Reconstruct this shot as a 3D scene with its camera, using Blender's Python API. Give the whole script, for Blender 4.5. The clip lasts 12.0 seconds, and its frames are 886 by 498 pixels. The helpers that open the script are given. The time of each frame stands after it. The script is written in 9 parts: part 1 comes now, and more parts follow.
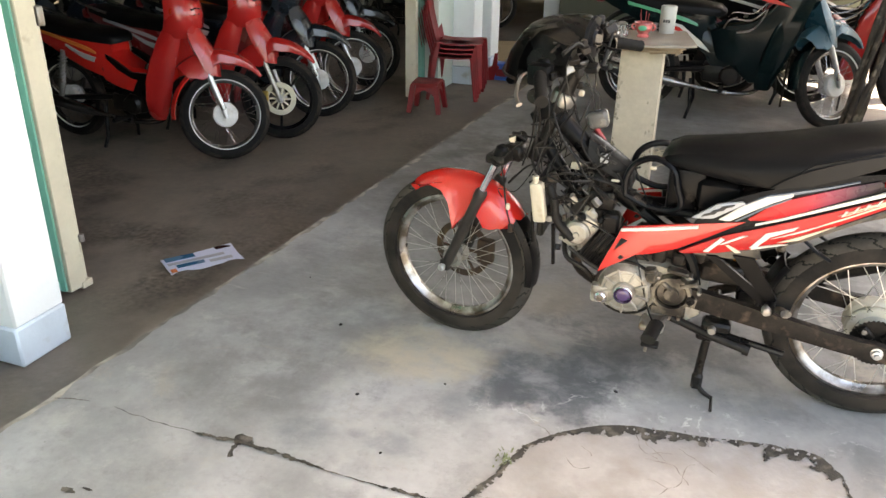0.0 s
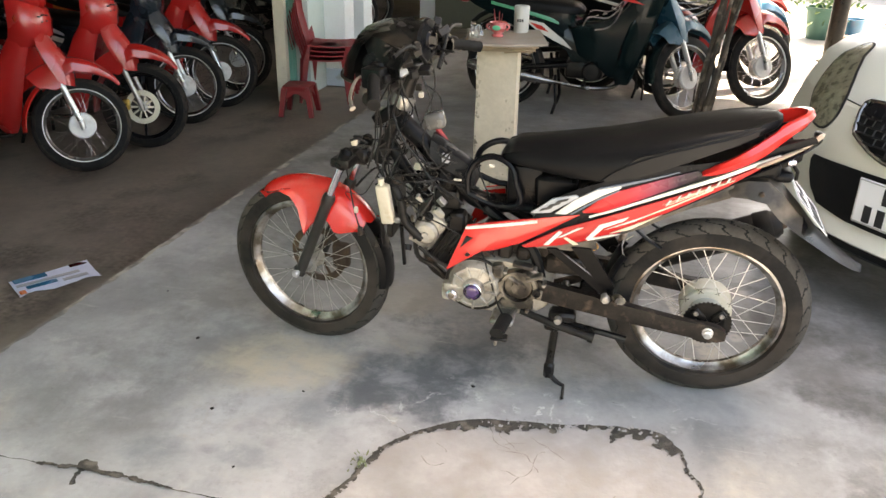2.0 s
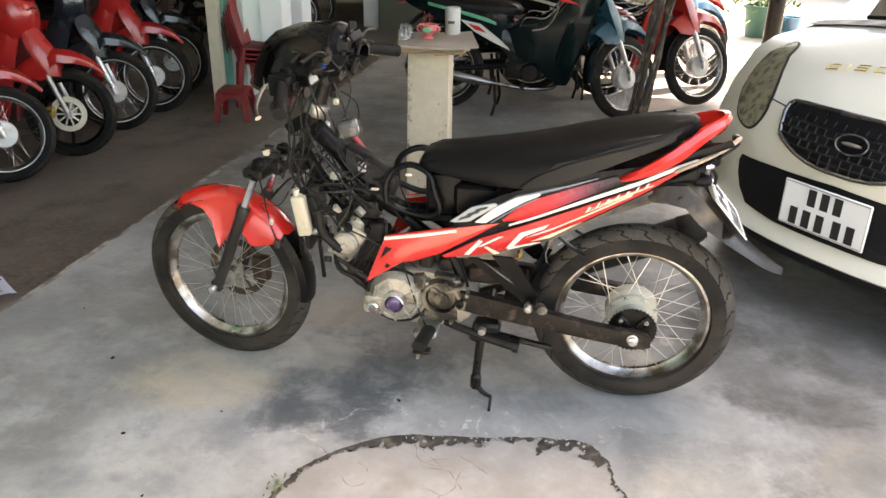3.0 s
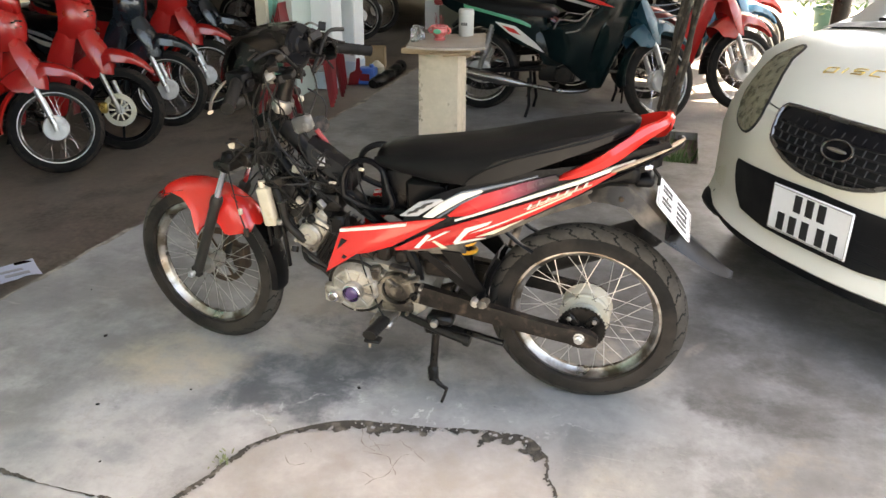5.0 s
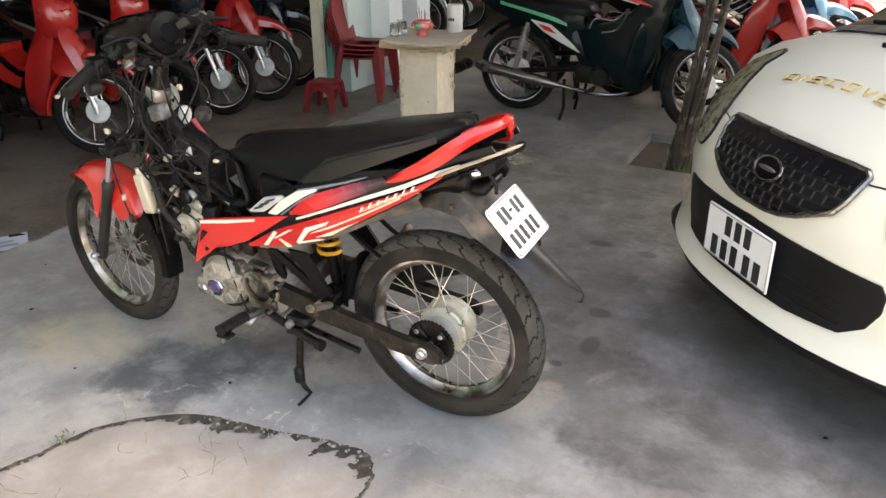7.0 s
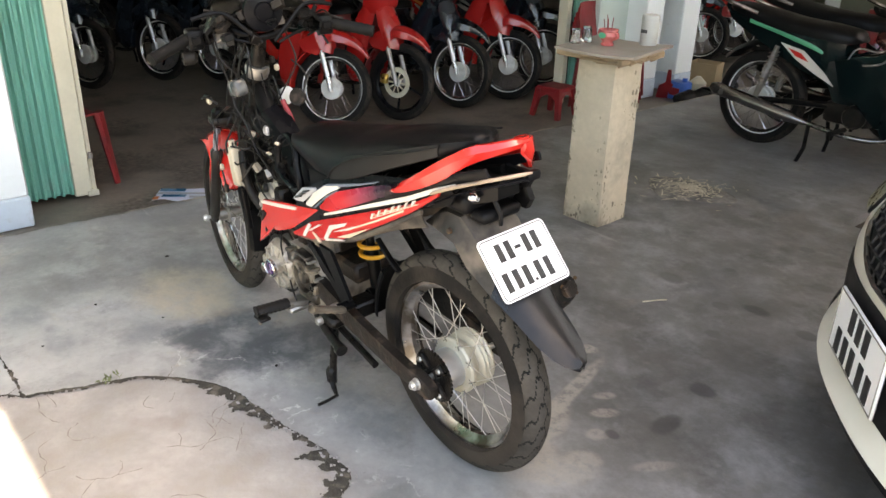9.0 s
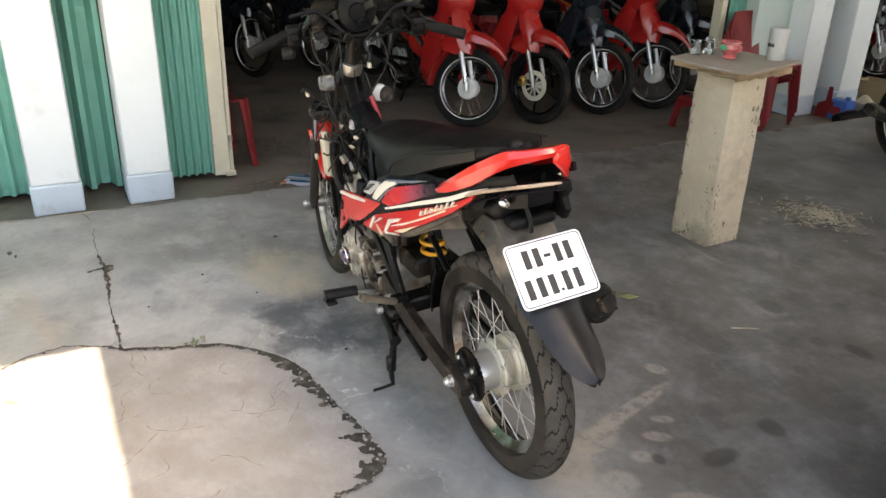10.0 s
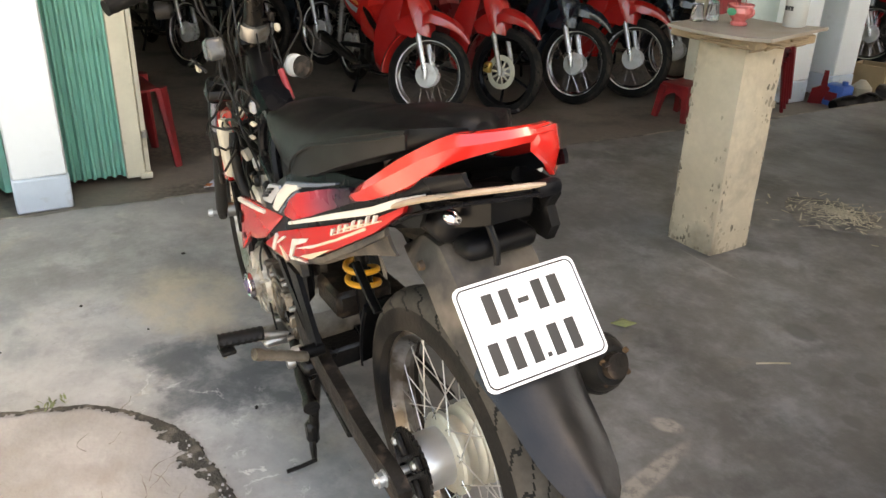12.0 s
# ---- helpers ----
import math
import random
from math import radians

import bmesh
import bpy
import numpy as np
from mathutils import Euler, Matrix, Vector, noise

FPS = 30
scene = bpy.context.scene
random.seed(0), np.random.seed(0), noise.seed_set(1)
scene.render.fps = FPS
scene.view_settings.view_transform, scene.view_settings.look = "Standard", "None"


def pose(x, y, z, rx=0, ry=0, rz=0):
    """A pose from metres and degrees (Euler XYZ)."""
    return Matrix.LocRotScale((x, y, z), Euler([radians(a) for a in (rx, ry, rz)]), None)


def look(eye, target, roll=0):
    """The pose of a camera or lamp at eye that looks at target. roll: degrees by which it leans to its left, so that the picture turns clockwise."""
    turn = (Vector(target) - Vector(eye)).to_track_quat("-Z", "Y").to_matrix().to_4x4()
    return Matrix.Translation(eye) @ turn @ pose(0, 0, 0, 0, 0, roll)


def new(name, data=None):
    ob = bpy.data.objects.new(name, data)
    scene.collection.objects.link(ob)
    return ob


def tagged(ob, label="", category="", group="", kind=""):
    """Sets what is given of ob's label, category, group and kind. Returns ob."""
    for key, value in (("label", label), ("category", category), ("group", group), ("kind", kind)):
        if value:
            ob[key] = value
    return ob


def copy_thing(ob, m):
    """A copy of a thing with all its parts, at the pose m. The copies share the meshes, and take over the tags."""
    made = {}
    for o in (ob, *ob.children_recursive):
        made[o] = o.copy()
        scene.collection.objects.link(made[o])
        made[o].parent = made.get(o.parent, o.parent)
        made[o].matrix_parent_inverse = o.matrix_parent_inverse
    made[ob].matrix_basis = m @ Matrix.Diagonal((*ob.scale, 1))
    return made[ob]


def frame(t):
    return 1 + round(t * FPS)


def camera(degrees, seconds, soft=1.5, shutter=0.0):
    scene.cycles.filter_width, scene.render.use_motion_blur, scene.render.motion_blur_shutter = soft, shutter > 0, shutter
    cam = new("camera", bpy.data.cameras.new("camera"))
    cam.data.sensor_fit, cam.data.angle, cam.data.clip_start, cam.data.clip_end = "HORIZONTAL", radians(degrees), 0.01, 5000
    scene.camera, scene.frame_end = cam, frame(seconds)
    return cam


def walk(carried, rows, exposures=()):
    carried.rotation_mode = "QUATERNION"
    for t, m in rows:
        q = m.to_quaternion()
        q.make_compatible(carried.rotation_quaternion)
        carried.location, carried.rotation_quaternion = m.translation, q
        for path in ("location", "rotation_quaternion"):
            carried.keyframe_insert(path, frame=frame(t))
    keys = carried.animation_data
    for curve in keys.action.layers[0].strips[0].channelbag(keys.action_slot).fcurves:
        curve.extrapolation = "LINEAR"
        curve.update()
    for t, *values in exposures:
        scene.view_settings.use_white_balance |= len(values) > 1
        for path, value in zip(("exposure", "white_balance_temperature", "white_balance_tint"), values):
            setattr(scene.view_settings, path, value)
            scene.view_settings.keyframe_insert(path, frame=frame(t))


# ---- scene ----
cam = camera(58.3, 12.0)
PATH = [
    (0, (-0.445, -2.1, 1.396), (-1.087, -0.399, 0.563), 1.0),
    (0.5, (-0.375, -2.115, 1.397), (-1.025, -0.416, 0.565), 1.1),
    (1, (-0.316, -2.101, 1.407), (-0.916, -0.386, 0.571), 1.1),
    (1.5, (-0.311, -2.079, 1.411), (-0.748, -0.314, 0.578), 1.4),
    (2, (-0.297, -2.057, 1.409), (-0.704, -0.283, 0.58), 1.2),
    (2.5, (-0.241, -2.013, 1.414), (-0.602, -0.229, 0.585), 1.1),
    (3, (-0.206, -1.962, 1.412), (-0.51, -0.167, 0.584), 1.3),
    (5, (0.172, -1.945, 1.421), (-0.338, -0.196, 0.597), 0.4),
    (5.5, (0.319, -1.799, 1.418), (-0.195, -0.056, 0.582), 0.4),
    (6, (0.465, -1.695, 1.402), (-0.059, 0.047, 0.572), 0.3),
    (6.5, (0.682, -1.639, 1.412), (0.001, 0.049, 0.584), 0.0),
    (6.7, (0.76, -1.608, 1.399), (0.008, 0.051, 0.572), -0.1),
    (8.3, (1.177, -1.192, 1.367), (0.045, 0.238, 0.546), 1.2),
    (8.5, (1.199, -1.126, 1.344), (-0.006, 0.245, 0.527), 1.5),
    (9, (1.25, -0.972, 1.35), (-0.144, 0.202, 0.526), 1.7),
    (9.5, (1.372, -0.855, 1.367), (-0.209, 0.052, 0.544), 1.5),
    (10, (1.426, -0.765, 1.372), (-0.187, 0.075, 0.539), 1.8),
    (10.5, (1.316, -0.695, 1.344), (-0.297, 0.134, 0.501), 1.8),
    (11, (1.192, -0.637, 1.308), (-0.424, 0.191, 0.468), 1.8),
    (11.5, (1.049, -0.531, 1.258), (-0.561, 0.31, 0.42), 1.6),
    (12, (0.934, -0.425, 1.166), (-0.643, 0.478, 0.332), 1.7),
]
SKY, SUN_POWER = 0.12, 4.0
CANOPY_Y, EAVE_X = 0.98, -0.19
EXPOSURES = [(0.0, 3.65, 8900, 12), (3.0, 3.59, 8800, 12), (5.0, 3.57, 8800, 12), (6.0, 3.52, 8800, 12), (6.6, 3.43, 8800, 12), (8.5, 3.51, 8800, 12), (9.3, 3.41, 8700, 12), (10.2, 3.15, 9000, 12), (11.3, 3.25, 9300, 12), (12.0, 3.43, 9500, 12)]
walk(cam, [(t, look(eye, target, roll)) for t, eye, target, roll in PATH], EXPOSURES)

# ---- world and light ----
world = bpy.data.worlds.new("sky")
scene.world = world
world.use_nodes = True
SUN = Vector((0.22, 0.48, 0.85)).normalized()
_n = world.node_tree.nodes
_sky = _n.new("ShaderNodeTexSky")
_sky.sky_type = "NISHITA"
_sky.sun_disc = False
_sky.sun_elevation = math.asin(SUN.z)
_sky.sun_rotation = math.atan2(SUN.x, SUN.y)
_sky.dust_density = 3.0
_n["Background"].inputs["Strength"].default_value = SKY
world.node_tree.links.new(_sky.outputs["Color"], _n["Background"].inputs["Color"])
_sun = bpy.data.lights.new("sun", "SUN")
_sun.energy, _sun.angle, _sun.color = SUN_POWER, radians(0.6), (1.0, 0.95, 0.87)
new("sun", _sun).matrix_world = look(SUN * 20, (0, 0, 0))


# ---- materials ----
def mat(name, base, rough=0.5, metal=0.0, vary=0.15, scale=8.0, bump=0.0, bscale=60.0, tint=None, tscale=3.0, tedge=(0.5, 0.7),
        coat=0.0, rvary=0.1, grime=None, spec=0.5):
    """A node material: two scales of tone, an optional second tone in blotches, fine relief, uneven gloss."""
    m = bpy.data.materials.new(name)
    m.use_nodes = True
    nt = m.node_tree
    b = nt.nodes["Principled BSDF"]
    tc = nt.nodes.new("ShaderNodeTexCoord")

    def noise_tex(s, detail=5.0):
        n = nt.nodes.new("ShaderNodeTexNoise")
        n.inputs["Scale"].default_value, n.inputs["Detail"].default_value = s, detail
        nt.links.new(tc.outputs["Object"], n.inputs["Vector"])
        return n

    def mix(kind, fac, a, c):
        x = nt.nodes.new("ShaderNodeMix")
        x.data_type, x.blend_type = "RGBA", kind
        for k, v in ((0, fac), (6, a), (7, c)):
            if isinstance(v, bpy.types.NodeSocket):
                nt.links.new(v, x.inputs[k])
            else:
                x.inputs[k].default_value = v
        return x.outputs[2]

    def ramp(src, lo, hi, a=0.0, c=1.0):
        r = nt.nodes.new("ShaderNodeMapRange")
        for k, v in ((1, lo), (2, hi), (3, a), (4, c)):
            r.inputs[k].default_value = v
        nt.links.new(src, r.inputs[0])
        return r.outputs[0]

    n1, n2 = noise_tex(scale), noise_tex(scale * 9, 3.0)
    hi = tuple(min(1, c * (1 + vary)) for c in base) + (1,)
    lo = tuple(c * (1 - vary) for c in base) + (1,)
    col = mix("MIX", ramp(n1.outputs["Fac"], 0.3, 0.7), lo, hi)
    col = mix("MULTIPLY", 0.5, col, mix("MIX", ramp(n2.outputs["Fac"], 0.3, 0.7), (1 - vary,) * 3 + (1,), (1, 1, 1, 1)))
    if tint:
        n3 = noise_tex(tscale, 8.0)
        col = mix("MIX", ramp(n3.outputs["Fac"], *tedge), col, tuple(tint) + (1,))
    if grime:
        n4 = noise_tex(2.3, 9.0)
        n5 = noise_tex(37.0, 6.0)
        f = nt.nodes.new("ShaderNodeMath")
        f.operation = "MULTIPLY"
        nt.links.new(ramp(n4.outputs["Fac"], 0.35, 0.75), f.inputs[0])
        nt.links.new(ramp(n5.outputs["Fac"], 0.3, 0.7), f.inputs[1])
        col = mix("MIX", f.outputs[0], col, tuple(grime) + (1,))
    nt.links.new(col, b.inputs["Base Color"])
    nt.links.new(ramp(n1.outputs["Fac"], 0.3, 0.7, max(0.02, rough - rvary), min(1, rough + rvary)), b.inputs["Roughness"])
    b.inputs["Metallic"].default_value = metal
    b.inputs["Specular IOR Level"].default_value = spec
    b.inputs["Coat Weight"].default_value = coat
    b.inputs["Coat Roughness"].default_value = 0.06
    if bump:
        bp = nt.nodes.new("ShaderNodeBump")
        bp.inputs["Strength"].default_value, bp.inputs["Distance"].default_value = bump, 0.004
        nt.links.new(noise_tex(bscale, 6.0).outputs["Fac"], bp.inputs["Height"])
        nt.links.new(bp.outputs["Normal"], b.inputs["Normal"])
    return m


SCUFFS = [((-0.01, 0.595), (0.22, 0.024), -73.7, 0.8), ((0.05, 0.44), (0.1, 0.045), -70, 0.7), ((0.1, 0.33), (0.09, 0.06), -40, 0.6), ((-0.15, 0.83), (0.035, 0.024), 30, 0.9),
          ((0.062, 0.673), (0.036, 0.018), 60, 0.65), ((0.117, 0.605), (0.04, 0.02), 55, 0.65), ((0.17, 0.513), (0.03, 0.024), 60, 0.6), ((0.212, 0.4), (0.05, 0.03), 50, 0.55),
          ((0.2, 0.3), (0.1, 0.05), 50, 0.5), ((0.35, 0.53), (0.06, 0.02), 60, 0.4)]


def concrete_floor():
    """Trowelled forecourt concrete: mottled grey, oil stains, pale rubbed spots, dust."""
    m = mat("concrete_floor", (0.365, 0.36, 0.352), 0.5, vary=0.2, scale=3.5, bump=0.4, bscale=45, rvary=0.16)
    nt = m.node_tree
    b = nt.nodes["Principled BSDF"]
    col = b.inputs["Base Color"].links[0].from_socket
    geo = nt.nodes.new("ShaderNodeTexCoord")

    def tex(s, d=8.0, rough=0.6, dist=0.0):
        n = nt.nodes.new("ShaderNodeTexNoise")
        n.inputs["Scale"].default_value, n.inputs["Detail"].default_value = s, d
        n.inputs["Roughness"].default_value, n.inputs["Distortion"].default_value = rough, dist
        nt.links.new(geo.outputs["Object"], n.inputs["Vector"])
        return n.outputs["Fac"]

    def op(kind, a, c=0.0):
        n = nt.nodes.new("ShaderNodeMath")
        n.operation = kind
        for k, v in enumerate((a, c)):
            if isinstance(v, bpy.types.NodeSocket):
                nt.links.new(v, n.inputs[k])
            else:
                n.inputs[k].default_value = v
        return n.outputs[0]

    def rng(src, lo, hi, a=0.0, c=1.0):
        r = nt.nodes.new("ShaderNodeMapRange")
        r.interpolation_type = "SMOOTHSTEP"
        for k, v in ((1, lo), (2, hi), (3, a), (4, c)):
            r.inputs[k].default_value = v
        nt.links.new(src, r.inputs[0])
        return r.outputs[0]

    def over(col, fac, tone):
        x = nt.nodes.new("ShaderNodeMix")
        x.data_type = "RGBA"
        nt.links.new(fac, x.inputs[0])
        nt.links.new(col, x.inputs[6])
        x.inputs[7].default_value = tuple(tone) + (1,)
        return x.outputs[2]

    def blot(cx, cy, sx, sy, wob=0.9, soft=0.25, turn=0.0):
        """1 inside a ragged blot, 0 outside."""
        mp = nt.nodes.new("ShaderNodeMapping")
        mp.vector_type = "TEXTURE"
        mp.inputs["Location"].default_value, mp.inputs["Rotation"].default_value, mp.inputs["Scale"].default_value = (cx, cy, 0), (0, 0, radians(turn)), (sx, sy, 1)
        nt.links.new(geo.outputs["Object"], mp.inputs["Vector"])
        ln = nt.nodes.new("ShaderNodeVectorMath")
        ln.operation = "LENGTH"
        nt.links.new(mp.outputs["Vector"], ln.inputs[0])
        return rng(op("ADD", op("ADD", ln.outputs["Value"], op("MULTIPLY", op("SUBTRACT", tex(17.0, 8.0, 0.7), 0.5), wob)), op("MULTIPLY", op("SUBTRACT", tex(4.0), 0.5), wob * 2)), 1 - soft, 1 + soft, 1.0, 0.0)

    big = tex(1.1, 7.0, 0.62)
    col = over(col, op("MULTIPLY", rng(big, 0.42, 0.64), 0.7), (0.19, 0.185, 0.18))
    col = over(col, op("MULTIPLY", rng(tex(3.1, 10.0, 0.66, 0.1), 0.46, 0.68), 0.55), (0.18, 0.178, 0.178))
    col = over(col, op("MULTIPLY", rng(tex(1.7, 9.0, 0.7, 0.4), 0.52, 0.7), 0.55), (0.46, 0.43, 0.38))
    col = over(col, op("MULTIPLY", rng(tex(7.0, 10.0, 0.74, 0.1), 0.54, 0.72), 0.35), (0.15, 0.14, 0.13))
    col = over(col, op("MULTIPLY", rng(tex(21.0, 8.0, 0.8), 0.6, 0.72), 0.35), (0.5, 0.48, 0.44))
    col = over(col, op("MULTIPLY", rng(tex(4.3, 12.0, 0.74, 0.15), 0.5, 0.68), 0.42), (0.135, 0.132, 0.13))
    col = over(col, op("MULTIPLY", rng(tex(5.7, 12.0, 0.74, 0.2), 0.55, 0.7), 0.4), (0.5, 0.475, 0.43))
    col = over(col, op("MULTIPLY", rng(tex(11.0, 12.0, 0.78, 0.1), 0.54, 0.7), 0.3), (0.12, 0.112, 0.104))
    col = over(col, op("MULTIPLY", rng(tex(2.6, 9.0, 0.7, 0.9), 0.56, 0.7), 0.5), (0.36, 0.3, 0.235))
    streak = tex(14.0, 10.0, 0.75)
    oil = [((-0.9, -0.05), (0.2, 0.15)), ((-0.78, -0.08), (0.1, 0.14)), ((-0.74, 0.42), (0.26, 0.2)), ((-0.52, 0.42), (0.24, 0.18)), ((-0.7, 0.12), (0.16, 0.2)), ((-0.98, -0.14), (0.1, 0.09))]
    for (cx, cy), (sx, sy) in oil:
        col = over(col, op("MULTIPLY", blot(cx, cy, sx, sy, 1.1, 0.3), rng(tex(9.0, 10.0, 0.72, 0.3), 0.35, 0.62, 0.3, 0.92)), (0.085, 0.091, 0.097))
    col = over(col, op("MULTIPLY", blot(-1.03, 0.5, 0.16, 0.12, 1.0, 0.4), 0.6), (0.27, 0.235, 0.19))
    for (cx, cy), (sx, sy) in (((-1.08, -0.26), (0.1, 0.07)), ((-1.45, -0.55), (0.09, 0.06)), ((-1.2, -0.5), (0.1, 0.04)), ((-0.3, 0.05), (0.2, 0.09)), ((0.05, -0.05), (0.1, 0.16))):
        col = over(col, op("MULTIPLY", blot(cx, cy, sx, sy, 0.9, 0.4), rng(tex(9.0, 10.0, 0.72, 0.3), 0.35, 0.62, 0.15, 0.6)), (0.16, 0.175, 0.185))
    col = over(col, op("MULTIPLY", blot(-1.3, -0.03, 0.23, 0.16, 1.0, 0.35), rng(tex(8.0, 8.0, 0.7), 0.35, 0.62, 0.4, 0.95)), (0.46, 0.395, 0.3))
    for (cx, cy), (sx, sy) in (((-1.65, 0.5), (0.32, 0.7)), ((-1.5, 1.3), (0.35, 0.5)), ((-1.75, -0.35), (0.25, 0.25)), ((-1.3, 0.75), (0.2, 0.3))):
        col = over(col, op("MULTIPLY", blot(cx, cy, sx, sy, 0.9, 0.5), rng(tex(6.0, 9.0, 0.7, 0.2), 0.38, 0.62, 0.1, 0.75)), (0.17, 0.165, 0.158))
    # chalky veins between the oil and the repair's rim
    vein = op("MULTIPLY", rng(op("ABSOLUTE", op("SUBTRACT", tex(6.5, 6.0, 0.6, 0.4), 0.5)), 0.002, 0.02, 1.0, 0.0), rng(tex(11.0), 0.48, 0.6))
    for (cx, cy), (sx, sy) in (((-0.87, -0.25), (0.16, 0.1)), ((-0.62, -0.08), (0.24, 0.1)), ((-0.3, -0.06), (0.2, 0.07)), ((-0.05, -0.06), (0.13, 0.12)), ((-0.42, -0.09), (0.07, 0.05))):
        col = over(col, op("MULTIPLY", blot(cx, cy, sx, sy, 0.6, 0.3), op("MULTIPLY", vein, 0.5)), (0.56, 0.55, 0.52))
    for (cx, cy), (sx, sy) in [((-0.02, 0.98), (0.2, 0.1)), ((0.1, 0.74), (0.08, 0.16)), ((0.32, 0.62), (0.18, 0.1)), ((0.2, 1.2), (0.14, 0.1)), ((0.55, 0.2), (0.2, 0.1)), ((0.45, -0.35), (0.12, 0.16)), ((-0.3, 1.1), (0.16, 0.08))]:
        col = over(col, op("MULTIPLY", blot(cx, cy, sx, sy, 1.5, 0.4), rng(streak, 0.3, 0.62, 0.25, 0.85)), (0.07, 0.068, 0.066))
    for (cx, cy), s in [((0.1, 1.9), 0.05), ((0.03, 2.15), 0.035), ((-0.12, 2.2), 0.03), ((0.22, 2.0), 0.04), ((-0.05, 1.45), 0.03),
                        ((0.25, 1.5), 0.04), ((-0.2, 1.75), 0.025), ((0.05, 1.25), 0.03), ((0.99, 0.52), 0.02), ((-0.3, 1.5), 0.05)]:
        col = over(col, op("MULTIPLY", blot(cx, cy, s, s * 0.8, 0.7), 0.75), (0.07, 0.07, 0.075))
    # darker, browner area under the long roof, growing with y and x
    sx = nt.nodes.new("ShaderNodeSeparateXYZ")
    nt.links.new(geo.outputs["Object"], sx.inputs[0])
    far_dark = rng(op("ADD", op("ADD", sx.outputs["Y"], op("MULTIPLY", sx.outputs["X"], 0.42)), op("MULTIPLY", op("SUBTRACT", tex(1.3), 0.5), 1.3)), -0.3, 0.75, 0.0, 0.78)
    far_dark = op("MULTIPLY", far_dark, rng(sx.outputs["Y"], 2.2, 4.2, 1.0, 0.3))
    col = over(col, op("MULTIPLY", far_dark, rng(tex(5.0, 10.0, 0.75, 0.1), 0.32, 0.62, 0.55, 1.12)), (0.1, 0.09, 0.077))
    col = over(col, op("MULTIPLY", far_dark, rng(tex(3.4, 9.0, 0.7, 0.1), 0.5, 0.66, 0.0, 0.6)), (0.05, 0.045, 0.039))
    col = over(col, op("MULTIPLY", far_dark, rng(tex(8.5, 9.0, 0.7, 0.1), 0.55, 0.7, 0.0, 0.5)), (0.19, 0.168, 0.14))
    for (cx, cy), (sx, sy), turn, hard in SCUFFS:
        col = over(col, op("MULTIPLY", blot(cx, cy, sx, sy, 0.5, 0.3, turn), rng(tex(30.0, 8.0, 0.75), 0.36, 0.56, 0.15 * hard, hard)), (0.36, 0.315, 0.26))
    for (cx, cy), (sx, sy) in (((0.195, 0.544), (0.022, 0.018)), ((0.225, 0.93), (0.04, 0.03)), ((0.045, 1.526), (0.05, 0.03)), ((0.26, 0.7), (0.03, 0.06))):
        col = over(col, op("MULTIPLY", blot(cx, cy, sx, sy, 0.6, 0.3), 0.7), (0.04, 0.037, 0.034))
    # chalky trowel scratches
    mp = nt.nodes.new("ShaderNodeMapping")
    mp.inputs["Rotation"].default_value, mp.inputs["Scale"].default_value = (0, 0, 0.7), (3.0, 26.0, 1.0)
    nt.links.new(geo.outputs["Object"], mp.inputs["Vector"])
    scr = nt.nodes.new("ShaderNodeTexNoise")
    scr.inputs["Scale"].default_value, scr.inputs["Detail"].default_value, scr.inputs["Distortion"].default_value = 1.6, 8.0, 0.8
    nt.links.new(mp.outputs["Vector"], scr.inputs["Vector"])
    col = over(col, op("MULTIPLY", rng(scr.outputs["Fac"], 0.64, 0.74), rng(tex(2.2), 0.5, 0.62, 0.0, 0.22)), (0.55, 0.52, 0.47))
    vor = nt.nodes.new("ShaderNodeTexVoronoi")
    vor.inputs["Scale"].default_value = 26.0
    nt.links.new(geo.outputs["Object"], vor.inputs["Vector"])
    specks = op("MULTIPLY", rng(vor.outputs["Distance"], 0.03, 0.1, 1.0, 0.0), rng(tex(5.0), 0.5, 0.62))
    col = over(col, op("MULTIPLY", rng(tex(30.0, 8.0, 0.75), 0.58, 0.7), rng(tex(1.9), 0.42, 0.6, 0.1, 0.45)), (0.11, 0.105, 0.1))
    col = over(col, op("MULTIPLY", specks, 0.6), (0.07, 0.065, 0.06))
    nt.links.new(col, b.inputs["Base Color"])
    return m


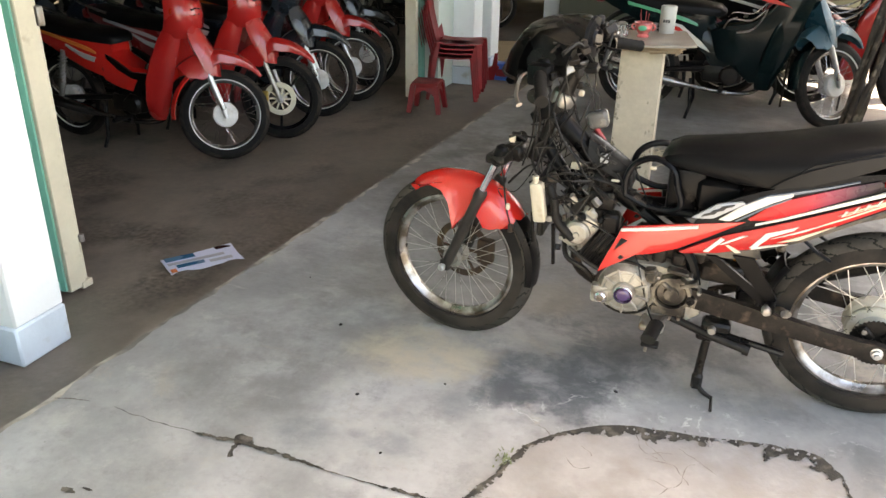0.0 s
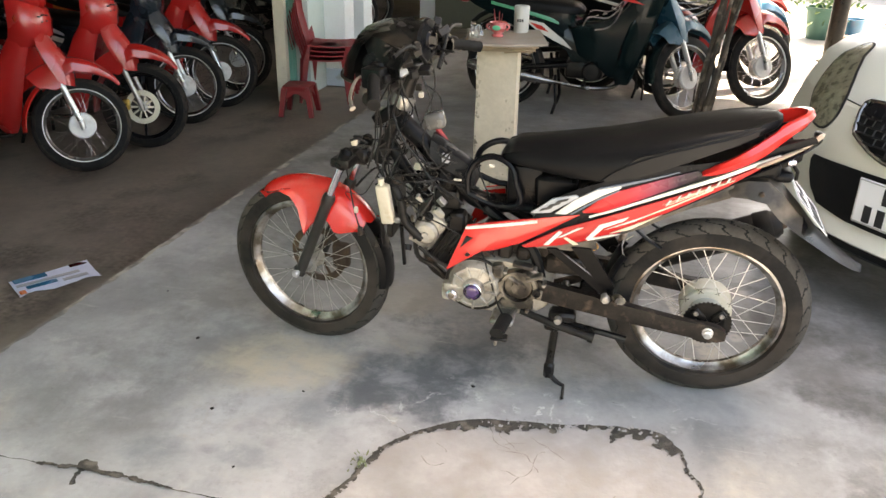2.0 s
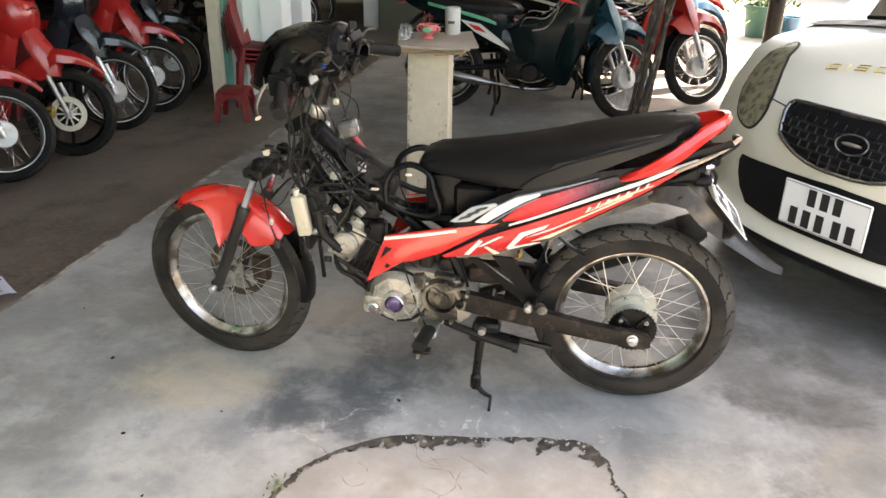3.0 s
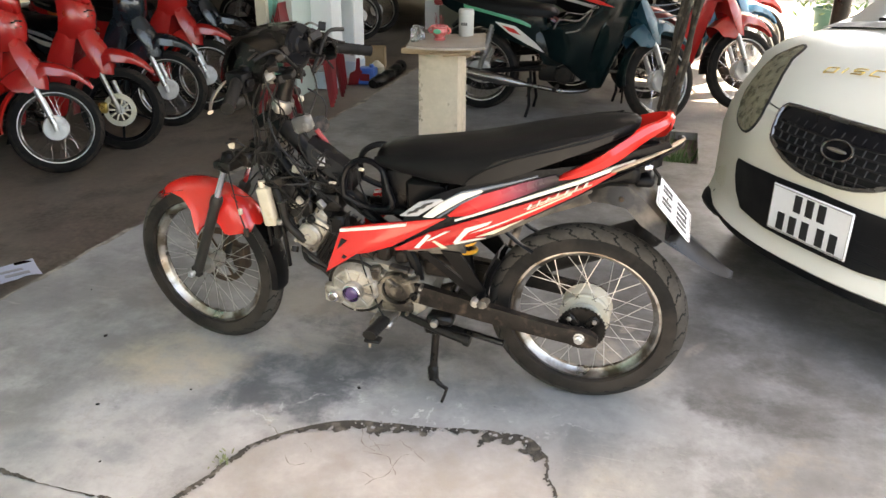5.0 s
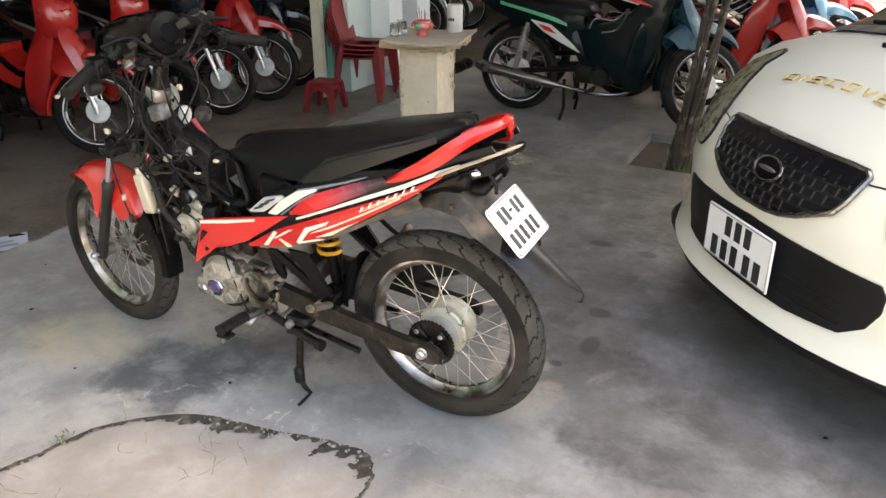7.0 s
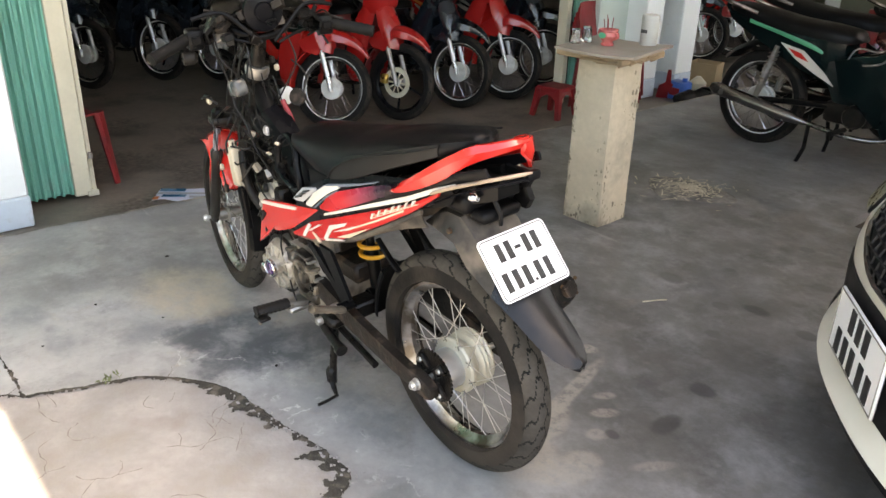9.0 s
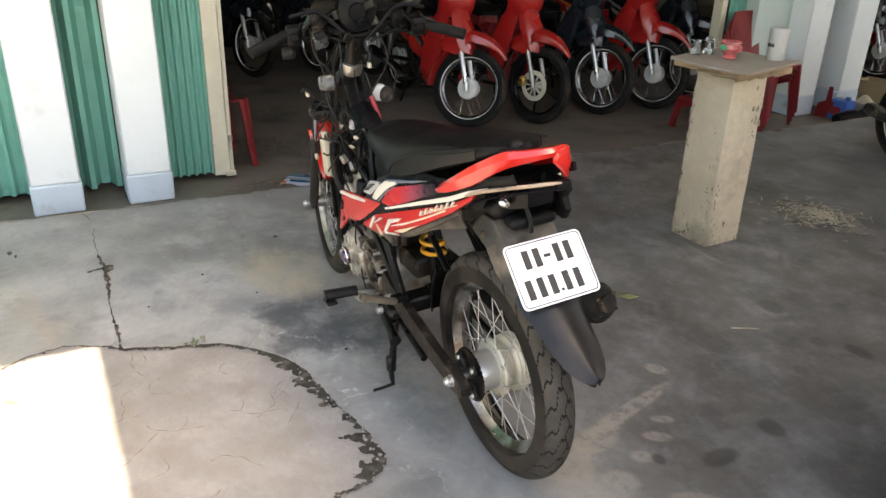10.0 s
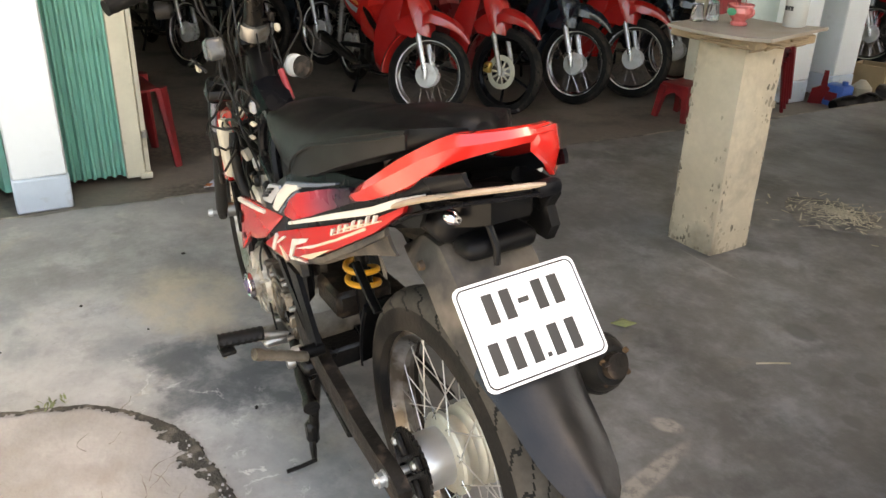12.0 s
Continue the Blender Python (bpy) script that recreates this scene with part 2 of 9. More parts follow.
M = {
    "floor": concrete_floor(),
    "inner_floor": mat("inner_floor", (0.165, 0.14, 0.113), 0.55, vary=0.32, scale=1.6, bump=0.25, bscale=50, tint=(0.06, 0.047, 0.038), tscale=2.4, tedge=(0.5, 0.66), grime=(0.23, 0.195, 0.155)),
    "patch": mat("patch_concrete", (0.315, 0.294, 0.282), 0.8, vary=0.2, scale=6.0, bump=0.8, bscale=60, tint=(0.25, 0.225, 0.21), tscale=9, tedge=(0.48, 0.68), grime=(0.27, 0.245, 0.215)),
    # dirt colour, made darker to include the shade down in the crack
    "crack": mat("crack_dirt_shade", (0.05, 0.043, 0.034), 0.95, vary=0.5, scale=30, bump=1.0, bscale=160, tint=(0.13, 0.112, 0.088), tscale=26, tedge=(0.5, 0.66)),
    "soil": mat("soil", (0.07, 0.055, 0.04), 0.95, vary=0.4, scale=14, bump=1.0, bscale=90),
    "white_paint": mat("white_wall_paint", (0.76, 0.79, 0.78), 0.6, vary=0.03, scale=3, bump=0.12, bscale=70, tint=(0.62, 0.63, 0.6), tscale=7, tedge=(0.62, 0.8)),
    "blue_paint": mat("pale_blue_base_paint", (0.54, 0.62, 0.68), 0.6, vary=0.06, scale=5, bump=0.15, bscale=70, tint=(0.36, 0.36, 0.33), tscale=9, tedge=(0.58, 0.74)),
    "wall_green": mat("pale_green_wall_paint", (0.5, 0.58, 0.53), 0.7, vary=0.05, scale=3, bump=0.12, bscale=70),
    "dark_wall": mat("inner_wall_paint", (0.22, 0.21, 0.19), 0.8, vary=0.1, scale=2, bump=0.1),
    "green_steel": mat("green_door_paint", (0.15, 0.42, 0.33), 0.42, vary=0.08, scale=6, bump=0.06, tint=(0.2, 0.33, 0.27), tscale=5, tedge=(0.6, 0.75)),
    "cream_steel": mat("cream_door_paint", (0.6, 0.55, 0.42), 0.5, vary=0.08, scale=7, tint=(0.36, 0.29, 0.2), tscale=9, tedge=(0.62, 0.76)),
    "pillar": mat("cement_pillar", (0.57, 0.475, 0.345), 0.75, vary=0.14, scale=5, bump=0.3, bscale=60, tint=(0.13, 0.11, 0.08), tscale=3.0, tedge=(0.54, 0.7), grime=(0.36, 0.31, 0.24)),
    "mould": mat("mould_on_cement", (0.2, 0.168, 0.122), 0.85, vary=0.35, scale=12, bump=0.3, bscale=60, tint=(0.42, 0.355, 0.26), tscale=16, tedge=(0.4, 0.62)),
    "tabletop": mat("worn_fibre_board", (0.3, 0.24, 0.185), 0.45, vary=0.12, scale=6, tint=(0.36, 0.32, 0.27), tscale=4),
    "wood": mat("raw_wood", (0.36, 0.25, 0.15), 0.7, vary=0.2, scale=10, bump=0.3, bscale=50, tint=(0.42, 0.2, 0.12), tscale=6, tedge=(0.58, 0.7)),
    "bark": mat("tree_bark", (0.06, 0.045, 0.031), 0.9, vary=0.4, scale=16, bump=1.0, bscale=60, tint=(0.19, 0.15, 0.11), tscale=18, tedge=(0.52, 0.66)),
    "leaf": mat("leaf_green", (0.08, 0.16, 0.045), 0.5, vary=0.3, scale=14),
    "dry_leaf": mat("wilting_leaf", (0.2, 0.21, 0.085), 0.55, vary=0.25, scale=30),
    "weed": mat("dusty_weed", (0.17, 0.19, 0.085), 0.7, vary=0.3, scale=40),
    "dry": mat("dry_straw", (0.55, 0.48, 0.35), 0.9, vary=0.25, scale=18),
    "red": mat("red_gloss_paint", (0.56, 0.022, 0.018), 0.22, vary=0.05, scale=3, coat=0.6, rvary=0.06),
    "row_red": mat("deep_red_gloss_paint", (0.4, 0.016, 0.015), 0.26, vary=0.06, scale=3, coat=0.4, rvary=0.06),
    "red_plastic": mat("red_plastic", (0.22, 0.011, 0.014), 0.45, vary=0.15, scale=5, tint=(0.15, 0.014, 0.016), tscale=8),
    "dark_red": mat("dark_red_gloss_paint", (0.2, 0.02, 0.02), 0.3, vary=0.08, coat=0.4),
    "teal": mat("dark_teal_gloss_paint", (0.0018, 0.0075, 0.0078), 0.16, vary=0.1, coat=0.05, rvary=0.06, spec=0.2),
    "navy": mat("navy_gloss_paint", (0.008, 0.014, 0.02), 0.25, vary=0.1, coat=0.3),
    "blue_gloss": mat("blue_gloss_paint", (0.03, 0.15, 0.27), 0.25, vary=0.1, coat=0.5),
    "white_gloss": mat("white_decal", (0.6, 0.56, 0.5), 0.35, vary=0.04),
    "orange": mat("orange_decal", (0.65, 0.16, 0.03), 0.35, vary=0.06),
    "green_decal": mat("green_decal", (0.05, 0.3, 0.16), 0.35, vary=0.06),
    "grey_decal": mat("silver_grey_decal", (0.36, 0.36, 0.37), 0.35, vary=0.05),
    "brown_decal": mat("faded_brown_decal", (0.33, 0.25, 0.18), 0.5, vary=0.15, scale=30),
    "black_gloss": mat("black_gloss_plastic", (0.005, 0.005, 0.006), 0.28, vary=0.2, spec=0.12),
    "black": mat("black_plastic", (0.0035, 0.0035, 0.004), 0.34, vary=0.3, scale=14, bump=0.08, bscale=300, grime=(0.011, 0.0095, 0.008), spec=0.12),
    "dusty": mat("dusty_black_plastic", (0.01, 0.0095, 0.009), 0.5, vary=0.35, scale=18, bump=0.12, bscale=200, grime=(0.03, 0.024, 0.019), spec=0.16),
    "rubber": mat("tyre_rubber", (0.008, 0.0076, 0.0074), 0.7, vary=0.2, scale=10, bump=0.1, bscale=120, grime=(0.022, 0.02, 0.017), spec=0.12),
    "rubber_worn": mat("dusty_tyre_rubber", (0.013, 0.0115, 0.0105), 0.7, vary=0.4, scale=9, bump=0.2, bscale=140, tint=(0.048, 0.038, 0.03), tscale=5, tedge=(0.44, 0.7), spec=0.14),
    "vinyl": mat("black_seat_vinyl", (0.0045, 0.0045, 0.005), 0.38, vary=0.2, scale=6, bump=0.14, bscale=420, grime=(0.009, 0.008, 0.0075), spec=0.11),
    "vinyl_grey": mat("grey_seat_vinyl", (0.0065, 0.006, 0.006), 0.5, vary=0.12, scale=8, bump=0.2, bscale=500, spec=0.25),
    "chrome": mat("chrome", (0.73, 0.68, 0.71), 0.16, 1.0, vary=0.08, scale=12, tint=(0.4, 0.33, 0.26), tscale=18, tedge=(0.66, 0.76)),
    # plain white that stands for the bright yard mirrored in chromed rim edges
    "rim_glint": mat("white_rim_glint", (0.82, 0.81, 0.78), 0.3, 0.0, vary=0.06),
    "steel": mat("dull_steel", (0.38, 0.36, 0.33), 0.42, 0.9, vary=0.2, scale=14, tint=(0.2, 0.14, 0.09), tscale=16, tedge=(0.55, 0.7)),
    "alu": mat("cast_aluminium", (0.4, 0.36, 0.3), 0.42, 0.4, vary=0.25, scale=16, bump=0.2, bscale=180, tint=(0.1, 0.078, 0.056), tscale=19, tedge=(0.5, 0.68)),
    "alu_bright": mat("bright_aluminium", (0.55, 0.55, 0.54), 0.32, 0.8, vary=0.08),
    "alu_pale": mat("oxidised_hub_aluminium", (0.5, 0.465, 0.38), 0.5, 0.35, vary=0.1, scale=16, tint=(0.42, 0.37, 0.28), tscale=14),
    "iron": mat("greasy_black_iron", (0.006, 0.0056, 0.0053), 0.34, 0.1, vary=0.5, scale=22, bump=0.35, bscale=150, grime=(0.034, 0.025, 0.018), spec=0.25),
    "rusty": mat("dusty_brown_steel", (0.02, 0.0155, 0.0125), 0.45, 0.1, vary=0.5, scale=26, bump=0.35, bscale=120, tint=(0.085, 0.058, 0.042), tscale=22, tedge=(0.55, 0.68), spec=0.22),
    "rust": mat("rusted_disc", (0.055, 0.036, 0.024), 0.7, 0.3, vary=0.4, scale=25, bump=0.2, tint=(0.12, 0.07, 0.034), tscale=14, spec=0.3),
    "blue_grey": mat("blue_grey_decal", (0.1, 0.12, 0.15), 0.3, vary=0.08),
    "cream_decal": mat("cream_decal", (0.62, 0.5, 0.36), 0.35, vary=0.06),
    "mudguard": mat("mud_stained_black_plastic", (0.034, 0.031, 0.029), 0.5, vary=0.4, scale=12, bump=0.15, bscale=160, tint=(0.15, 0.122, 0.095), tscale=9, tedge=(0.42, 0.66), spec=0.22),
    "alu_dirty": mat("oily_cast_aluminium", (0.2, 0.165, 0.125), 0.45, 0.4, vary=0.35, scale=18, bump=0.25, bscale=150, tint=(0.035, 0.028, 0.022), tscale=16, tedge=(0.45, 0.6), spec=0.35),
    "tread_dust": mat("dusty_tread_rubber", (0.064, 0.056, 0.047), 0.85, vary=0.35, scale=11, bump=0.25, bscale=160, tint=(0.03, 0.027, 0.023), tscale=5, tedge=(0.45, 0.65), spec=0.2),
    "teal_light": mat("blue_teal_gloss_paint", (0.022, 0.075, 0.105), 0.3, vary=0.1, coat=0.1, spec=0.35),
    "hub_pale": mat("pale_drum_hub", (0.6, 0.59, 0.56), 0.45, 0.15, vary=0.1, scale=16, tint=(0.35, 0.31, 0.26), tscale=14, tedge=(0.55, 0.75)),
    "cowl": mat("mud_streaked_black_plastic", (0.0035, 0.0035, 0.0035), 0.26, vary=0.3, scale=10, bump=0.1, bscale=150, tint=(0.024, 0.018, 0.012), tscale=12, tedge=(0.57, 0.7), spec=0.14),
    "ash": mat("pale_ash", (0.24, 0.215, 0.18), 0.95, vary=0.35, scale=22, bump=0.5, bscale=120, tint=(0.12, 0.11, 0.1), tscale=12, tedge=(0.45, 0.6)),
    "tongue": mat("satin_black_plastic", (0.006, 0.0063, 0.008), 0.36, vary=0.3, scale=8, bump=0.08, bscale=140, grime=(0.018, 0.016, 0.014), spec=0.3),
    "dark_chrome": mat("dark_chromed_trim", (0.2, 0.19, 0.18), 0.22, 0.9, vary=0.1),
    "jar_plastic": mat("milky_jar_plastic", (0.4, 0.39, 0.35), 0.4, vary=0.06),
    "pale_disc": mat("pale_brake_disc", (0.66, 0.62, 0.48), 0.4, 0.2, vary=0.1),
    "gold_foil": mat("faceted_lamp_reflector", (0.62, 0.55, 0.34), 0.18, 0.6, vary=0.4, scale=40, bump=1.0, bscale=45),
    "slider": mat("dusty_grey_fork_slider", (0.03, 0.027, 0.024), 0.5, 0.2, vary=0.25, scale=16, bump=0.1, bscale=160, tint=(0.03, 0.026, 0.022), tscale=14, spec=0.3),
    "spoke": mat("dull_spoke_wire", (0.62, 0.6, 0.56), 0.3, 0.9, vary=0.2, scale=10),
    "lip": mat("worn_cement_lip", (0.4, 0.36, 0.3), 0.8, vary=0.25, scale=9, bump=0.6, bscale=60, tint=(0.15, 0.14, 0.125), tscale=8, tedge=(0.44, 0.6)),
    "hairline": mat("hairline_crack_dirt", (0.19, 0.168, 0.145), 0.95, vary=0.3, scale=20),
    "grille_grey": mat("satin_grille_plastic", (0.012, 0.012, 0.0125), 0.5, vary=0.15, spec=0.18),
    "rim_metal": mat("dull_chromed_rim", (0.48, 0.45, 0.42), 0.33, 1.0, vary=0.3, scale=12, tint=(0.16, 0.13, 0.1), tscale=16, tedge=(0.42, 0.6)),
    "red_decal": mat("red_decal_film", (0.43, 0.014, 0.014), 0.3, vary=0.08, scale=5, spec=0.35),
    "gold": mat("gold_metal", (0.62, 0.42, 0.12), 0.3, 0.9, vary=0.08),
    "yellow": mat("orange_yellow_spring", (0.72, 0.33, 0.03), 0.35, vary=0.1),
    "purple": mat("purple_glass_button", (0.06, 0.03, 0.1), 0.12, vary=0.2, coat=1.0),
    "ivory": mat("ivory_plastic", (0.48, 0.42, 0.32), 0.45, vary=0.1, scale=14, tint=(0.4, 0.32, 0.22), tscale=20, tedge=(0.6, 0.72)),
    "ivory_dark": mat("headlight_bowl", (0.3, 0.275, 0.19), 0.3, 0.25, vary=0.5, scale=30, bump=0.4, bscale=55),
    "smoky": mat("smoky_lens", (0.05, 0.05, 0.05), 0.2, vary=0.2, scale=20, grime=(0.12, 0.108, 0.09)),
    "wire": mat("wire_sheath", (0.008, 0.0075, 0.007), 0.5, vary=0.2, grime=(0.035, 0.029, 0.023), spec=0.22),
    "white_plastic": mat("white_plastic", (0.66, 0.65, 0.6), 0.4, vary=0.06),
    "plate": mat("white_number_plate", (0.78, 0.78, 0.77), 0.4, vary=0.03),
    "ink": mat("black_print", (0.02, 0.02, 0.02), 0.45, vary=0.1),
    "car_white": mat("cream_white_car_paint", (0.68, 0.65, 0.55), 0.34, vary=0.02, scale=2, coat=0.22, rvary=0.04),
    "car_black": mat("car_black_plastic", (0.008, 0.008, 0.0085), 0.5, vary=0.15, bump=0.1, bscale=200, spec=0.2),
    "blue_plastic": mat("blue_plastic", (0.03, 0.12, 0.42), 0.4, vary=0.1),
    "terracotta": mat("terracotta", (0.4, 0.14, 0.08), 0.7, vary=0.1),
    "pot_green": mat("dark_green_plastic", (0.04, 0.12, 0.09), 0.5, vary=0.1),
    "card": mat("cardboard", (0.36, 0.26, 0.15), 0.8, vary=0.1),
    "paper": mat("glossy_leaflet", (0.6, 0.63, 0.74), 0.35, vary=0.04),
    "pink": mat("pink_glazed_clay", (0.55, 0.13, 0.12), 0.25, vary=0.15, scale=22, coat=0.4),
    "roof": mat("corrugated_roof_sheet", (0.32, 0.33, 0.33), 0.5, 0.3, vary=0.1),
    "yard": mat("pale_plaster", (0.6, 0.59, 0.55), 0.8, vary=0.08, scale=1.5, bump=0.1),
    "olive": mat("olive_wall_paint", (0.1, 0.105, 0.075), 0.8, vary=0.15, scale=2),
    "foliage": mat("foliage", (0.07, 0.13, 0.04), 0.6, vary=0.35, scale=6),
}


def fading_decal():
    """A decal band whose colour runs along the bike: red, pink, violet, black."""
    m = mat("fading_decal_film", (0.43, 0.014, 0.014), 0.28, vary=0.05, spec=0.3)
    nt = m.node_tree
    tc, sep, ramp = nt.nodes.new("ShaderNodeTexCoord"), nt.nodes.new("ShaderNodeSeparateXYZ"), nt.nodes.new("ShaderNodeValToRGB")
    reach = nt.nodes.new("ShaderNodeMapRange")
    reach.inputs[1].default_value, reach.inputs[2].default_value = 0.08, 0.36
    nt.links.new(tc.outputs["Object"], sep.inputs[0])
    nt.links.new(sep.outputs["X"], reach.inputs[0])
    nt.links.new(reach.outputs[0], ramp.inputs[0])
    e = ramp.color_ramp.elements
    e[0].position, e[0].color = 0.0, (0.006, 0.005, 0.007, 1)
    e[1].position, e[1].color = 1.0, (0.43, 0.014, 0.014, 1)
    for at, tone in ((0.2, (0.035, 0.014, 0.026, 1)), (0.42, (0.24, 0.034, 0.06, 1)), (0.66, (0.46, 0.022, 0.03, 1))):
        e.new(at).color = tone
    nt.links.new(ramp.outputs["Color"], nt.nodes["Principled BSDF"].inputs["Base Color"])
    return m


M["fade"] = fading_decal()


def glass(name, tone, rough=0.03, ior=1.45):
    m = bpy.data.materials.new(name)
    m.use_nodes = True
    b = m.node_tree.nodes["Principled BSDF"]
    b.inputs["Base Color"].default_value = tuple(tone) + (1,)
    b.inputs["Transmission Weight"].default_value, b.inputs["Roughness"].default_value, b.inputs["IOR"].default_value = 1.0, rough, ior
    return m


M["glass"] = glass("clear_glass", (0.95, 0.96, 0.95))
M["lens"] = glass("headlight_lens", (0.98, 0.97, 0.92), 0.03, 1.12)
M["orange_lens"] = glass("amber_lens", (0.9, 0.3, 0.04), 0.1)
M["tinted"] = glass("tinted_windscreen", (0.2, 0.24, 0.24), 0.02)


# ---- mesh helpers ----
def finish(name, bm, material, smooth=True, angle=38):
    bmesh.ops.remove_doubles(bm, verts=bm.verts, dist=1e-5)
    bmesh.ops.recalc_face_normals(bm, faces=bm.faces)
    me = bpy.data.meshes.new(name)
    if smooth:
        for f in bm.faces:
            f.smooth = True
        for e in bm.edges:
            if len(e.link_faces) == 2 and e.calc_face_angle(0) > radians(angle):
                e.smooth = False
    bm.to_mesh(me)
    bm.free()
    me.materials.append(M[material] if isinstance(material, str) else material)
    return me


def part(name, bm, material, parent=None, label="", m=None, smooth=True, angle=38):
    """One mesh object, under a thing or a part where one is given."""
    ob = new(name, finish(name, bm, material, smooth, angle))
    if parent:
        ob.parent = parent
    if m is not None:
        ob.matrix_basis = m
    return tagged(ob, label)


def shared(name, me, parent, m=None, label=""):
    ob = new(name, me)
    ob.parent = parent
    if m is not None:
        ob.matrix_basis = m
    return tagged(ob, label)


def thing(name, m, label, category, group="", kind=""):
    ob = new(name)
    ob.empty_display_size = 0.1
    ob.matrix_basis = m
    return tagged(ob, label, category, group, kind)


def BM():
    return bmesh.new()


def box(bm, lo, hi, bevel=0.0, m=None, seg=1):
    lo, hi = Vector(lo), Vector(hi)
    mat4 = Matrix.Translation((lo + hi) / 2) @ Matrix.Diagonal((*(hi - lo), 1))
    r = bmesh.ops.create_cube(bm, size=1, matrix=(m @ mat4) if m is not None else mat4)
    if bevel:
        edges = {e for v in r["verts"] for e in v.link_edges}
        bmesh.ops.bevel(bm, geom=list(edges), offset=bevel, segments=seg, affect="EDGES", profile=0.5)
    return bm


def loft(bm, rings, caps=True, closed=True, wrap=False):
    vs = [[bm.verts.new(p) for p in ring] for ring in rings]
    n = len(vs[0])
    pairs = list(zip(vs, vs[1:])) + ([(vs[-1], vs[0])] if wrap else [])
    for a, b in pairs:
        for i in range(n if closed else n - 1):
            j = (i + 1) % n
            bm.faces.new((a[i], a[j], b[j], b[i]))
    if caps and closed and not wrap:
        bm.faces.new(vs[0][::-1])
        bm.faces.new(vs[-1])
    return bm


def tube(bm, pts, r, seg=8, caps=True, closed=False, flat=1.0):
    """A round bar along pts; r is one radius or one for each point; flat squeezes its second axis."""
    pts = [Vector(p) for p in pts]
    rs = r if isinstance(r, (list, tuple)) else [r] * len(pts)
    rings, side = [], None
    for i, p in enumerate(pts):
        if closed:
            t = pts[(i + 1) % len(pts)] - pts[i - 1]
        else:
            t = pts[min(i + 1, len(pts) - 1)] - pts[max(i - 1, 0)]
        t.normalize()
        if side is None:
            side = t.cross(Vector((0, 0, 1)))
            if side.length < 0.05:
                side = t.cross(Vector((0, 1, 0)))
        side = (side - t * side.dot(t)).normalized()
        up = side.cross(t)
        rings.append([p + (side * math.cos(a) + up * math.sin(a) * flat) * rs[i] for a in (2 * math.pi * k / seg for k in range(seg))])
    return loft(bm, rings, caps, True, closed)


def smooth_line(pts, n=6):
    """More points along pts, on a Catmull-Rom curve."""
    p = [Vector(q) for q in pts]
    out = []
    for i in range(len(p) - 1):
        a, b, c, d = p[max(i - 1, 0)], p[i], p[i + 1], p[min(i + 2, len(p) - 1)]
        for k in range(n):
            t = k / n
            out.append(0.5 * (2 * b + (c - a) * t + (2 * a - 5 * b + 4 * c - d) * t * t + (3 * b - a - 3 * c + d) * t ** 3))
    return out + [p[-1]]


def turned(bm, prof, seg=24, m=None, closed=False):
    """prof, rows of radius and height, turned about the local Y axis."""
    m = m if m is not None else Matrix()
    rings = []
    for k in range(seg):
        a = 2 * math.pi * k / seg
        rings.append([m @ Vector((r * math.cos(a), h, r * math.sin(a))) for r, h in prof])
    vs = [[bm.verts.new(p) for p in ring] for ring in rings]
    for i in range(seg):
        a, b = vs[i], vs[(i + 1) % seg]
        for j in range(len(prof) if closed else len(prof) - 1):
            k = (j + 1) % len(prof)
            bm.faces.new((a[j], a[k], b[k], b[j]))
    if not closed:
        for end in (0, -1):
            if prof[end][0] > 1e-4:
                bm.faces.new([v[end] for v in vs])
    return bm


def turned_z(bm, prof, seg=24, at=(0, 0, 0)):
    return turned(bm, prof, seg, Matrix.Translation(at) @ pose(0, 0, 0, 90))


def slab(bm, outline, thick, m=None, bulge=0.0, bevel=0.0):
    """A sheet of an outline (x, z) in the local XZ plane, thick along -Y from y = 0; bulge swells its middle to +Y."""
    m = m if m is not None else Matrix()
    n = len(outline)
    cx, cz = sum(p[0] for p in outline) / n, sum(p[1] for p in outline) / n
    rows = []
    for s, y in ((1.0, -thick), (1.0, -bevel), (1.0 - bevel * 6, 0.0), (0.6, bulge * 0.75), (0.2, bulge)):
        rows.append([m @ Vector((cx + (x - cx) * s, y, cz + (z - cz) * s)) for x, z in outline])
    return loft(bm, rows)


def sheet(bm, top, bottom, thick, inward=(0, -1, 0), n=5):
    """A bent panel between two edge lines, thick towards inward, its middle swelling outwards a little by the given lines' own curve."""
    a, b = smooth_line(top, n), smooth_line(bottom, n)
    d = Vector(inward) * thick
    rings = []
    for p, q in zip(a, b):
        mid = (p + q) / 2 - Vector(inward) * (p - q).length * 0.07
        e1, e2 = p.lerp(mid, 0.5) - Vector(inward) * (p - q).length * 0.02, q.lerp(mid, 0.5) - Vector(inward) * (p - q).length * 0.02
        out = [p, e1, mid, e2, q]
        rings.append(out + [v + d for v in reversed(out)])
    return loft(bm, rings)


# ---- the large structure ----
IN = -0.14          # the shop floor at the door, a step below the forecourt
DEEP = -0.2         # the shop floor where the motorbikes stand
EDGE, EDGE_SLOPE = -2.184, 0.046   # the forecourt's broken edge runs slightly askew
rnd = random.Random(4)


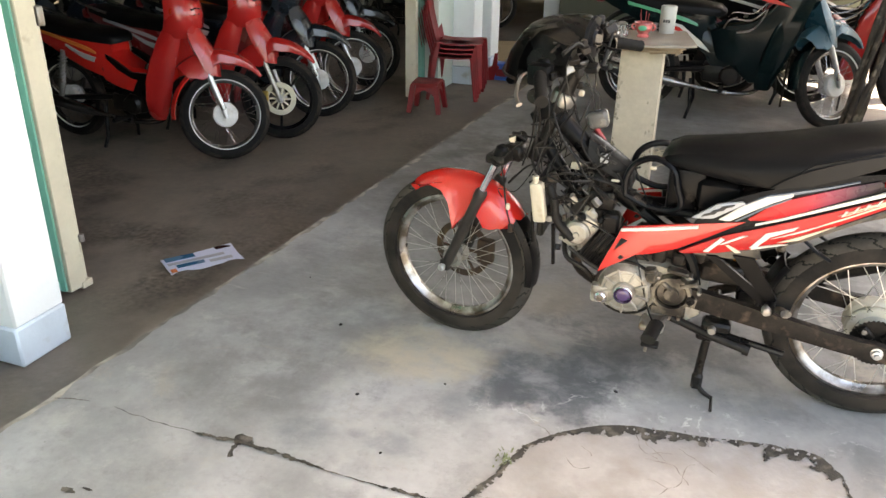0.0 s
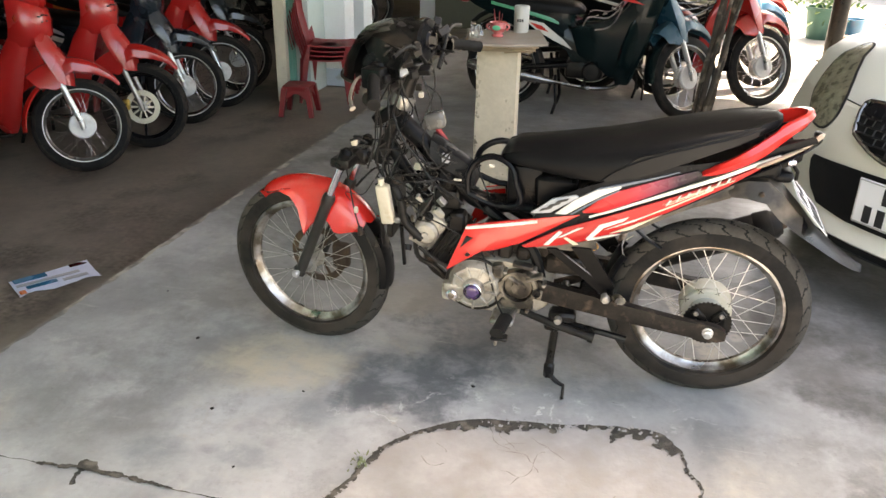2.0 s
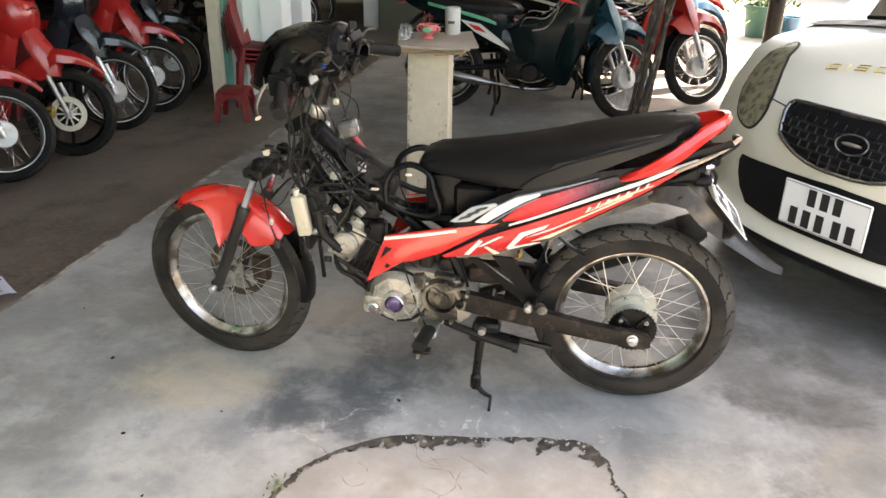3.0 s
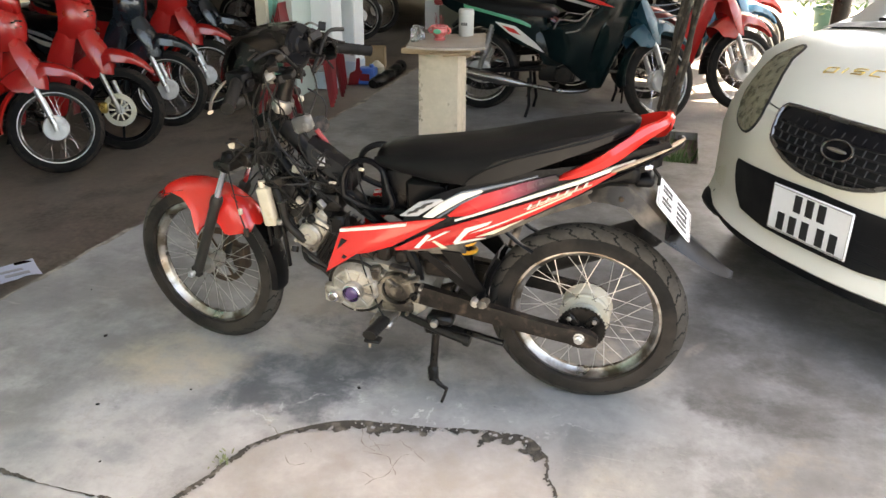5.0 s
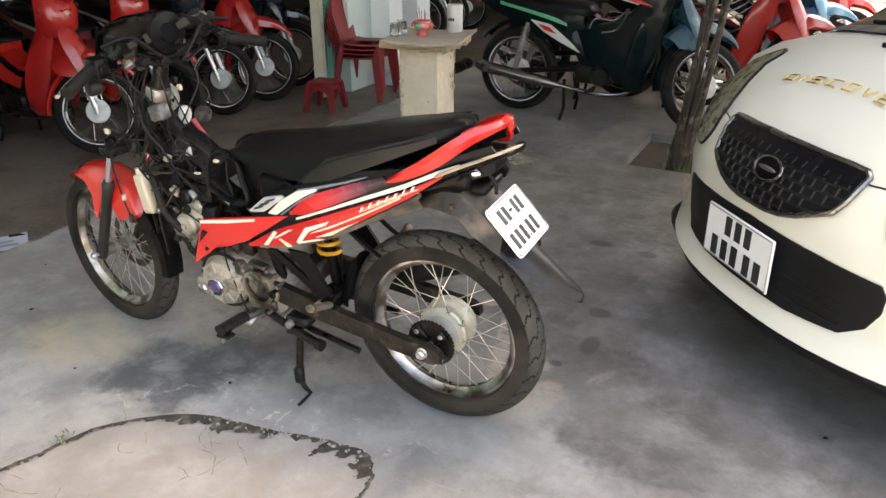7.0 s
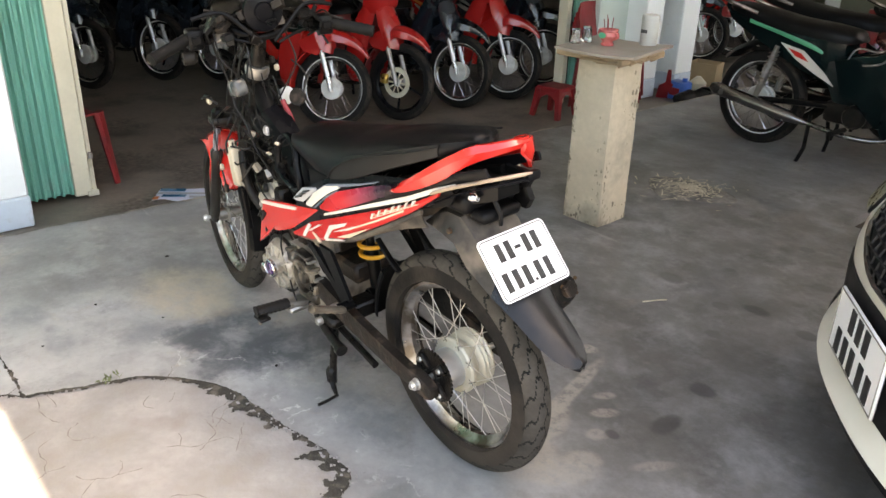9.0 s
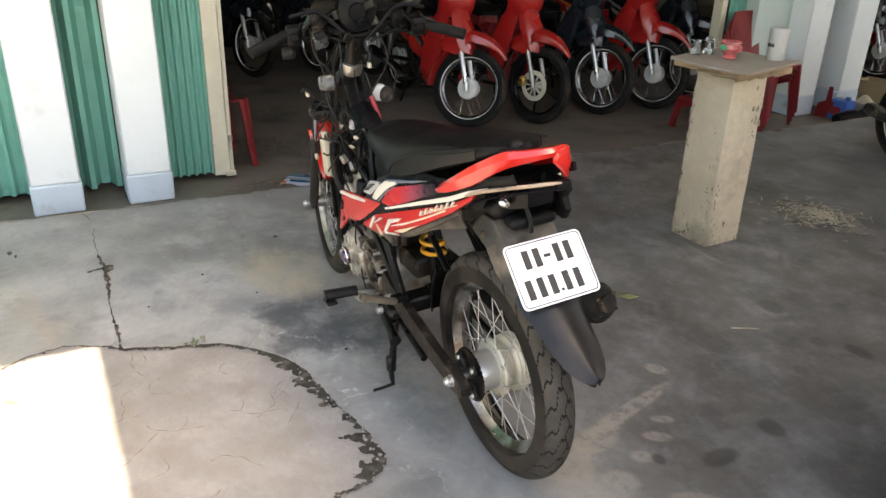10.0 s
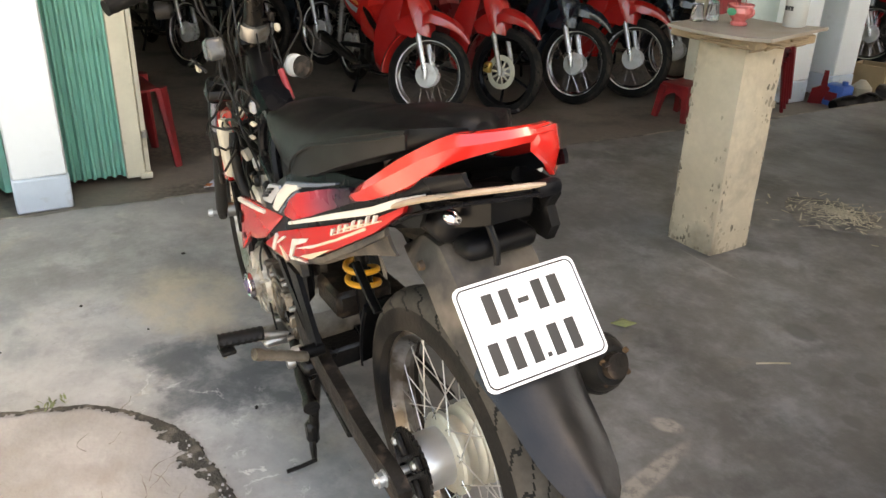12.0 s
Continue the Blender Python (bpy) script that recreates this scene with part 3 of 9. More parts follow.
def build_ground():
    # forecourt with an opening for the tree, and its ragged edge towards the shop
    px, py = (-0.17, 0.35), (2.63, 3.3)
    bm = BM()
    xs, ys = [-2.0, px[0], px[1], 70.0], [-70.0, py[0], py[1], 70.0]
    v = {(i, j): bm.verts.new((x, y, 0)) for i, x in enumerate(xs) for j, y in enumerate(ys)}
    for i in range(3):
        for j in range(3):
            if (i, j) != (1, 1):
                bm.faces.new((v[i, j], v[i + 1, j], v[i + 1, j + 1], v[i, j + 1]))
    for a, b in (((1, 1), (2, 1)), ((2, 1), (2, 2)), ((2, 2), (1, 2)), ((1, 2), (1, 1))):
        p, q = v[a], v[b]
        bm.faces.new((p, q, bm.verts.new(q.co - Vector((0, 0, 0.12))), bm.verts.new(p.co - Vector((0, 0, 0.12)))))
    n, last = 420, None
    line = []
    for k in range(n + 1):
        y = -2 + 9 * k / n
        x = EDGE + EDGE_SLOPE * min(y, 3.5) + 0.008 * noise.noise((y * 2.0, 3, 0)) + 0.008 * noise.noise((y * 9, 7, 0)) + 0.006 * noise.noise((y * 31, 2, 0))
        line.append((x, y))
    line = [(line[0][0], -70)] + line + [(line[-1][0], 70)]
    for (x0, y0), (x1, y1) in zip(line, line[1:]):
        a, b = bm.verts.new((x0, y0, 0)), bm.verts.new((x1, y1, 0))
        c, d = bm.verts.new((-2.0, y1, 0)), bm.verts.new((-2.0, y0, 0))
        bm.faces.new((a, d, c, b))
        e, f = bm.verts.new((x0 - 0.012, y0, -0.02)), bm.verts.new((x1 - 0.012, y1, -0.02))
        g, h = bm.verts.new((x0 - 0.02, y0, IN - 0.05)), bm.verts.new((x1 - 0.02, y1, IN - 0.05))
        bm.faces.new((b, f, e, a))
        bm.faces.new((f, h, g, e))
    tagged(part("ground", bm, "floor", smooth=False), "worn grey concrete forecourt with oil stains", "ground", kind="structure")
    # pale worn cement lip along the broken edge
    bm = BM()
    prev = None
    for x, y in line[1:-1]:
        w = 0.016 + 0.03 * max(0, noise.noise((y * 3.1, 9, 0)) + 0.15) + 0.014 * noise.noise((y * 14, 5, 0))
        cur = (bm.verts.new((x + 0.002, y, 0.003)), bm.verts.new((x + max(0.006, w), y, 0.0035)))
        if prev:
            bm.faces.new((prev[0], prev[1], cur[1], cur[0]))
        prev = cur
    tagged(part("edge_lip", bm, "lip", smooth=False), "pale worn lip along the forecourt's broken edge", "kerb", kind="structure")
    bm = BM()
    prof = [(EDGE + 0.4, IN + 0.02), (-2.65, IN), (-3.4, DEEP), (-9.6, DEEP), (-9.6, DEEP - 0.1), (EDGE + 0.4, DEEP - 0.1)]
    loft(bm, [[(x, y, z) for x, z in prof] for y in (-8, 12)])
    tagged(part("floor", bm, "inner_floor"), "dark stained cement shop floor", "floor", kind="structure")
    bm = BM()
    box(bm, (px[0] - 0.05, py[0] - 0.05, -0.2), (px[1] + 0.05, py[1] + 0.05, -0.05))
    tagged(part("tree_pit_soil", bm, "soil"), "dark damp soil in a square planting pit", "soil", kind="structure")


build_ground()


def ribbon(bm, line, widths, z):
    """A flat strip along a line on the floor."""
    pts = [Vector((*p, z)) for p in line]
    prev = None
    for i, p in enumerate(pts):
        t = pts[min(i + 1, len(pts) - 1)] - pts[max(i - 1, 0)]
        s = Vector((-t.y, t.x, 0)).normalized() * widths[i]
        cur = (bm.verts.new(p + s), bm.verts.new(p - s))
        if prev:
            bm.faces.new((prev[0], prev[1], cur[1], cur[0]))
        prev = cur


def build_patch():
    """The round repair in the concrete, its crumbled rim and the cracks that run from it."""
    key = [(-1.02, -0.9), (-0.98, -0.72), (-0.942, -0.668), (-0.893, -0.53), (-0.84, -0.38), (-0.758, -0.28), (-0.64, -0.2), (-0.51, -0.17), (-0.388, -0.157), (-0.3, -0.135),
           (-0.2, -0.118), (-0.12, -0.112), (-0.06, -0.16), (0.0, -0.34), (0.03, -0.6), (0.0, -0.9), (-0.15, -1.15), (-0.45, -1.3), (-0.8, -1.2)]
    pts = [Vector((*p, 0)) for p in key]
    line = []
    n = len(pts)
    for i in range(n):
        a, b, c, d = pts[i - 1], pts[i], pts[(i + 1) % n], pts[(i + 2) % n]
        for k in range(30):
            t = k / 30
            q = 0.5 * (2 * b + (c - a) * t + (2 * a - 5 * b + 4 * c - d) * t * t + (3 * b - a - 3 * c + d) * t ** 3)
            w = noise.noise((q.x * 14, q.y * 14, 0)) * 0.012 + noise.noise((q.x * 45, q.y * 45, 2)) * 0.006
            line.append(q * 1.0 + Vector((w, w * 0.7, 0)))
    mid = Vector((-0.48, -0.7, 0))
    bm = BM()
    loft(bm, [[p + Vector((0, 0, 0.0005)) for p in line], [mid + (p - mid) * 0.995 + Vector((0, 0, 0.006)) for p in line],
              [mid + (p - mid) * 0.5 + Vector((0, 0, 0.007)) for p in line], [mid + (p - mid) * 0.06 + Vector((0, 0, 0.007)) for p in line]])
    tagged(part("concrete_patch", bm, "patch"), "round pale cement repair with a crumbled rim", "patch", kind="structure")
    # crumbled rim: small flakes of dirt kept where the break has gone deep
    bm = BM()
    step, rows = 0.0035, 30
    grid = {}
    for i in range(len(line) + 1):
        p = line[i % len(line)]
        out = (line[i % len(line)] - mid).normalized()
        n1, n2 = noise.noise((p.x * 7, p.y * 7, 5)), noise.noise((p.x * 24, p.y * 24, 6))
        deep = 0.011 + 0.01 * n1
        if p.y > -0.45:
            deep = 0.016 + 0.012 * n1
        if -0.68 < p.x < -0.34 and p.y > -0.3:
            deep = 0.03 + 0.04 * n2
        if -0.34 <= p.x < -0.22 and p.y > -0.3:
            deep = 0.02 + 0.03 * n2
        if -0.22 <= p.x < -0.04 and p.y > -0.3:
            deep = 0.055 + 0.05 * n2
        if p.x >= -0.04 or p.y < -0.72:
            deep = 0.005
        for k in range(rows):
            d = (k - 3) * step
            q = p - out * d + Vector((noise.noise((p.x * 60, p.y * 60, k)), noise.noise((p.x * 60, p.y * 60, k + 40)), 0)) * 0.0014
            grid[i, k] = (q, d < deep + 0.03 * noise.noise((q.x * 42, q.y * 42, 1)) * (1 if deep > 0.018 else 0.3) + 0.012 * noise.noise((q.x * 110, q.y * 110, 2)) and d > -0.006 + 0.008 * noise.noise((q.x * 70, q.y * 70, 9)))
    made = {}

    def corner(i, k):
        if (i, k) not in made:
            q = grid[i, k][0]
            made[i, k] = bm.verts.new((q.x, q.y, 0.0045 if k < 3 else 0.0092))
        return made[i, k]

    for i in range(len(line)):
        for k in range(rows - 1):
            if grid[i, k][1]:
                bm.faces.new((corner(i, k), corner(i, k + 1), corner(i + 1, k + 1), corner(i + 1, k)))
    r = random.Random(21)
    tagged(part("patch_rim", bm, "crack", smooth=False), "crumbled dirt-filled rim of the cement repair", "crack", kind="structure")
    # loose pale chips lying in the broken rim
    bm = BM()
    for _ in range(230):
        p = line[r.randrange(len(line))]
        if p.y < -0.4 or not -0.6 < p.x < -0.06 or r.random() < 0.3:
            continue
        q = p + Vector((r.gauss(0, 0.008), r.gauss(0, 0.008), 0)) - (p - mid).normalized() * abs(r.gauss(0.012, 0.012))
        s = r.uniform(0.0015, 0.006)
        ang = [0.3 + 1.05 * k + r.uniform(-0.3, 0.3) for k in range(6)]
        rad = [s * r.uniform(0.5, 1.2) for _ in range(6)]
        loft(bm, [[(q.x + d * math.cos(a), q.y + d * math.sin(a), 0.008) for a, d in zip(ang, rad)], [(q.x + d * 0.85 * math.cos(a), q.y + d * 0.85 * math.sin(a), 0.011 + 0.002 * (k % 2)) for k, (a, d) in enumerate(zip(ang, rad))]])
    tagged(part("concrete_chip", bm, "patch", smooth=False), "loose cement chips in the broken rim", "rubble", kind="stuff")
    # hairline cracks over the patch
    bm = BM()
    r = random.Random(9)
    for _ in range(34):
        p = Vector((r.uniform(-0.85, -0.1), r.uniform(-0.9, -0.25), 0))
        a = r.uniform(0, 6.3)
        pts = []
        for _ in range(r.randint(5, 16)):
            pts.append((p.x, p.y))
            a += r.choice((-0.5, -0.1, 0.0, 0.1, 0.45))
            p = p + Vector((math.cos(a), math.sin(a), 0)) * 0.012
        ribbon(bm, pts, [0.0003 + 0.0012 * abs(math.sin(k * 0.7 + a)) ** 2 for k in range(len(pts))], 0.0083)
    tagged(part("hairline_crack", bm, "hairline", smooth=False), "fine dark cracks in the cement repair", "crack", kind="stuff")
    # flat strips on the floor; their dark colour is dirt plus painted shade
    bm = BM()
    for keys, wide in [([(-2.195, -0.69), (-2.142, -0.673), (-2.086, -0.665)], 0.0028), ([(-1.998, -0.656), (-1.917, -0.667), (-1.798, -0.668), (-1.7, -0.668)], 0.0016),
                       ([(-1.72, -0.666), (-1.66, -0.664), (-1.58, -0.655), (-1.5, -0.658), (-1.42, -0.66), (-1.31, -0.667)], 0.0115), ([(-1.32, -0.668), (-1.25, -0.67), (-1.16, -0.668), (-1.1, -0.668)], 0.0026),
                       ([(-1.15, -0.67), (-1.08, -0.666), (-1.0, -0.67), (-0.93, -0.668)], 0.0085), ([(-1.56, -0.72), (-1.575, -0.69), (-1.57, -0.655), (-1.55, -0.628)], 0.009), ([(-1.0, -0.675), (-0.97, -0.72), (-0.95, -0.76)], 0.0016)]:
        line = [(q.x + 0.006 * noise.noise((q.x * 22, q.y * 22, 1)), q.y + 0.006 * noise.noise((q.x * 26, q.y * 26, 4))) for q in smooth_line([(x, y, 0) for x, y in keys], 22)]
        n = len(line) - 1
        ribbon(bm, line, [max(0.0005, wide * (0.3 + 0.7 * math.sin(math.pi * i / n) ** 0.6) * (0.7 + 0.8 * noise.noise((x * 30, y * 30, 8)) + 0.7 * noise.noise((x * 95, y * 95, 3)))) for i, (x, y) in enumerate(line)], 0.004)
    for cx, cy, rx, ry, z in ((-1.57, -0.645, 0.03, 0.02, 0.0046), (-1.862, -0.978, 0.02, 0.009, 0.0044), (-1.819, -0.957, 0.016, 0.004, 0.0044)):
        bm.faces.new([bm.verts.new((cx + rx * math.cos(a) * (1 + 0.6 * noise.noise((math.cos(a) * 2, math.sin(a) * 2, cx * 40))), cy + ry * math.sin(a) * (1 + 0.6 * noise.noise((math.sin(a) * 2, math.cos(a) * 2, cy * 40))), z)) for a in [i * 0.35 for i in range(18)]])
    tagged(part("floor_crack", bm, "crack", smooth=False), "long dirt-filled crack with a small hole, darkened for the shade inside", "crack", kind="structure")


build_patch()


def weeds():
    """A small tuft growing out of the broken rim."""
    r = random.Random(5)
    bm = BM()
    for _ in range(26):
        x, y = -0.884 + r.gauss(0, 0.012), -0.455 + r.gauss(0, 0.014)
        a, h = r.uniform(0, 6.28), r.uniform(0.006, 0.016)
        side, tip = Vector((-math.sin(a), math.cos(a), 0)) * 0.0022, Vector((math.cos(a) * h * 0.8, math.sin(a) * h * 0.8, h))
        base = Vector((x, y, 0.008))
        bm.faces.new([bm.verts.new(base - side), bm.verts.new(base + side), bm.verts.new(base + tip * 0.6 + side * 1.3), bm.verts.new(base + tip), bm.verts.new(base + tip * 0.6 - side * 1.3)])
    tagged(part("weed_tuft", bm, "weed", smooth=False), "small green weeds in the broken cement rim", "weeds", kind="stuff")


weeds()


def column(name, x0, x1, y0, y1, top=2.7, base=0.15, z=IN):
    ob = thing(name, Matrix(), "white painted square column with pale blue base", "column", kind="structure")
    bm = BM()
    box(bm, (x0, y0, z + base), (x1, y1, top), 0.008)
    part("shaft", bm, "white_paint", ob)
    bm = BM()
    box(bm, (x0 - 0.003, y0 - 0.003, z), (x1 + 0.003, y1 + 0.003, z + base), 0.008)
    part("base", bm, "blue_paint", ob, "pale blue painted base, scuffed")


column("column_1", -2.85, -2.6, -0.885, -0.66)
column("column_2", -2.85, -2.6, -0.45, -0.235)
column("column_3", -2.86, -2.6, 4.24, 4.46)
column("column_4", -2.86, -2.6, 4.72, 4.95)
column("column_5", -2.86, -2.6, -3.6, -3.38)


def walls():
    def wall(name, lo, hi, m, label):
        bm = BM()
        box(bm, lo, hi)
        tagged(part(name, bm, m, smooth=False), label, "wall", kind="structure")

    wall("wall_front_lintel", (-2.9, -8, 2.7), (-2.65, 12, 3.6), "white_paint", "white painted wall over the shop openings")
    wall("wall_front_pier", (-2.9, 3.9, IN), (-2.78, 4.24, 2.7), "wall_green", "pale green painted wall beside the opening")
    wall("wall_front_far", (-2.86, 7.6, IN), (-2.65, 12, 2.7), "white_paint", "white painted shop wall")
    wall("wall_front_near", (-2.86, -8, IN), (-2.65, -3.6, 2.7), "white_paint", "white painted shop wall")
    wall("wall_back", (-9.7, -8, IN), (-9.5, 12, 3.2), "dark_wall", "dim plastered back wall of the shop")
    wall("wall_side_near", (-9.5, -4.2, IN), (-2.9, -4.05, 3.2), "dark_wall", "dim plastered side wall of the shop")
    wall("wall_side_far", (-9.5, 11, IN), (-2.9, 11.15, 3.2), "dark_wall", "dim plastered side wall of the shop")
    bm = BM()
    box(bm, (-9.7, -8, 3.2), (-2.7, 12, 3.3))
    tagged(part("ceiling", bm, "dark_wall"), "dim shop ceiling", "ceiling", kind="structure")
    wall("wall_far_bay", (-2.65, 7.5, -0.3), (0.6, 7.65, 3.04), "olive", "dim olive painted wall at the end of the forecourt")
    # long roof over the forecourt and the eave of the shop, one sheet each, all out of view
    # bay_roof is prolonged to y 7.7 only to block sun from the floor
    for name, x0, x1, y0, y1 in (("canopy_roof", 0.6, 5.2, CANOPY_Y, 5.9), ("bay_roof", -2.7, 0.62, CANOPY_Y - 0.01, 7.7), ("eave_roof", -2.7, EAVE_X, -9, CANOPY_Y + 0.03)):
        bm = BM()
        k = int((y1 - y0) / 0.06)
        rings = []
        for i in range(k + 1):
            y = y0 + (y1 - y0) * i / k
            z = 3.05 + (0.01 if i % 2 else -0.01) + (0.03 if name == "eave_roof" else 0)
            rings.append([(x0, y, z), (x1, y, z), (x1, y, z - 0.01), (x0, y, z - 0.01)])
        loft(bm, rings)
        tagged(part(name, bm, "roof", smooth=False), "corrugated metal roof over the forecourt", "roof", kind="structure")


walls()


def folding_door(name, x, y0, y1, pleats, label, edge=False, deep=1.0):
    """A pleated steel gate: upright folded slats between thin rails."""
    ob = thing(name, pose(x, y0, IN), label, "folding door", kind="structure")
    n = max(2, pleats)
    w = (y1 - y0) / n
    bm = BM()
    rings = []
    prof = []
    for i in range(n):
        prof += [(0.0, i * w), (-0.012 * deep, i * w + w * 0.18), (-0.012 * deep, i * w + w * 0.55), (0.016 * deep, i * w + w * 0.75), (0.016 * deep, i * w + w * 0.95)]
    prof.append((0.0, n * w))
    ring = prof + [(a - 0.004, b) for a, b in reversed(prof)]
    loft(bm, [[(a, b, z) for a, b in ring] for z in (0.02, 2.75)])
    part("leaf", bm, "green_steel", ob, smooth=False)
    for z in (0.03, 0.62, 0.9, 1.6):
        bm = BM()
        for i in range(n):
            box(bm, (-0.0, i * w + w * 0.2, z), (0.004, i * w + w * 0.5, z + 0.035), 0.001)
        part("hinge_strip", bm, "green_steel", ob)
    if edge:
        bm = BM()
        box(bm, (-0.03, y1 - y0, 0.01), (0.03, y1 - y0 + 0.085, 2.75), 0.004)
        part("edge_post", bm, "cream_steel", ob, "cream painted closing post, stained")
        bm = BM()
        box(bm, (-0.05, y1 - y0 + 0.088, 0.0), (0.012, y1 - y0 + 0.112, 2.75), 0.003)
        box(bm, (-0.05, y1 - y0 + 0.06, 0.0), (0.034, y1 - y0 + 0.116, 0.03), 0.003)
        part("edge_channel", bm, "cream_steel", ob, "pale painted steel channel with a foot plate")
        bm = BM()
        box(bm, (0.0, y1 - y0 + 0.09, 1.05), (0.035, y1 - y0 + 0.12, 1.12), 0.004)
        turned_z(bm, [(0.0, 0.0), (0.012, 0.0), (0.012, 0.03), (0.0, 0.03)], 10, (0.03, y1 - y0 + 0.1, 0.2))
        part("latch", bm, "steel", ob, "small worn steel latch")


folding_door("door_1", -2.88, -0.235, 0.025, 6, "green pleated steel door, folded back beside its column", True)
folding_door("door_2", -2.9, -0.7, -0.45, 2, "green pleated steel door folded between two columns", False, 3.2)
folding_door("door_3", -2.9, -3.4, -0.88, 34, "closed green pleated steel door")
folding_door("door_4", -2.9, 3.74, 3.92, 3, "green pleated steel door folded at the opening's end")
bm = BM()
box(bm, (-2.95, 3.63, IN), (-2.86, 3.68, 2.7), 0.004)
tagged(part("door_post", bm, "cream_steel"), "cream painted steel door post", "door post", kind="structure")


def cement_pillar():
    ob = thing("cement_pillar", pose(-0.912, 1.748, 0, 0, 0, 3), "short bare cement pillar standing on the forecourt, mouldy low down", "pillar")
    bm = BM()
    rings = []
    for k in range(13):
        z = 0.73 * k / 12
        s = 0.101 - 0.003 * k / 12
        ring = []
        for i, (a, b) in enumerate([(-1, -1), (-0.5, -1), (0, -1), (0.5, -1), (1, -1), (1, -0.5), (1, 0), (1, 0.5), (1, 1), (0.5, 1), (0, 1), (-0.5, 1), (-1, 1), (-1, 0.5), (-1, 0), (-1, -0.5)]):
            c = 0.965 if abs(a) + abs(b) == 2 else 1.0
            d = 0.0022 * noise.noise((a * 3, b * 3, z * 9))
            ring.append((a * (s * c + d), b * (s * c + d), z))
        rings.append(ring)
    loft(bm, rings)
    part("shaft", bm, "pillar", ob, angle=50)
    # ragged mould stains low on two faces
    r = random.Random(17)
    for face, spots in (("y", ((-0.085, 0.1, 0.02, 0.1), (0.08, 0.16, 0.02, 0.16), (-0.03, 0.03, 0.06, 0.03), (-0.09, 0.4, 0.01, 0.15))), ("x", ((-0.085, 0.1, 0.015, 0.1), (0.0, 0.03, 0.08, 0.025), (0.06, 0.5, 0.04, 0.1)))):
        bm = BM()
        for u0, z0, su, sz in spots:
            for _ in range(34):
                u, z = max(-0.09, min(0.09, r.gauss(u0, su))), max(0.012, r.gauss(z0, sz))
                if z > 0.68:
                    continue
                d, st = r.uniform(0.0015, 0.008), r.uniform(0.8, 2.2)
                ring = []
                for k in range(9):
                    a = 2 * math.pi * k / 9
                    q = d * r.uniform(0.5, 1.3)
                    ring.append((max(-0.094, min(0.094, u + q * math.cos(a))), max(0.003, z + q * st * math.sin(a))))
                bm.faces.new([bm.verts.new((a, -0.1035, b) if face == "y" else (0.1035, a, b)) for a, b in ring])
        part("mould_stain", bm, "mould", ob, smooth=False)
    bm = BM()
    box(bm, (-0.165, -0.168, 0.73), (0.165, 0.15, 0.758), 0.004)
    part("batten", bm, "wood", ob, "rough wooden batten", m=pose(0, 0, 0, 0, 0, 2))
    for k in range(16):
        bm = BM()
        u, ln = r.uniform(-0.15, 0.13), r.uniform(0.02, 0.07)
        q = (u, -0.166 - r.uniform(0, 0.01), 0.732 + r.uniform(0, 0.02)) if k % 2 else (0.164 + r.uniform(0, 0.01), r.uniform(-0.11, 0.12), 0.732 + r.uniform(0, 0.02))
        box(bm, (-ln, -0.004, -0.003), (ln, 0.004, 0.003), 0.001, Matrix.Translation(q) @ pose(0, 0, 0, r.uniform(-20, 20), r.uniform(-12, 12), r.uniform(-20, 20) + (0 if k % 2 else 90)))
        part("splinter", bm, "wood", ob)
    board = thing("table_board", pose(-0.88, 1.715, 0.758, 0, 0, 13), "thin warped brown board laid on the pillar as a tabletop", "tabletop")
    bm = BM()
    rings = []
    for i in range(9):
        x = -0.178 + 0.356 * i / 8
        z = 0.002 + 0.008 * (i - 4) ** 2 / 16
        rings.append([(x, -0.178, z), (x, 0.2, z + 0.003), (x, 0.2, z + 0.013), (x, -0.178, z + 0.01)])
    loft(bm, rings)
    part("board", bm, "tabletop", board)


cement_pillar()


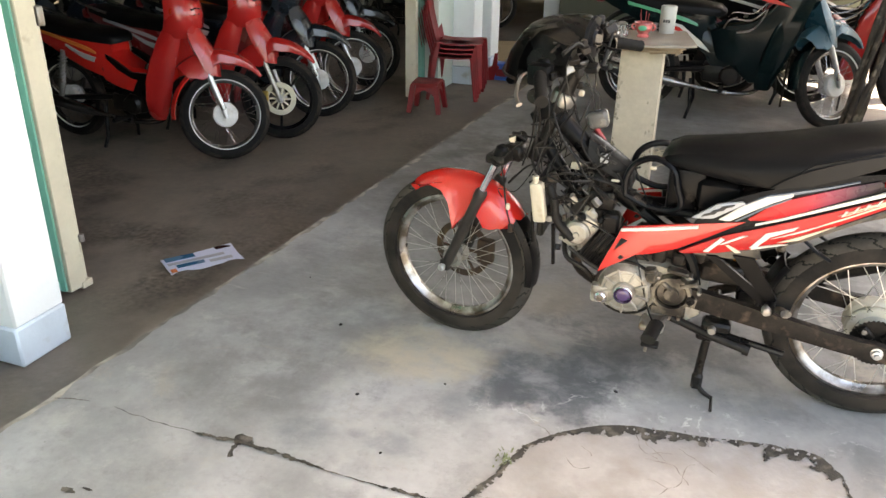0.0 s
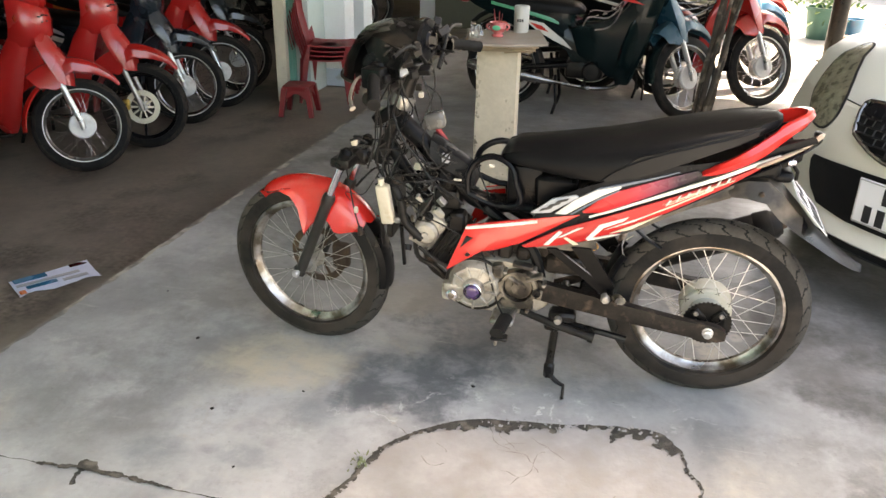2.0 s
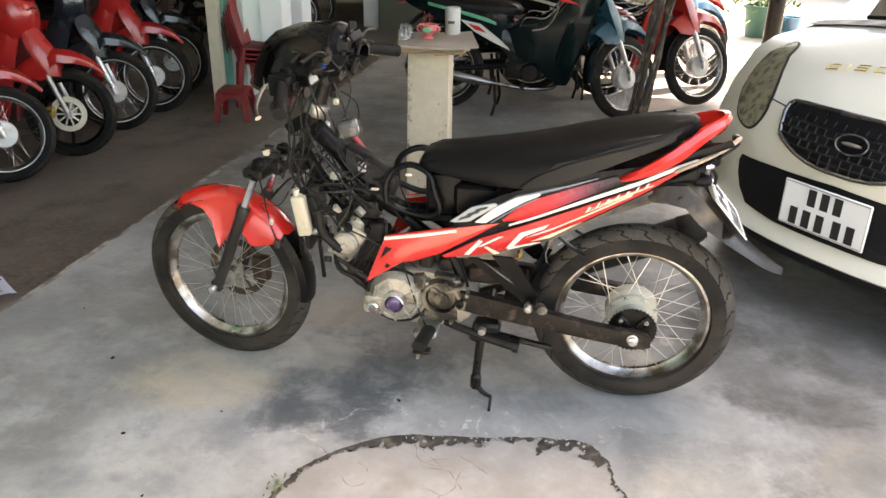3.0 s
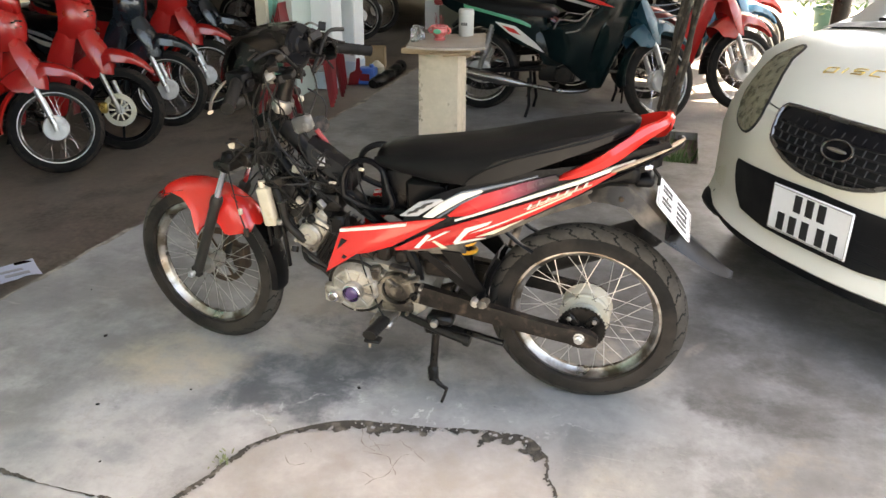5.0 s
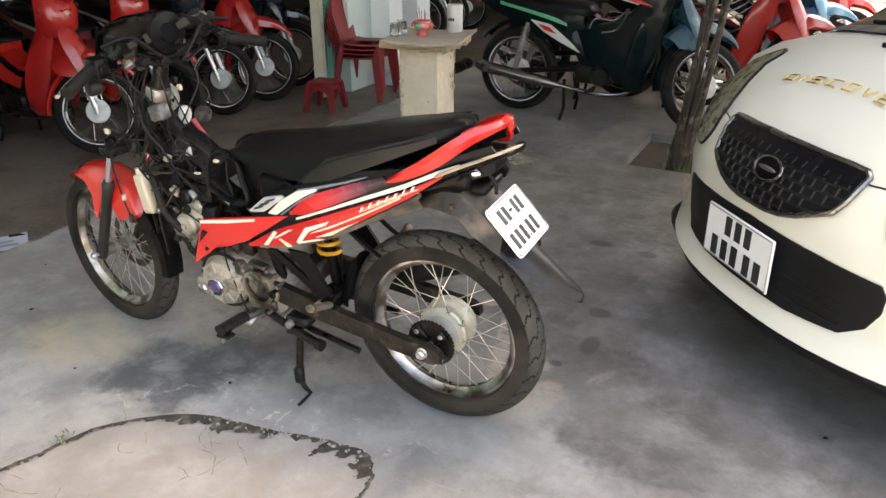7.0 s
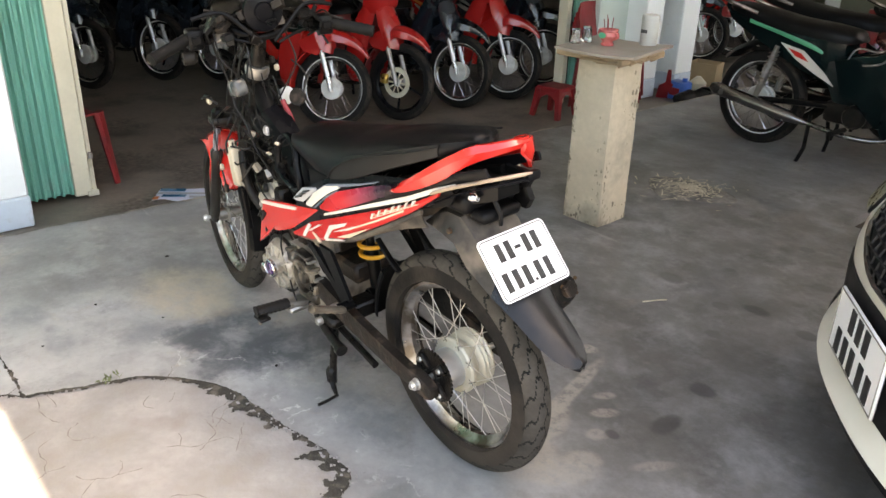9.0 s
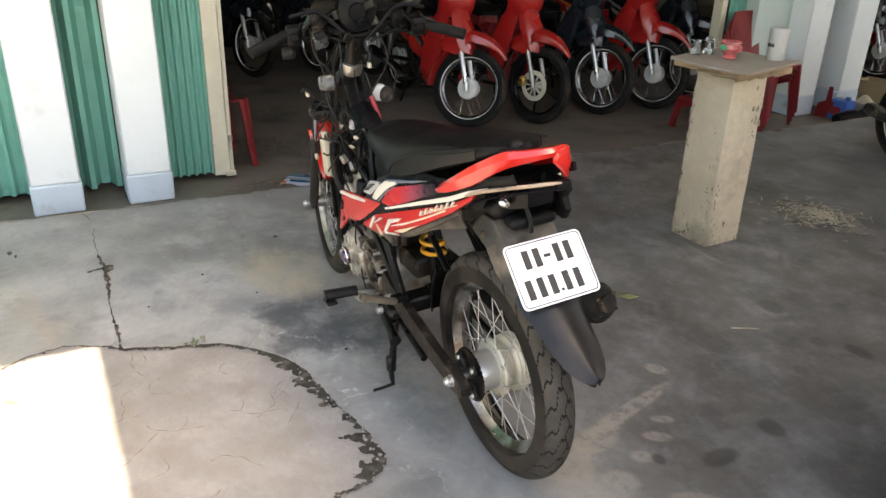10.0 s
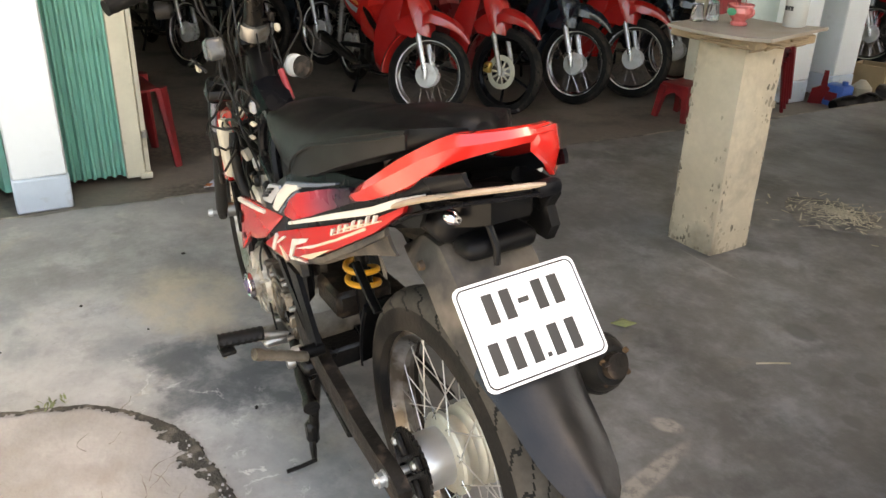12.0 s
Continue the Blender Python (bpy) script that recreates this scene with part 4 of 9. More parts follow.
# ---- motorbike wheels ----
def tyre(parent, R, width, rim_r, seg=448, pitch=28, label="dusty worn black tyre", top="rubber_worn", tread="tread_dust"):
    """A tyre about the local Y axis; wavy grooves are cut into its crown, dark where the dust does not lie."""
    bm = BM()
    n = 46 if seg > 200 else 34
    prof = []
    for k in range(n + 1):
        a = math.pi * (k / n) - math.pi / 2
        y = math.sin(a) * width / 2
        r = rim_r + (R - rim_r) * (math.cos(a) ** 0.6 if abs(math.cos(a)) > 1e-6 else 0)
        prof.append((r, y))
    inner = [(rim_r - 0.004, width * 0.3), (rim_r - 0.004, -width * 0.3)]
    def groove(u, st, grow=1.0):
        if abs(u) > 1.09:
            return False
        f = (st - abs(u) * 1.3 - 0.16 * math.sin(abs(u) * 12) - (0.5 if u < 0 else 0)) % 1.0
        return (f < 0.15 * grow and abs(u) > 0.1) or abs(u - 0.12 * math.sin(2 * math.pi * st)) < 0.05 * grow

    rings = []
    for i in range(seg):
        a = 2 * math.pi * i / seg
        ring = []
        for r, y in prof:
            if groove(y / (width / 2) / 0.86, pitch * i / seg, 0.7):
                r -= 0.0012
            ring.append((r * math.cos(a), y, r * math.sin(a)))
        ring += [(r * math.cos(a), y, r * math.sin(a)) for r, y in inner]
        rings.append(ring)
    loft(bm, rings, wrap=True)
    me = finish("tyre", bm, top)
    me.materials.append(M["rubber"])
    me.materials.append(M[tread])
    m = n + 3
    if len(me.polygons) == seg * m:
        for i in range(seg):
            for k in range(n):
                u = (prof[k][1] + prof[k + 1][1]) / width / 0.86
                if groove(u, pitch * (i + 0.5) / seg):
                    me.polygons[i * m + k].material_index = 1
                elif abs(u) < 1.08:
                    me.polygons[i * m + k].material_index = 2
    return shared("tyre", me, parent, None, label)


def rim_mesh(r, width, lip=0.012):
    bm = BM()
    w = width / 2
    turned(bm, [(r + lip, w), (r + lip, w - 0.006), (r, w - 0.008), (r - 0.006, w * 0.5), (r - 0.016, w * 0.3), (r - 0.016, -w * 0.3), (r - 0.006, -w * 0.5),
                (r, 0.008 - w), (r + lip, 0.006 - w), (r + lip, -w), (r - 0.004, -w - 0.001), (r - 0.011, -w * 0.5), (r - 0.021, -w * 0.25), (r - 0.021, w * 0.25),
                (r - 0.011, w * 0.5), (r - 0.004, w + 0.001)], 56, None, True)
    return bm


SPOKE = {}


def spokes(parent, r_in, r_out, hub_w, count=36, thick=0.0013, material="chrome"):
    """Crossed wire spokes, each one an object on one of four meshes."""
    key = (r_in, r_out, hub_w, thick, material)
    if key not in SPOKE:
        mades = []
        for side in (1, -1):
            for cross in (1, -1):
                bm = BM()
                a = cross * 0.62
                p = Vector((r_in * math.cos(a), side * hub_w, r_in * math.sin(a)))
                q = Vector((r_out, side * 0.004, 0))
                tube(bm, [p, p.lerp(q, 0.94), q], [thick, thick, thick * 1.7], 5)
                mades.append(finish("spoke", bm, material))
        SPOKE[key] = mades
    for k in range(count):
        shared("spoke", SPOKE[key][(k % 2) * 2 + (k // 2) % 2], parent, pose(0, 0, 0, 0, 360 * k / count, 0))


def bolt_ring(parent, name, n, r, y, size, material, start=0.0):
    bm = BM()
    turned(bm, [(0.0, 0.004), (size * 0.7, 0.004), (size, 0.001), (size, -0.004), (0.0, -0.004)], 6)
    me = finish(name, bm, material)
    for k in range(n):
        a = start + 2 * math.pi * k / n
        shared(name, me, parent, pose(r * math.cos(a), y, r * math.sin(a)))


# ---- the half-stripped red motorbike ----
LEAN = 4.2          # degrees by which it leans on its side stand
SIT = 0.012         # height of the sprung body over its first drawing


def main_bike():
    bike = thing("motorbike", pose(0, 0.171, 0) @ pose(0, 0, 0, LEAN) @ pose(0, 0, 0, 0, 0, 180), "red and black motorbike with its front cowling stripped off, wires hanging", "motorbike")

    def p(name, bm, material, label="", m=None, parent=None, angle=38):
        return part(name, bm, material, parent or bike, label, m, True, angle)

    # rear wheel
    rw = p("rear_wheel", rim_mesh(0.216, 0.05), "rim_metal", "spoked rear wheel with chromed rim", pose(0, 0, 0.288))
    tyre(rw, 0.291, 0.082, 0.223)
    bm = BM()
    turned(bm, [(0.02, 0.062), (0.045, 0.062), (0.047, 0.034), (0.048, 0.03), (0.07, 0.027), (0.074, 0.022), (0.074, 0.014), (0.06, 0.01), (0.058, -0.008), (0.07, -0.014), (0.073, -0.018), (0.07, -0.022), (0.074, -0.028), (0.071, -0.034), (0.076, -0.04), (0.072, -0.048), (0.03, -0.055), (0.02, -0.055)], 40)
    hub = p("hub", bm, "alu_pale", "pale oxidised aluminium hub", None, rw)
    bm = BM()
    turned(bm, [(0.03, 0.084), (0.0495, 0.084), (0.051, 0.08), (0.051, 0.03), (0.03, 0.03)], 36)
    p("collar", bm, "alu_bright", "bright turned collar", None, rw)
    spokes(rw, 0.066, 0.2, 0.03, 36, 0.0012, "spoke")
    bm = BM()
    prof = []
    for i in range(72):
        a = 2 * math.pi * i / 72
        prof.append(((0.07 if i % 2 else 0.066) * math.cos(a), (0.07 if i % 2 else 0.066) * math.sin(a)))
    slab(bm, prof, 0.005)
    p("sprocket", bm, "iron", "greasy black chain sprocket", pose(0, 0.088, 0), rw)
    bm = BM()
    for k in range(4):
        a = math.pi / 4 + k * math.pi / 2
        box(bm, (0.02, -0.004, -0.013), (0.062, 0.008, 0.013), 0.003, pose(0, 0, 0, 0, math.degrees(a), 0))
    p("sprocket_carrier", bm, "iron", "", pose(0, 0.092, 0), rw)
    bolt_ring(rw, "sprocket_bolt", 4, 0.05, 0.101, 0.008, "steel", 0.78)
    # rear axle, chain adjuster
    bm = BM()
    turned(bm, [(0.0, 0.158), (0.007, 0.158), (0.008, 0.153), (0.013, 0.151), (0.013, 0.141), (0.016, 0.14), (0.016, 0.136), (0.008, 0.13), (0.008, -0.145), (0.0, -0.145)], 12)
    p("rear_axle", bm, "alu_bright", "steel axle with nut", pose(0, 0, 0.288))
    # swingarm
    for s in (1, -1):
        bm = BM()
        rings = []
        for x, z, h, y in ((0.5, 0.342, 0.03, 0.1), (0.4, 0.333, 0.03, 0.112), (0.28, 0.32, 0.028, 0.121), (0.12, 0.298, 0.025, 0.125), (0.04, 0.288, 0.024, 0.125), (0.0, 0.285, 0.026, 0.125), (-0.03, 0.281, 0.023, 0.125), (-0.05, 0.279, 0.012, 0.125)):
            w = 0.012
            rings.append([(x, s * (y - w), z - h), (x, s * (y + w), z - h), (x, s * (y + w + 0.002), z), (x, s * (y + w), z + h), (x, s * (y - w), z + h)])
        loft(bm, rings)
        p("swingarm", bm, "rusty", "dusty brown-black swingarm")
    bm = BM()
    box(bm, (0.31, -0.11, 0.3), (0.37, 0.11, 0.345), 0.006)
    turned(bm, [(0.0, 0.13), (0.013, 0.13), (0.013, -0.13), (0.0, -0.13)], 10, pose(0.49, 0, 0.34))
    p("swingarm_bridge", bm, "iron")
    # front end, turned to its right
    head = Vector((0.995, 0, 0.66))
    F = Matrix.Translation(head) @ Matrix.Rotation(radians(-8), 4, Vector((-0.11, 0, 0.29)).normalized()) @ Matrix.Translation(-head) @ pose(1.247, 0.012, 0)
    fw = p("front_wheel", rim_mesh(0.213, 0.042), "rim_metal", "spoked front wheel with chromed rim", F @ pose(0, 0, 0.283))
    tyre(fw, 0.281, 0.068, 0.22)
    bm = BM()
    turned(bm, [(0.008, 0.06), (0.02, 0.058), (0.022, 0.03), (0.034, 0.028), (0.034, 0.022), (0.02, 0.018), (0.02, -0.018), (0.034, -0.022), (0.034, -0.03), (0.02, -0.05), (0.008, -0.05)], 28)
    p("hub", bm, "steel", "small dull metal hub", None, fw)
    spokes(fw, 0.031, 0.2, 0.025, 36, 0.0009, "spoke")
    bm = BM()
    turned(bm, [(0.1, -0.048), (0.1, -0.052), (0.078, -0.052), (0.078, -0.048)], 48, None, True)
    p("brake_disc", bm, "rust", "rusted brake disc", None, fw)
    bm = BM()
    box(bm, (0.02, -0.052, -0.005), (0.079, -0.048, 0.005), 0.001)
    arm = finish("disc_arm", bm, "rust")
    for k in range(6):
        shared("disc_arm", arm, fw, pose(0, 0, 0, 0, k * 60, 0))
    bm = BM()
    box(bm, (-0.11, -0.075, 0.0), (-0.055, -0.035, 0.085), 0.01, None, 2)
    box(bm, (-0.095, -0.085, 0.015), (-0.07, -0.03, 0.065), 0.006)
    p("brake_caliper", bm, "rust", "rusty brake caliper", F @ pose(0, 0, 0.25))
    for s in (1, -1):
        top = Vector((-0.175, s * 0.072, 0.685))
        low = Vector((0.005, s * 0.072, 0.265))
        ax = (top - low).normalized()
        bm = BM()
        tube(bm, [low, low + ax * 0.015, low + ax * 0.03, low + ax * 0.28, low + ax * 0.295, low + ax * 0.312, low + ax * 0.322],
             [0.01, 0.015, 0.017, 0.0168, 0.02, 0.02, 0.015], 16)
        box(bm, (-0.014, s * 0.072 - 0.012, 0.258), (0.02, s * 0.072 + 0.012, 0.296), 0.006)
        fl = p("fork_leg", bm, "slider", "dusty black fork slider", F)
        bm = BM()
        tube(bm, [low + ax * 0.31, top], 0.0118, 16)
        p("fork_tube", bm, "chrome", "chromed fork tube", None, fl)
        bm = BM()
        tube(bm, [top - ax * 0.035, top - ax * 0.02, top + ax * 0.02, top + ax * 0.03], [0.017, 0.021, 0.02, 0.01], 12)
        p("fork_cap", bm, "black", "", None, fl)
    bm = BM()
    turned(bm, [(0.0, 0.112), (0.008, 0.112), (0.012, 0.106), (0.012, 0.098), (0.006, 0.096), (0.006, -0.1), (0.0, -0.1)], 10)
    p("front_axle", bm, "alu_bright", "steel axle with nut", F @ pose(0, 0, 0.28))
    # front mudguard: red shell with two pointed side wings, black rear flap
    key = [(58, 0.288, 0.28), (66, 0.296, 0.276), (76, 0.3, 0.268), (84, 0.302, 0.25), (90, 0.304, 0.21), (96, 0.306, 0.16), (100, 0.307, 0.136), (104, 0.308, 0.16),
           (109, 0.309, 0.2), (115, 0.31, 0.216), (122, 0.31, 0.208), (129, 0.309, 0.196), (134, 0.307, 0.21), (139, 0.302, 0.25), (142, 0.294, 0.28)]
    bm = BM()
    rings = []
    for a, top, low in key:
        c, s = math.cos(radians(a)), math.sin(radians(a))
        hw = 0.05 if a > 66 else 0.026 + (a - 58) * 0.003
        depth = top - low
        pts = [(top, 0.0), (top - 0.002, hw * 0.35), (top - 0.012, hw * 0.75), (top - 0.03, hw), (top - max(0.03, depth * 0.6), hw + 0.008), (low, hw + 0.016 + (0.012 if depth > 0.12 else 0))]
        outer = [(r, -y) for r, y in reversed(pts[1:])] + pts
        inner = [(r - 0.004, y * 0.94) for r, y in reversed(outer)]
        rings.append([(r * c, y, r * s) for r, y in outer + inner])
    loft(bm, rings)
    fend = p("front_mudguard", bm, "red", "bright red front mudguard with pointed wings", F @ pose(0, 0, 0.28), None, 30)
    bm = BM()
    rings = []
    for k in range(12):
        a = 134 + 53 * k / 11
        c, s = math.cos(radians(a)), math.sin(radians(a))
        top, hw = 0.297 - 0.008 * (k / 11) ** 2, 0.046 - 0.008 * (k / 11)
        outer = [(top - 0.024, -hw), (top - 0.006, -hw * 0.8), (top, 0), (top - 0.006, hw * 0.8), (top - 0.024, hw)]
        inner = [(r - 0.004, y * 0.93) for r, y in reversed(outer)]
        rings.append([(r * c, y, r * s) for r, y in outer + inner])
    loft(bm, rings)
    p("mudguard_flap", bm, "black", "black rear flap of the mudguard", None, fend)
    # steering: yoke, stem, bars
    bm = BM()
    box(bm, (-0.2, -0.095, 0.655), (-0.135, 0.095, 0.685), 0.01, None, 2)
    box(bm, (-0.225, -0.03, 0.65), (-0.16, 0.03, 0.7), 0.01)
    p("fork_yoke", bm, "iron", "greasy lower fork yoke", F)
    st0, st1 = Vector((0.995, 0.0, 0.66)), Vector((0.885, -0.01, 0.95))
    bm = BM()
    tube(bm, [st0, st0.lerp(st1, 0.2), st0.lerp(st1, 0.22), st0.lerp(st1, 0.62), st0.lerp(st1, 0.64), st1], [0.024, 0.026, 0.017, 0.017, 0.024, 0.02], 16)
    p("head_tube", bm, "iron", "greasy black steering head")
    bm = BM()
    tube(bm, [st0.lerp(st1, 0.6), st0.lerp(st1, 0.66), st0.lerp(st1, 0.66), st0.lerp(st1, 0.72)], [0.033, 0.037, 0.037, 0.034], 16)
    p("head_bearing_nut", bm, "steel", "ring nut of the steering head")
    H = pose(0.878, -0.02, 0.962, 0, 0, -13)
    bm = BM()
    tube(bm, smooth_line([(-0.04, 0.318, -0.024), (0.024, 0.205, 0.005), (0.022, 0.1, 0.02), (0.0, 0.05, 0.0), (0, 0, -0.01), (0.0, -0.05, 0.0), (0.022, -0.1, 0.02), (0.024, -0.205, 0.005), (-0.04, -0.318, -0.024)], 5), 0.011, 12)
    bar = p("handlebar", bm, "black", "dusty black handlebar", H)
    for s in (1, -1):
        bm = BM()
        n = 14
        rs = [0.016 + (0.0014 if k % 2 else 0) for k in range(n)]
        tube(bm, [(0.022 - 0.066 * k / (n - 1), s * (0.21 + 0.112 * k / (n - 1)), 0.004 - 0.03 * k / (n - 1)) for k in range(n)], rs, 14)
        p("grip", bm, "rubber", "dusty ribbed rubber grip", None, bar)
        bm = BM()
        box(bm, (0.0, s * 0.19 - 0.022, -0.028), (0.062, s * 0.19 + 0.022, 0.028), 0.008, None, 2)
        box(bm, (-0.012, s * 0.19 - 0.014, -0.01), (0.0, s * 0.19 + 0.014, 0.012), 0.003)
        box(bm, (0.02, s * 0.155 - 0.014, -0.02), (0.056, s * 0.155 + 0.014, 0.034), 0.006)
        p("switch_box", bm, "black", "dusty switch housing", None, bar)
        bm = BM()
        tube(bm, smooth_line([(0.058, s * 0.175, 0.0), (0.08, s * 0.2, -0.008), (0.055, s * 0.275, -0.03), (0.02, s * 0.32, -0.045)], 4), [0.006] * 9 + [0.0055] * 2 + [0.005, 0.009], 8, flat=0.6)
        p("brake_lever", bm, "steel", "metal hand lever", None, bar)
    # hollow dusty cowl round the missing headlight and the gauge panel
    bm = BM()
    rings = []
    for k in range(9):
        u = k / 8
        x = -0.05 + 0.17 * u
        hw = 0.165 - 0.05 * u ** 2
        zt, zb = 0.04 + 0.035 * math.sin(u * 2.4), -0.03 - 0.03 * u
        outer = [(-hw, zb), (-hw * 1.02, zb * 0.2), (-hw * 0.8, zt * 0.75), (-hw * 0.35, zt), (hw * 0.35, zt), (hw * 0.8, zt * 0.75), (hw * 1.02, zb * 0.2), (hw, zb)]
        inner = [(y * 0.96, z - 0.006) for y, z in reversed(outer)]
        rings.append([(x, y, z) for y, z in outer + inner])
    loft(bm, rings)
    cowl = p("handlebar_cowl", bm, "cowl", "dusty hollow black handlebar cowl", H @ pose(0.02, 0, 0.03))
    bm = BM()
    for s in (1, -1):
        tube(bm, smooth_line([(-0.055, s * 0.2, 0.035), (-0.06, s * 0.12, 0.045), (-0.068, s * 0.06, -0.005), (-0.072, s * 0.018, -0.045)], 4), [0.005] * 13, 8, flat=1.2)
        tube(bm, smooth_line([(0.0, s * 0.17, -0.035), (-0.05, s * 0.1, -0.03), (-0.07, s * 0.03, -0.05)], 4), 0.0045, 8)
        box(bm, (-0.05, s * 0.12 - 0.02, 0.0), (0.02, s * 0.12 + 0.02, 0.03), 0.006)
    p("cowl_frame", bm, "black", "dusty V-shaped inner frame", None, cowl)
    bm = BM()
    turned(bm, [(0.0, 0.006), (0.024, 0.006), (0.028, 0.0), (0.055, -0.004), (0.058, -0.012), (0.0, -0.012)], 28, pose(-0.058, 0, 0.035, 0, 0, 90) @ pose(0, 0, 0, 0, 0, 0))
    p("gauge", bm, "black_gloss", "round black gauge back", None, cowl)
    bm = BM()
    rings = []
    for k in range(13):
        a = -1.3 + 2.6 * k / 12
        c, sn = math.cos(a), math.sin(a)
        out = [(0.0 + 0.05 * c, 0.1 * sn, 0.074), (0.03 + 0.075 * c, 0.125 * sn, 0.066), (0.055 + 0.095 * c, 0.142 * sn, 0.035), (0.07 + 0.115 * c, 0.15 * sn, -0.015), (0.075 + 0.13 * c, 0.15 * sn, -0.068)]
        rings.append([Vector(q) for q in out] + [Vector((q[0] - 0.004 * c, q[1] * 0.97, q[2])) for q in reversed(out)])
    loft(bm, rings)
    p("visor", bm, "cowl", "smoked black headlight visor", None, cowl)
    bm = BM()
    tube(bm, [(0.076 + 0.131 * math.cos(a), 0.151 * math.sin(a), -0.068) for a in [-1.3 + 0.2 * k for k in range(14)]], 0.004, 6)
    p("visor_rim", bm, "rusty", "dirty rim", None, cowl)
    # left switch barrel and mirror stub
    bm = BM()
    turned(bm, [(0.0, 0.03), (0.018, 0.03), (0.02, 0.027), (0.02, 0.0), (0.012, -0.01), (0.0, -0.01)], 20, H @ pose(0.03, 0.2, -0.05))
    turned(bm, [(0.0, 0.032), (0.004, 0.032), (0.004, 0.028), (0.0, 0.028)], 8, H @ pose(0.03, 0.2, -0.05))
    p("round_relay", bm, "dusty", "round grey rubber-faced relay")
    # frame
    bm = BM()
    tube(bm, smooth_line([(0.945, -0.015, 0.8), (0.86, 0, 0.73), (0.74, 0, 0.6), (0.66, 0, 0.56), (0.5, 0, 0.58)], 5), 0.028, 12)
    tube(bm, smooth_line([(0.97, -0.01, 0.72), (0.9, 0, 0.62), (0.83, 0, 0.54), (0.74, 0, 0.5)], 5), 0.02, 10)
    for s in (1, -1):
        tube(bm, smooth_line([(0.62, s * 0.05, 0.58), (0.45, s * 0.085, 0.6), (0.2, s * 0.09, 0.7), (-0.08, s * 0.07, 0.8)], 5), 0.013, 8)
        tube(bm, smooth_line([(0.66, s * 0.04, 0.56), (0.52, s * 0.07, 0.46), (0.48, s * 0.08, 0.34)], 5), 0.017, 8)
    p("frame", bm, "black", "black tubular frame, greasy")
    for s in (1, -1):
        bm = BM()
        for ol in ([(0.468, 0.5), (0.44, 0.502), (0.286, 0.392), (0.298, 0.366)], [(0.4, 0.512), (0.345, 0.512), (0.27, 0.4), (0.288, 0.368)]):
            slab(bm, ol, 0.01, pose(0, s * 0.14 + (0 if s > 0 else 0.01), 0))
        tube(bm, [(0.284, s * 0.125, 0.38), (0.284, s * 0.17, 0.38)], 0.014, 10)
        p("footrest_bracket", bm, "black", "black triangular footrest bracket")
        bm = BM()
        slab(bm, [(0.49, 0.495), (0.475, 0.525), (0.34, 0.54), (0.33, 0.51), (0.4, 0.498)], 0.014, pose(0, s * 0.132 + (0 if s > 0 else 0.014), 0))
        p("bracket_plate", bm, "mudguard", "mud-stained upper bracket plate")
        bm = BM()
        turned(bm, [(0.0, 0.014), (0.009, 0.013), (0.013, 0.008), (0.0135, -0.01), (0.0, -0.01)], 12, pose(0.292, s * 0.172, 0.38) if s > 0 else pose(0.292, -0.172, 0.38, 0, 0, 180))
        p("footrest_stub", bm, "steel", "shiny bolt stub")
        bm = BM()
        n = 10
        tube(bm, [(0.262 - 0.001 * k, s * (0.165 + 0.0095 * k), 0.386 + 0.0045 * k) for k in range(n + 1)], [0.012 + (0.0016 if k % 2 else 0) + (0.002 if k > 8 else 0) for k in range(n + 1)], 10, flat=0.75)
        p("passenger_peg", bm, "alu_dirty", "grey metal passenger foot peg")
    for x, z in ((0.465, 0.5), (0.395, 0.505)):
        bm = BM()
        turned(bm, [(0.0, 0.124), (0.008, 0.122), (0.01, 0.114), (0.0, 0.114)], 8, pose(x, 0, z))
        p("bracket_bolt", bm, "steel" if x > 0.43 else "alu_bright")
    # spring and damper
    a, b = Vector((0.375, 0.0, 0.53)), Vector((0.35, 0.0, 0.34))
    bm = BM()
    tube(bm, [a, a.lerp(b, 0.3), a.lerp(b, 0.31), b], [0.012, 0.012, 0.02, 0.018], 12)
    tube(bm, [b + Vector((0, -0.03, 0)), b + Vector((0, 0.03, 0))], 0.018, 12)
    sh = p("shock_absorber", bm, "black", "black damper body")
    bm = BM()
    ax = (b - a).normalized()
    s1 = ax.cross(Vector((0, 1, 0))).normalized()
    pts = []
    for k in range(61):
        u = k / 60
        t = u * 2.1 * 2 * math.pi
        pts.append(a.lerp(b, 0.22 + 0.31 * u) + (s1 * math.cos(t) + Vector((0, 1, 0)) * math.sin(t)) * 0.031)
    tube(bm, pts, 0.0062, 8)
    p("spring", bm, "yellow", "orange-yellow coil spring", None, sh)
    # inner mudguard ahead of the wheel
    bm = BM()
    rings = []
    for k in range(10):
        ang = 4 + 30 * k / 9
        c, sn = math.cos(radians(ang)), math.sin(radians(ang))
        top = 0.312 + 0.006 * k / 9
        outer = [(top - 0.02, -0.05), (top - 0.006, -0.045), (top, 0), (top - 0.006, 0.045), (top - 0.02, 0.05)]
        inner = [(r - 0.005, y * 0.94) for r, y in reversed(outer)]
        rings.append([(r * c, y, r * sn) for r, y in outer + inner])
    loft(bm, rings)
    p("inner_mudguard", bm, "black", "dusty black inner mudguard", pose(0, 0, 0.285))
    for y in (0.03, -0.03):
        bm = BM()
        tube(bm, [(0.24, y * 2, 0.56), (0.19, y * 2, 0.52), (0.155, y * 2, 0.5)], 0.009, 8, flat=0.5)
        p("mudguard_strut", bm, "black", "")
    def raised(name, bm, material, label="", m=None, parent=None, angle=38):
        if parent is None:
            m = pose(0, 0, SIT) @ (m if m is not None else Matrix())
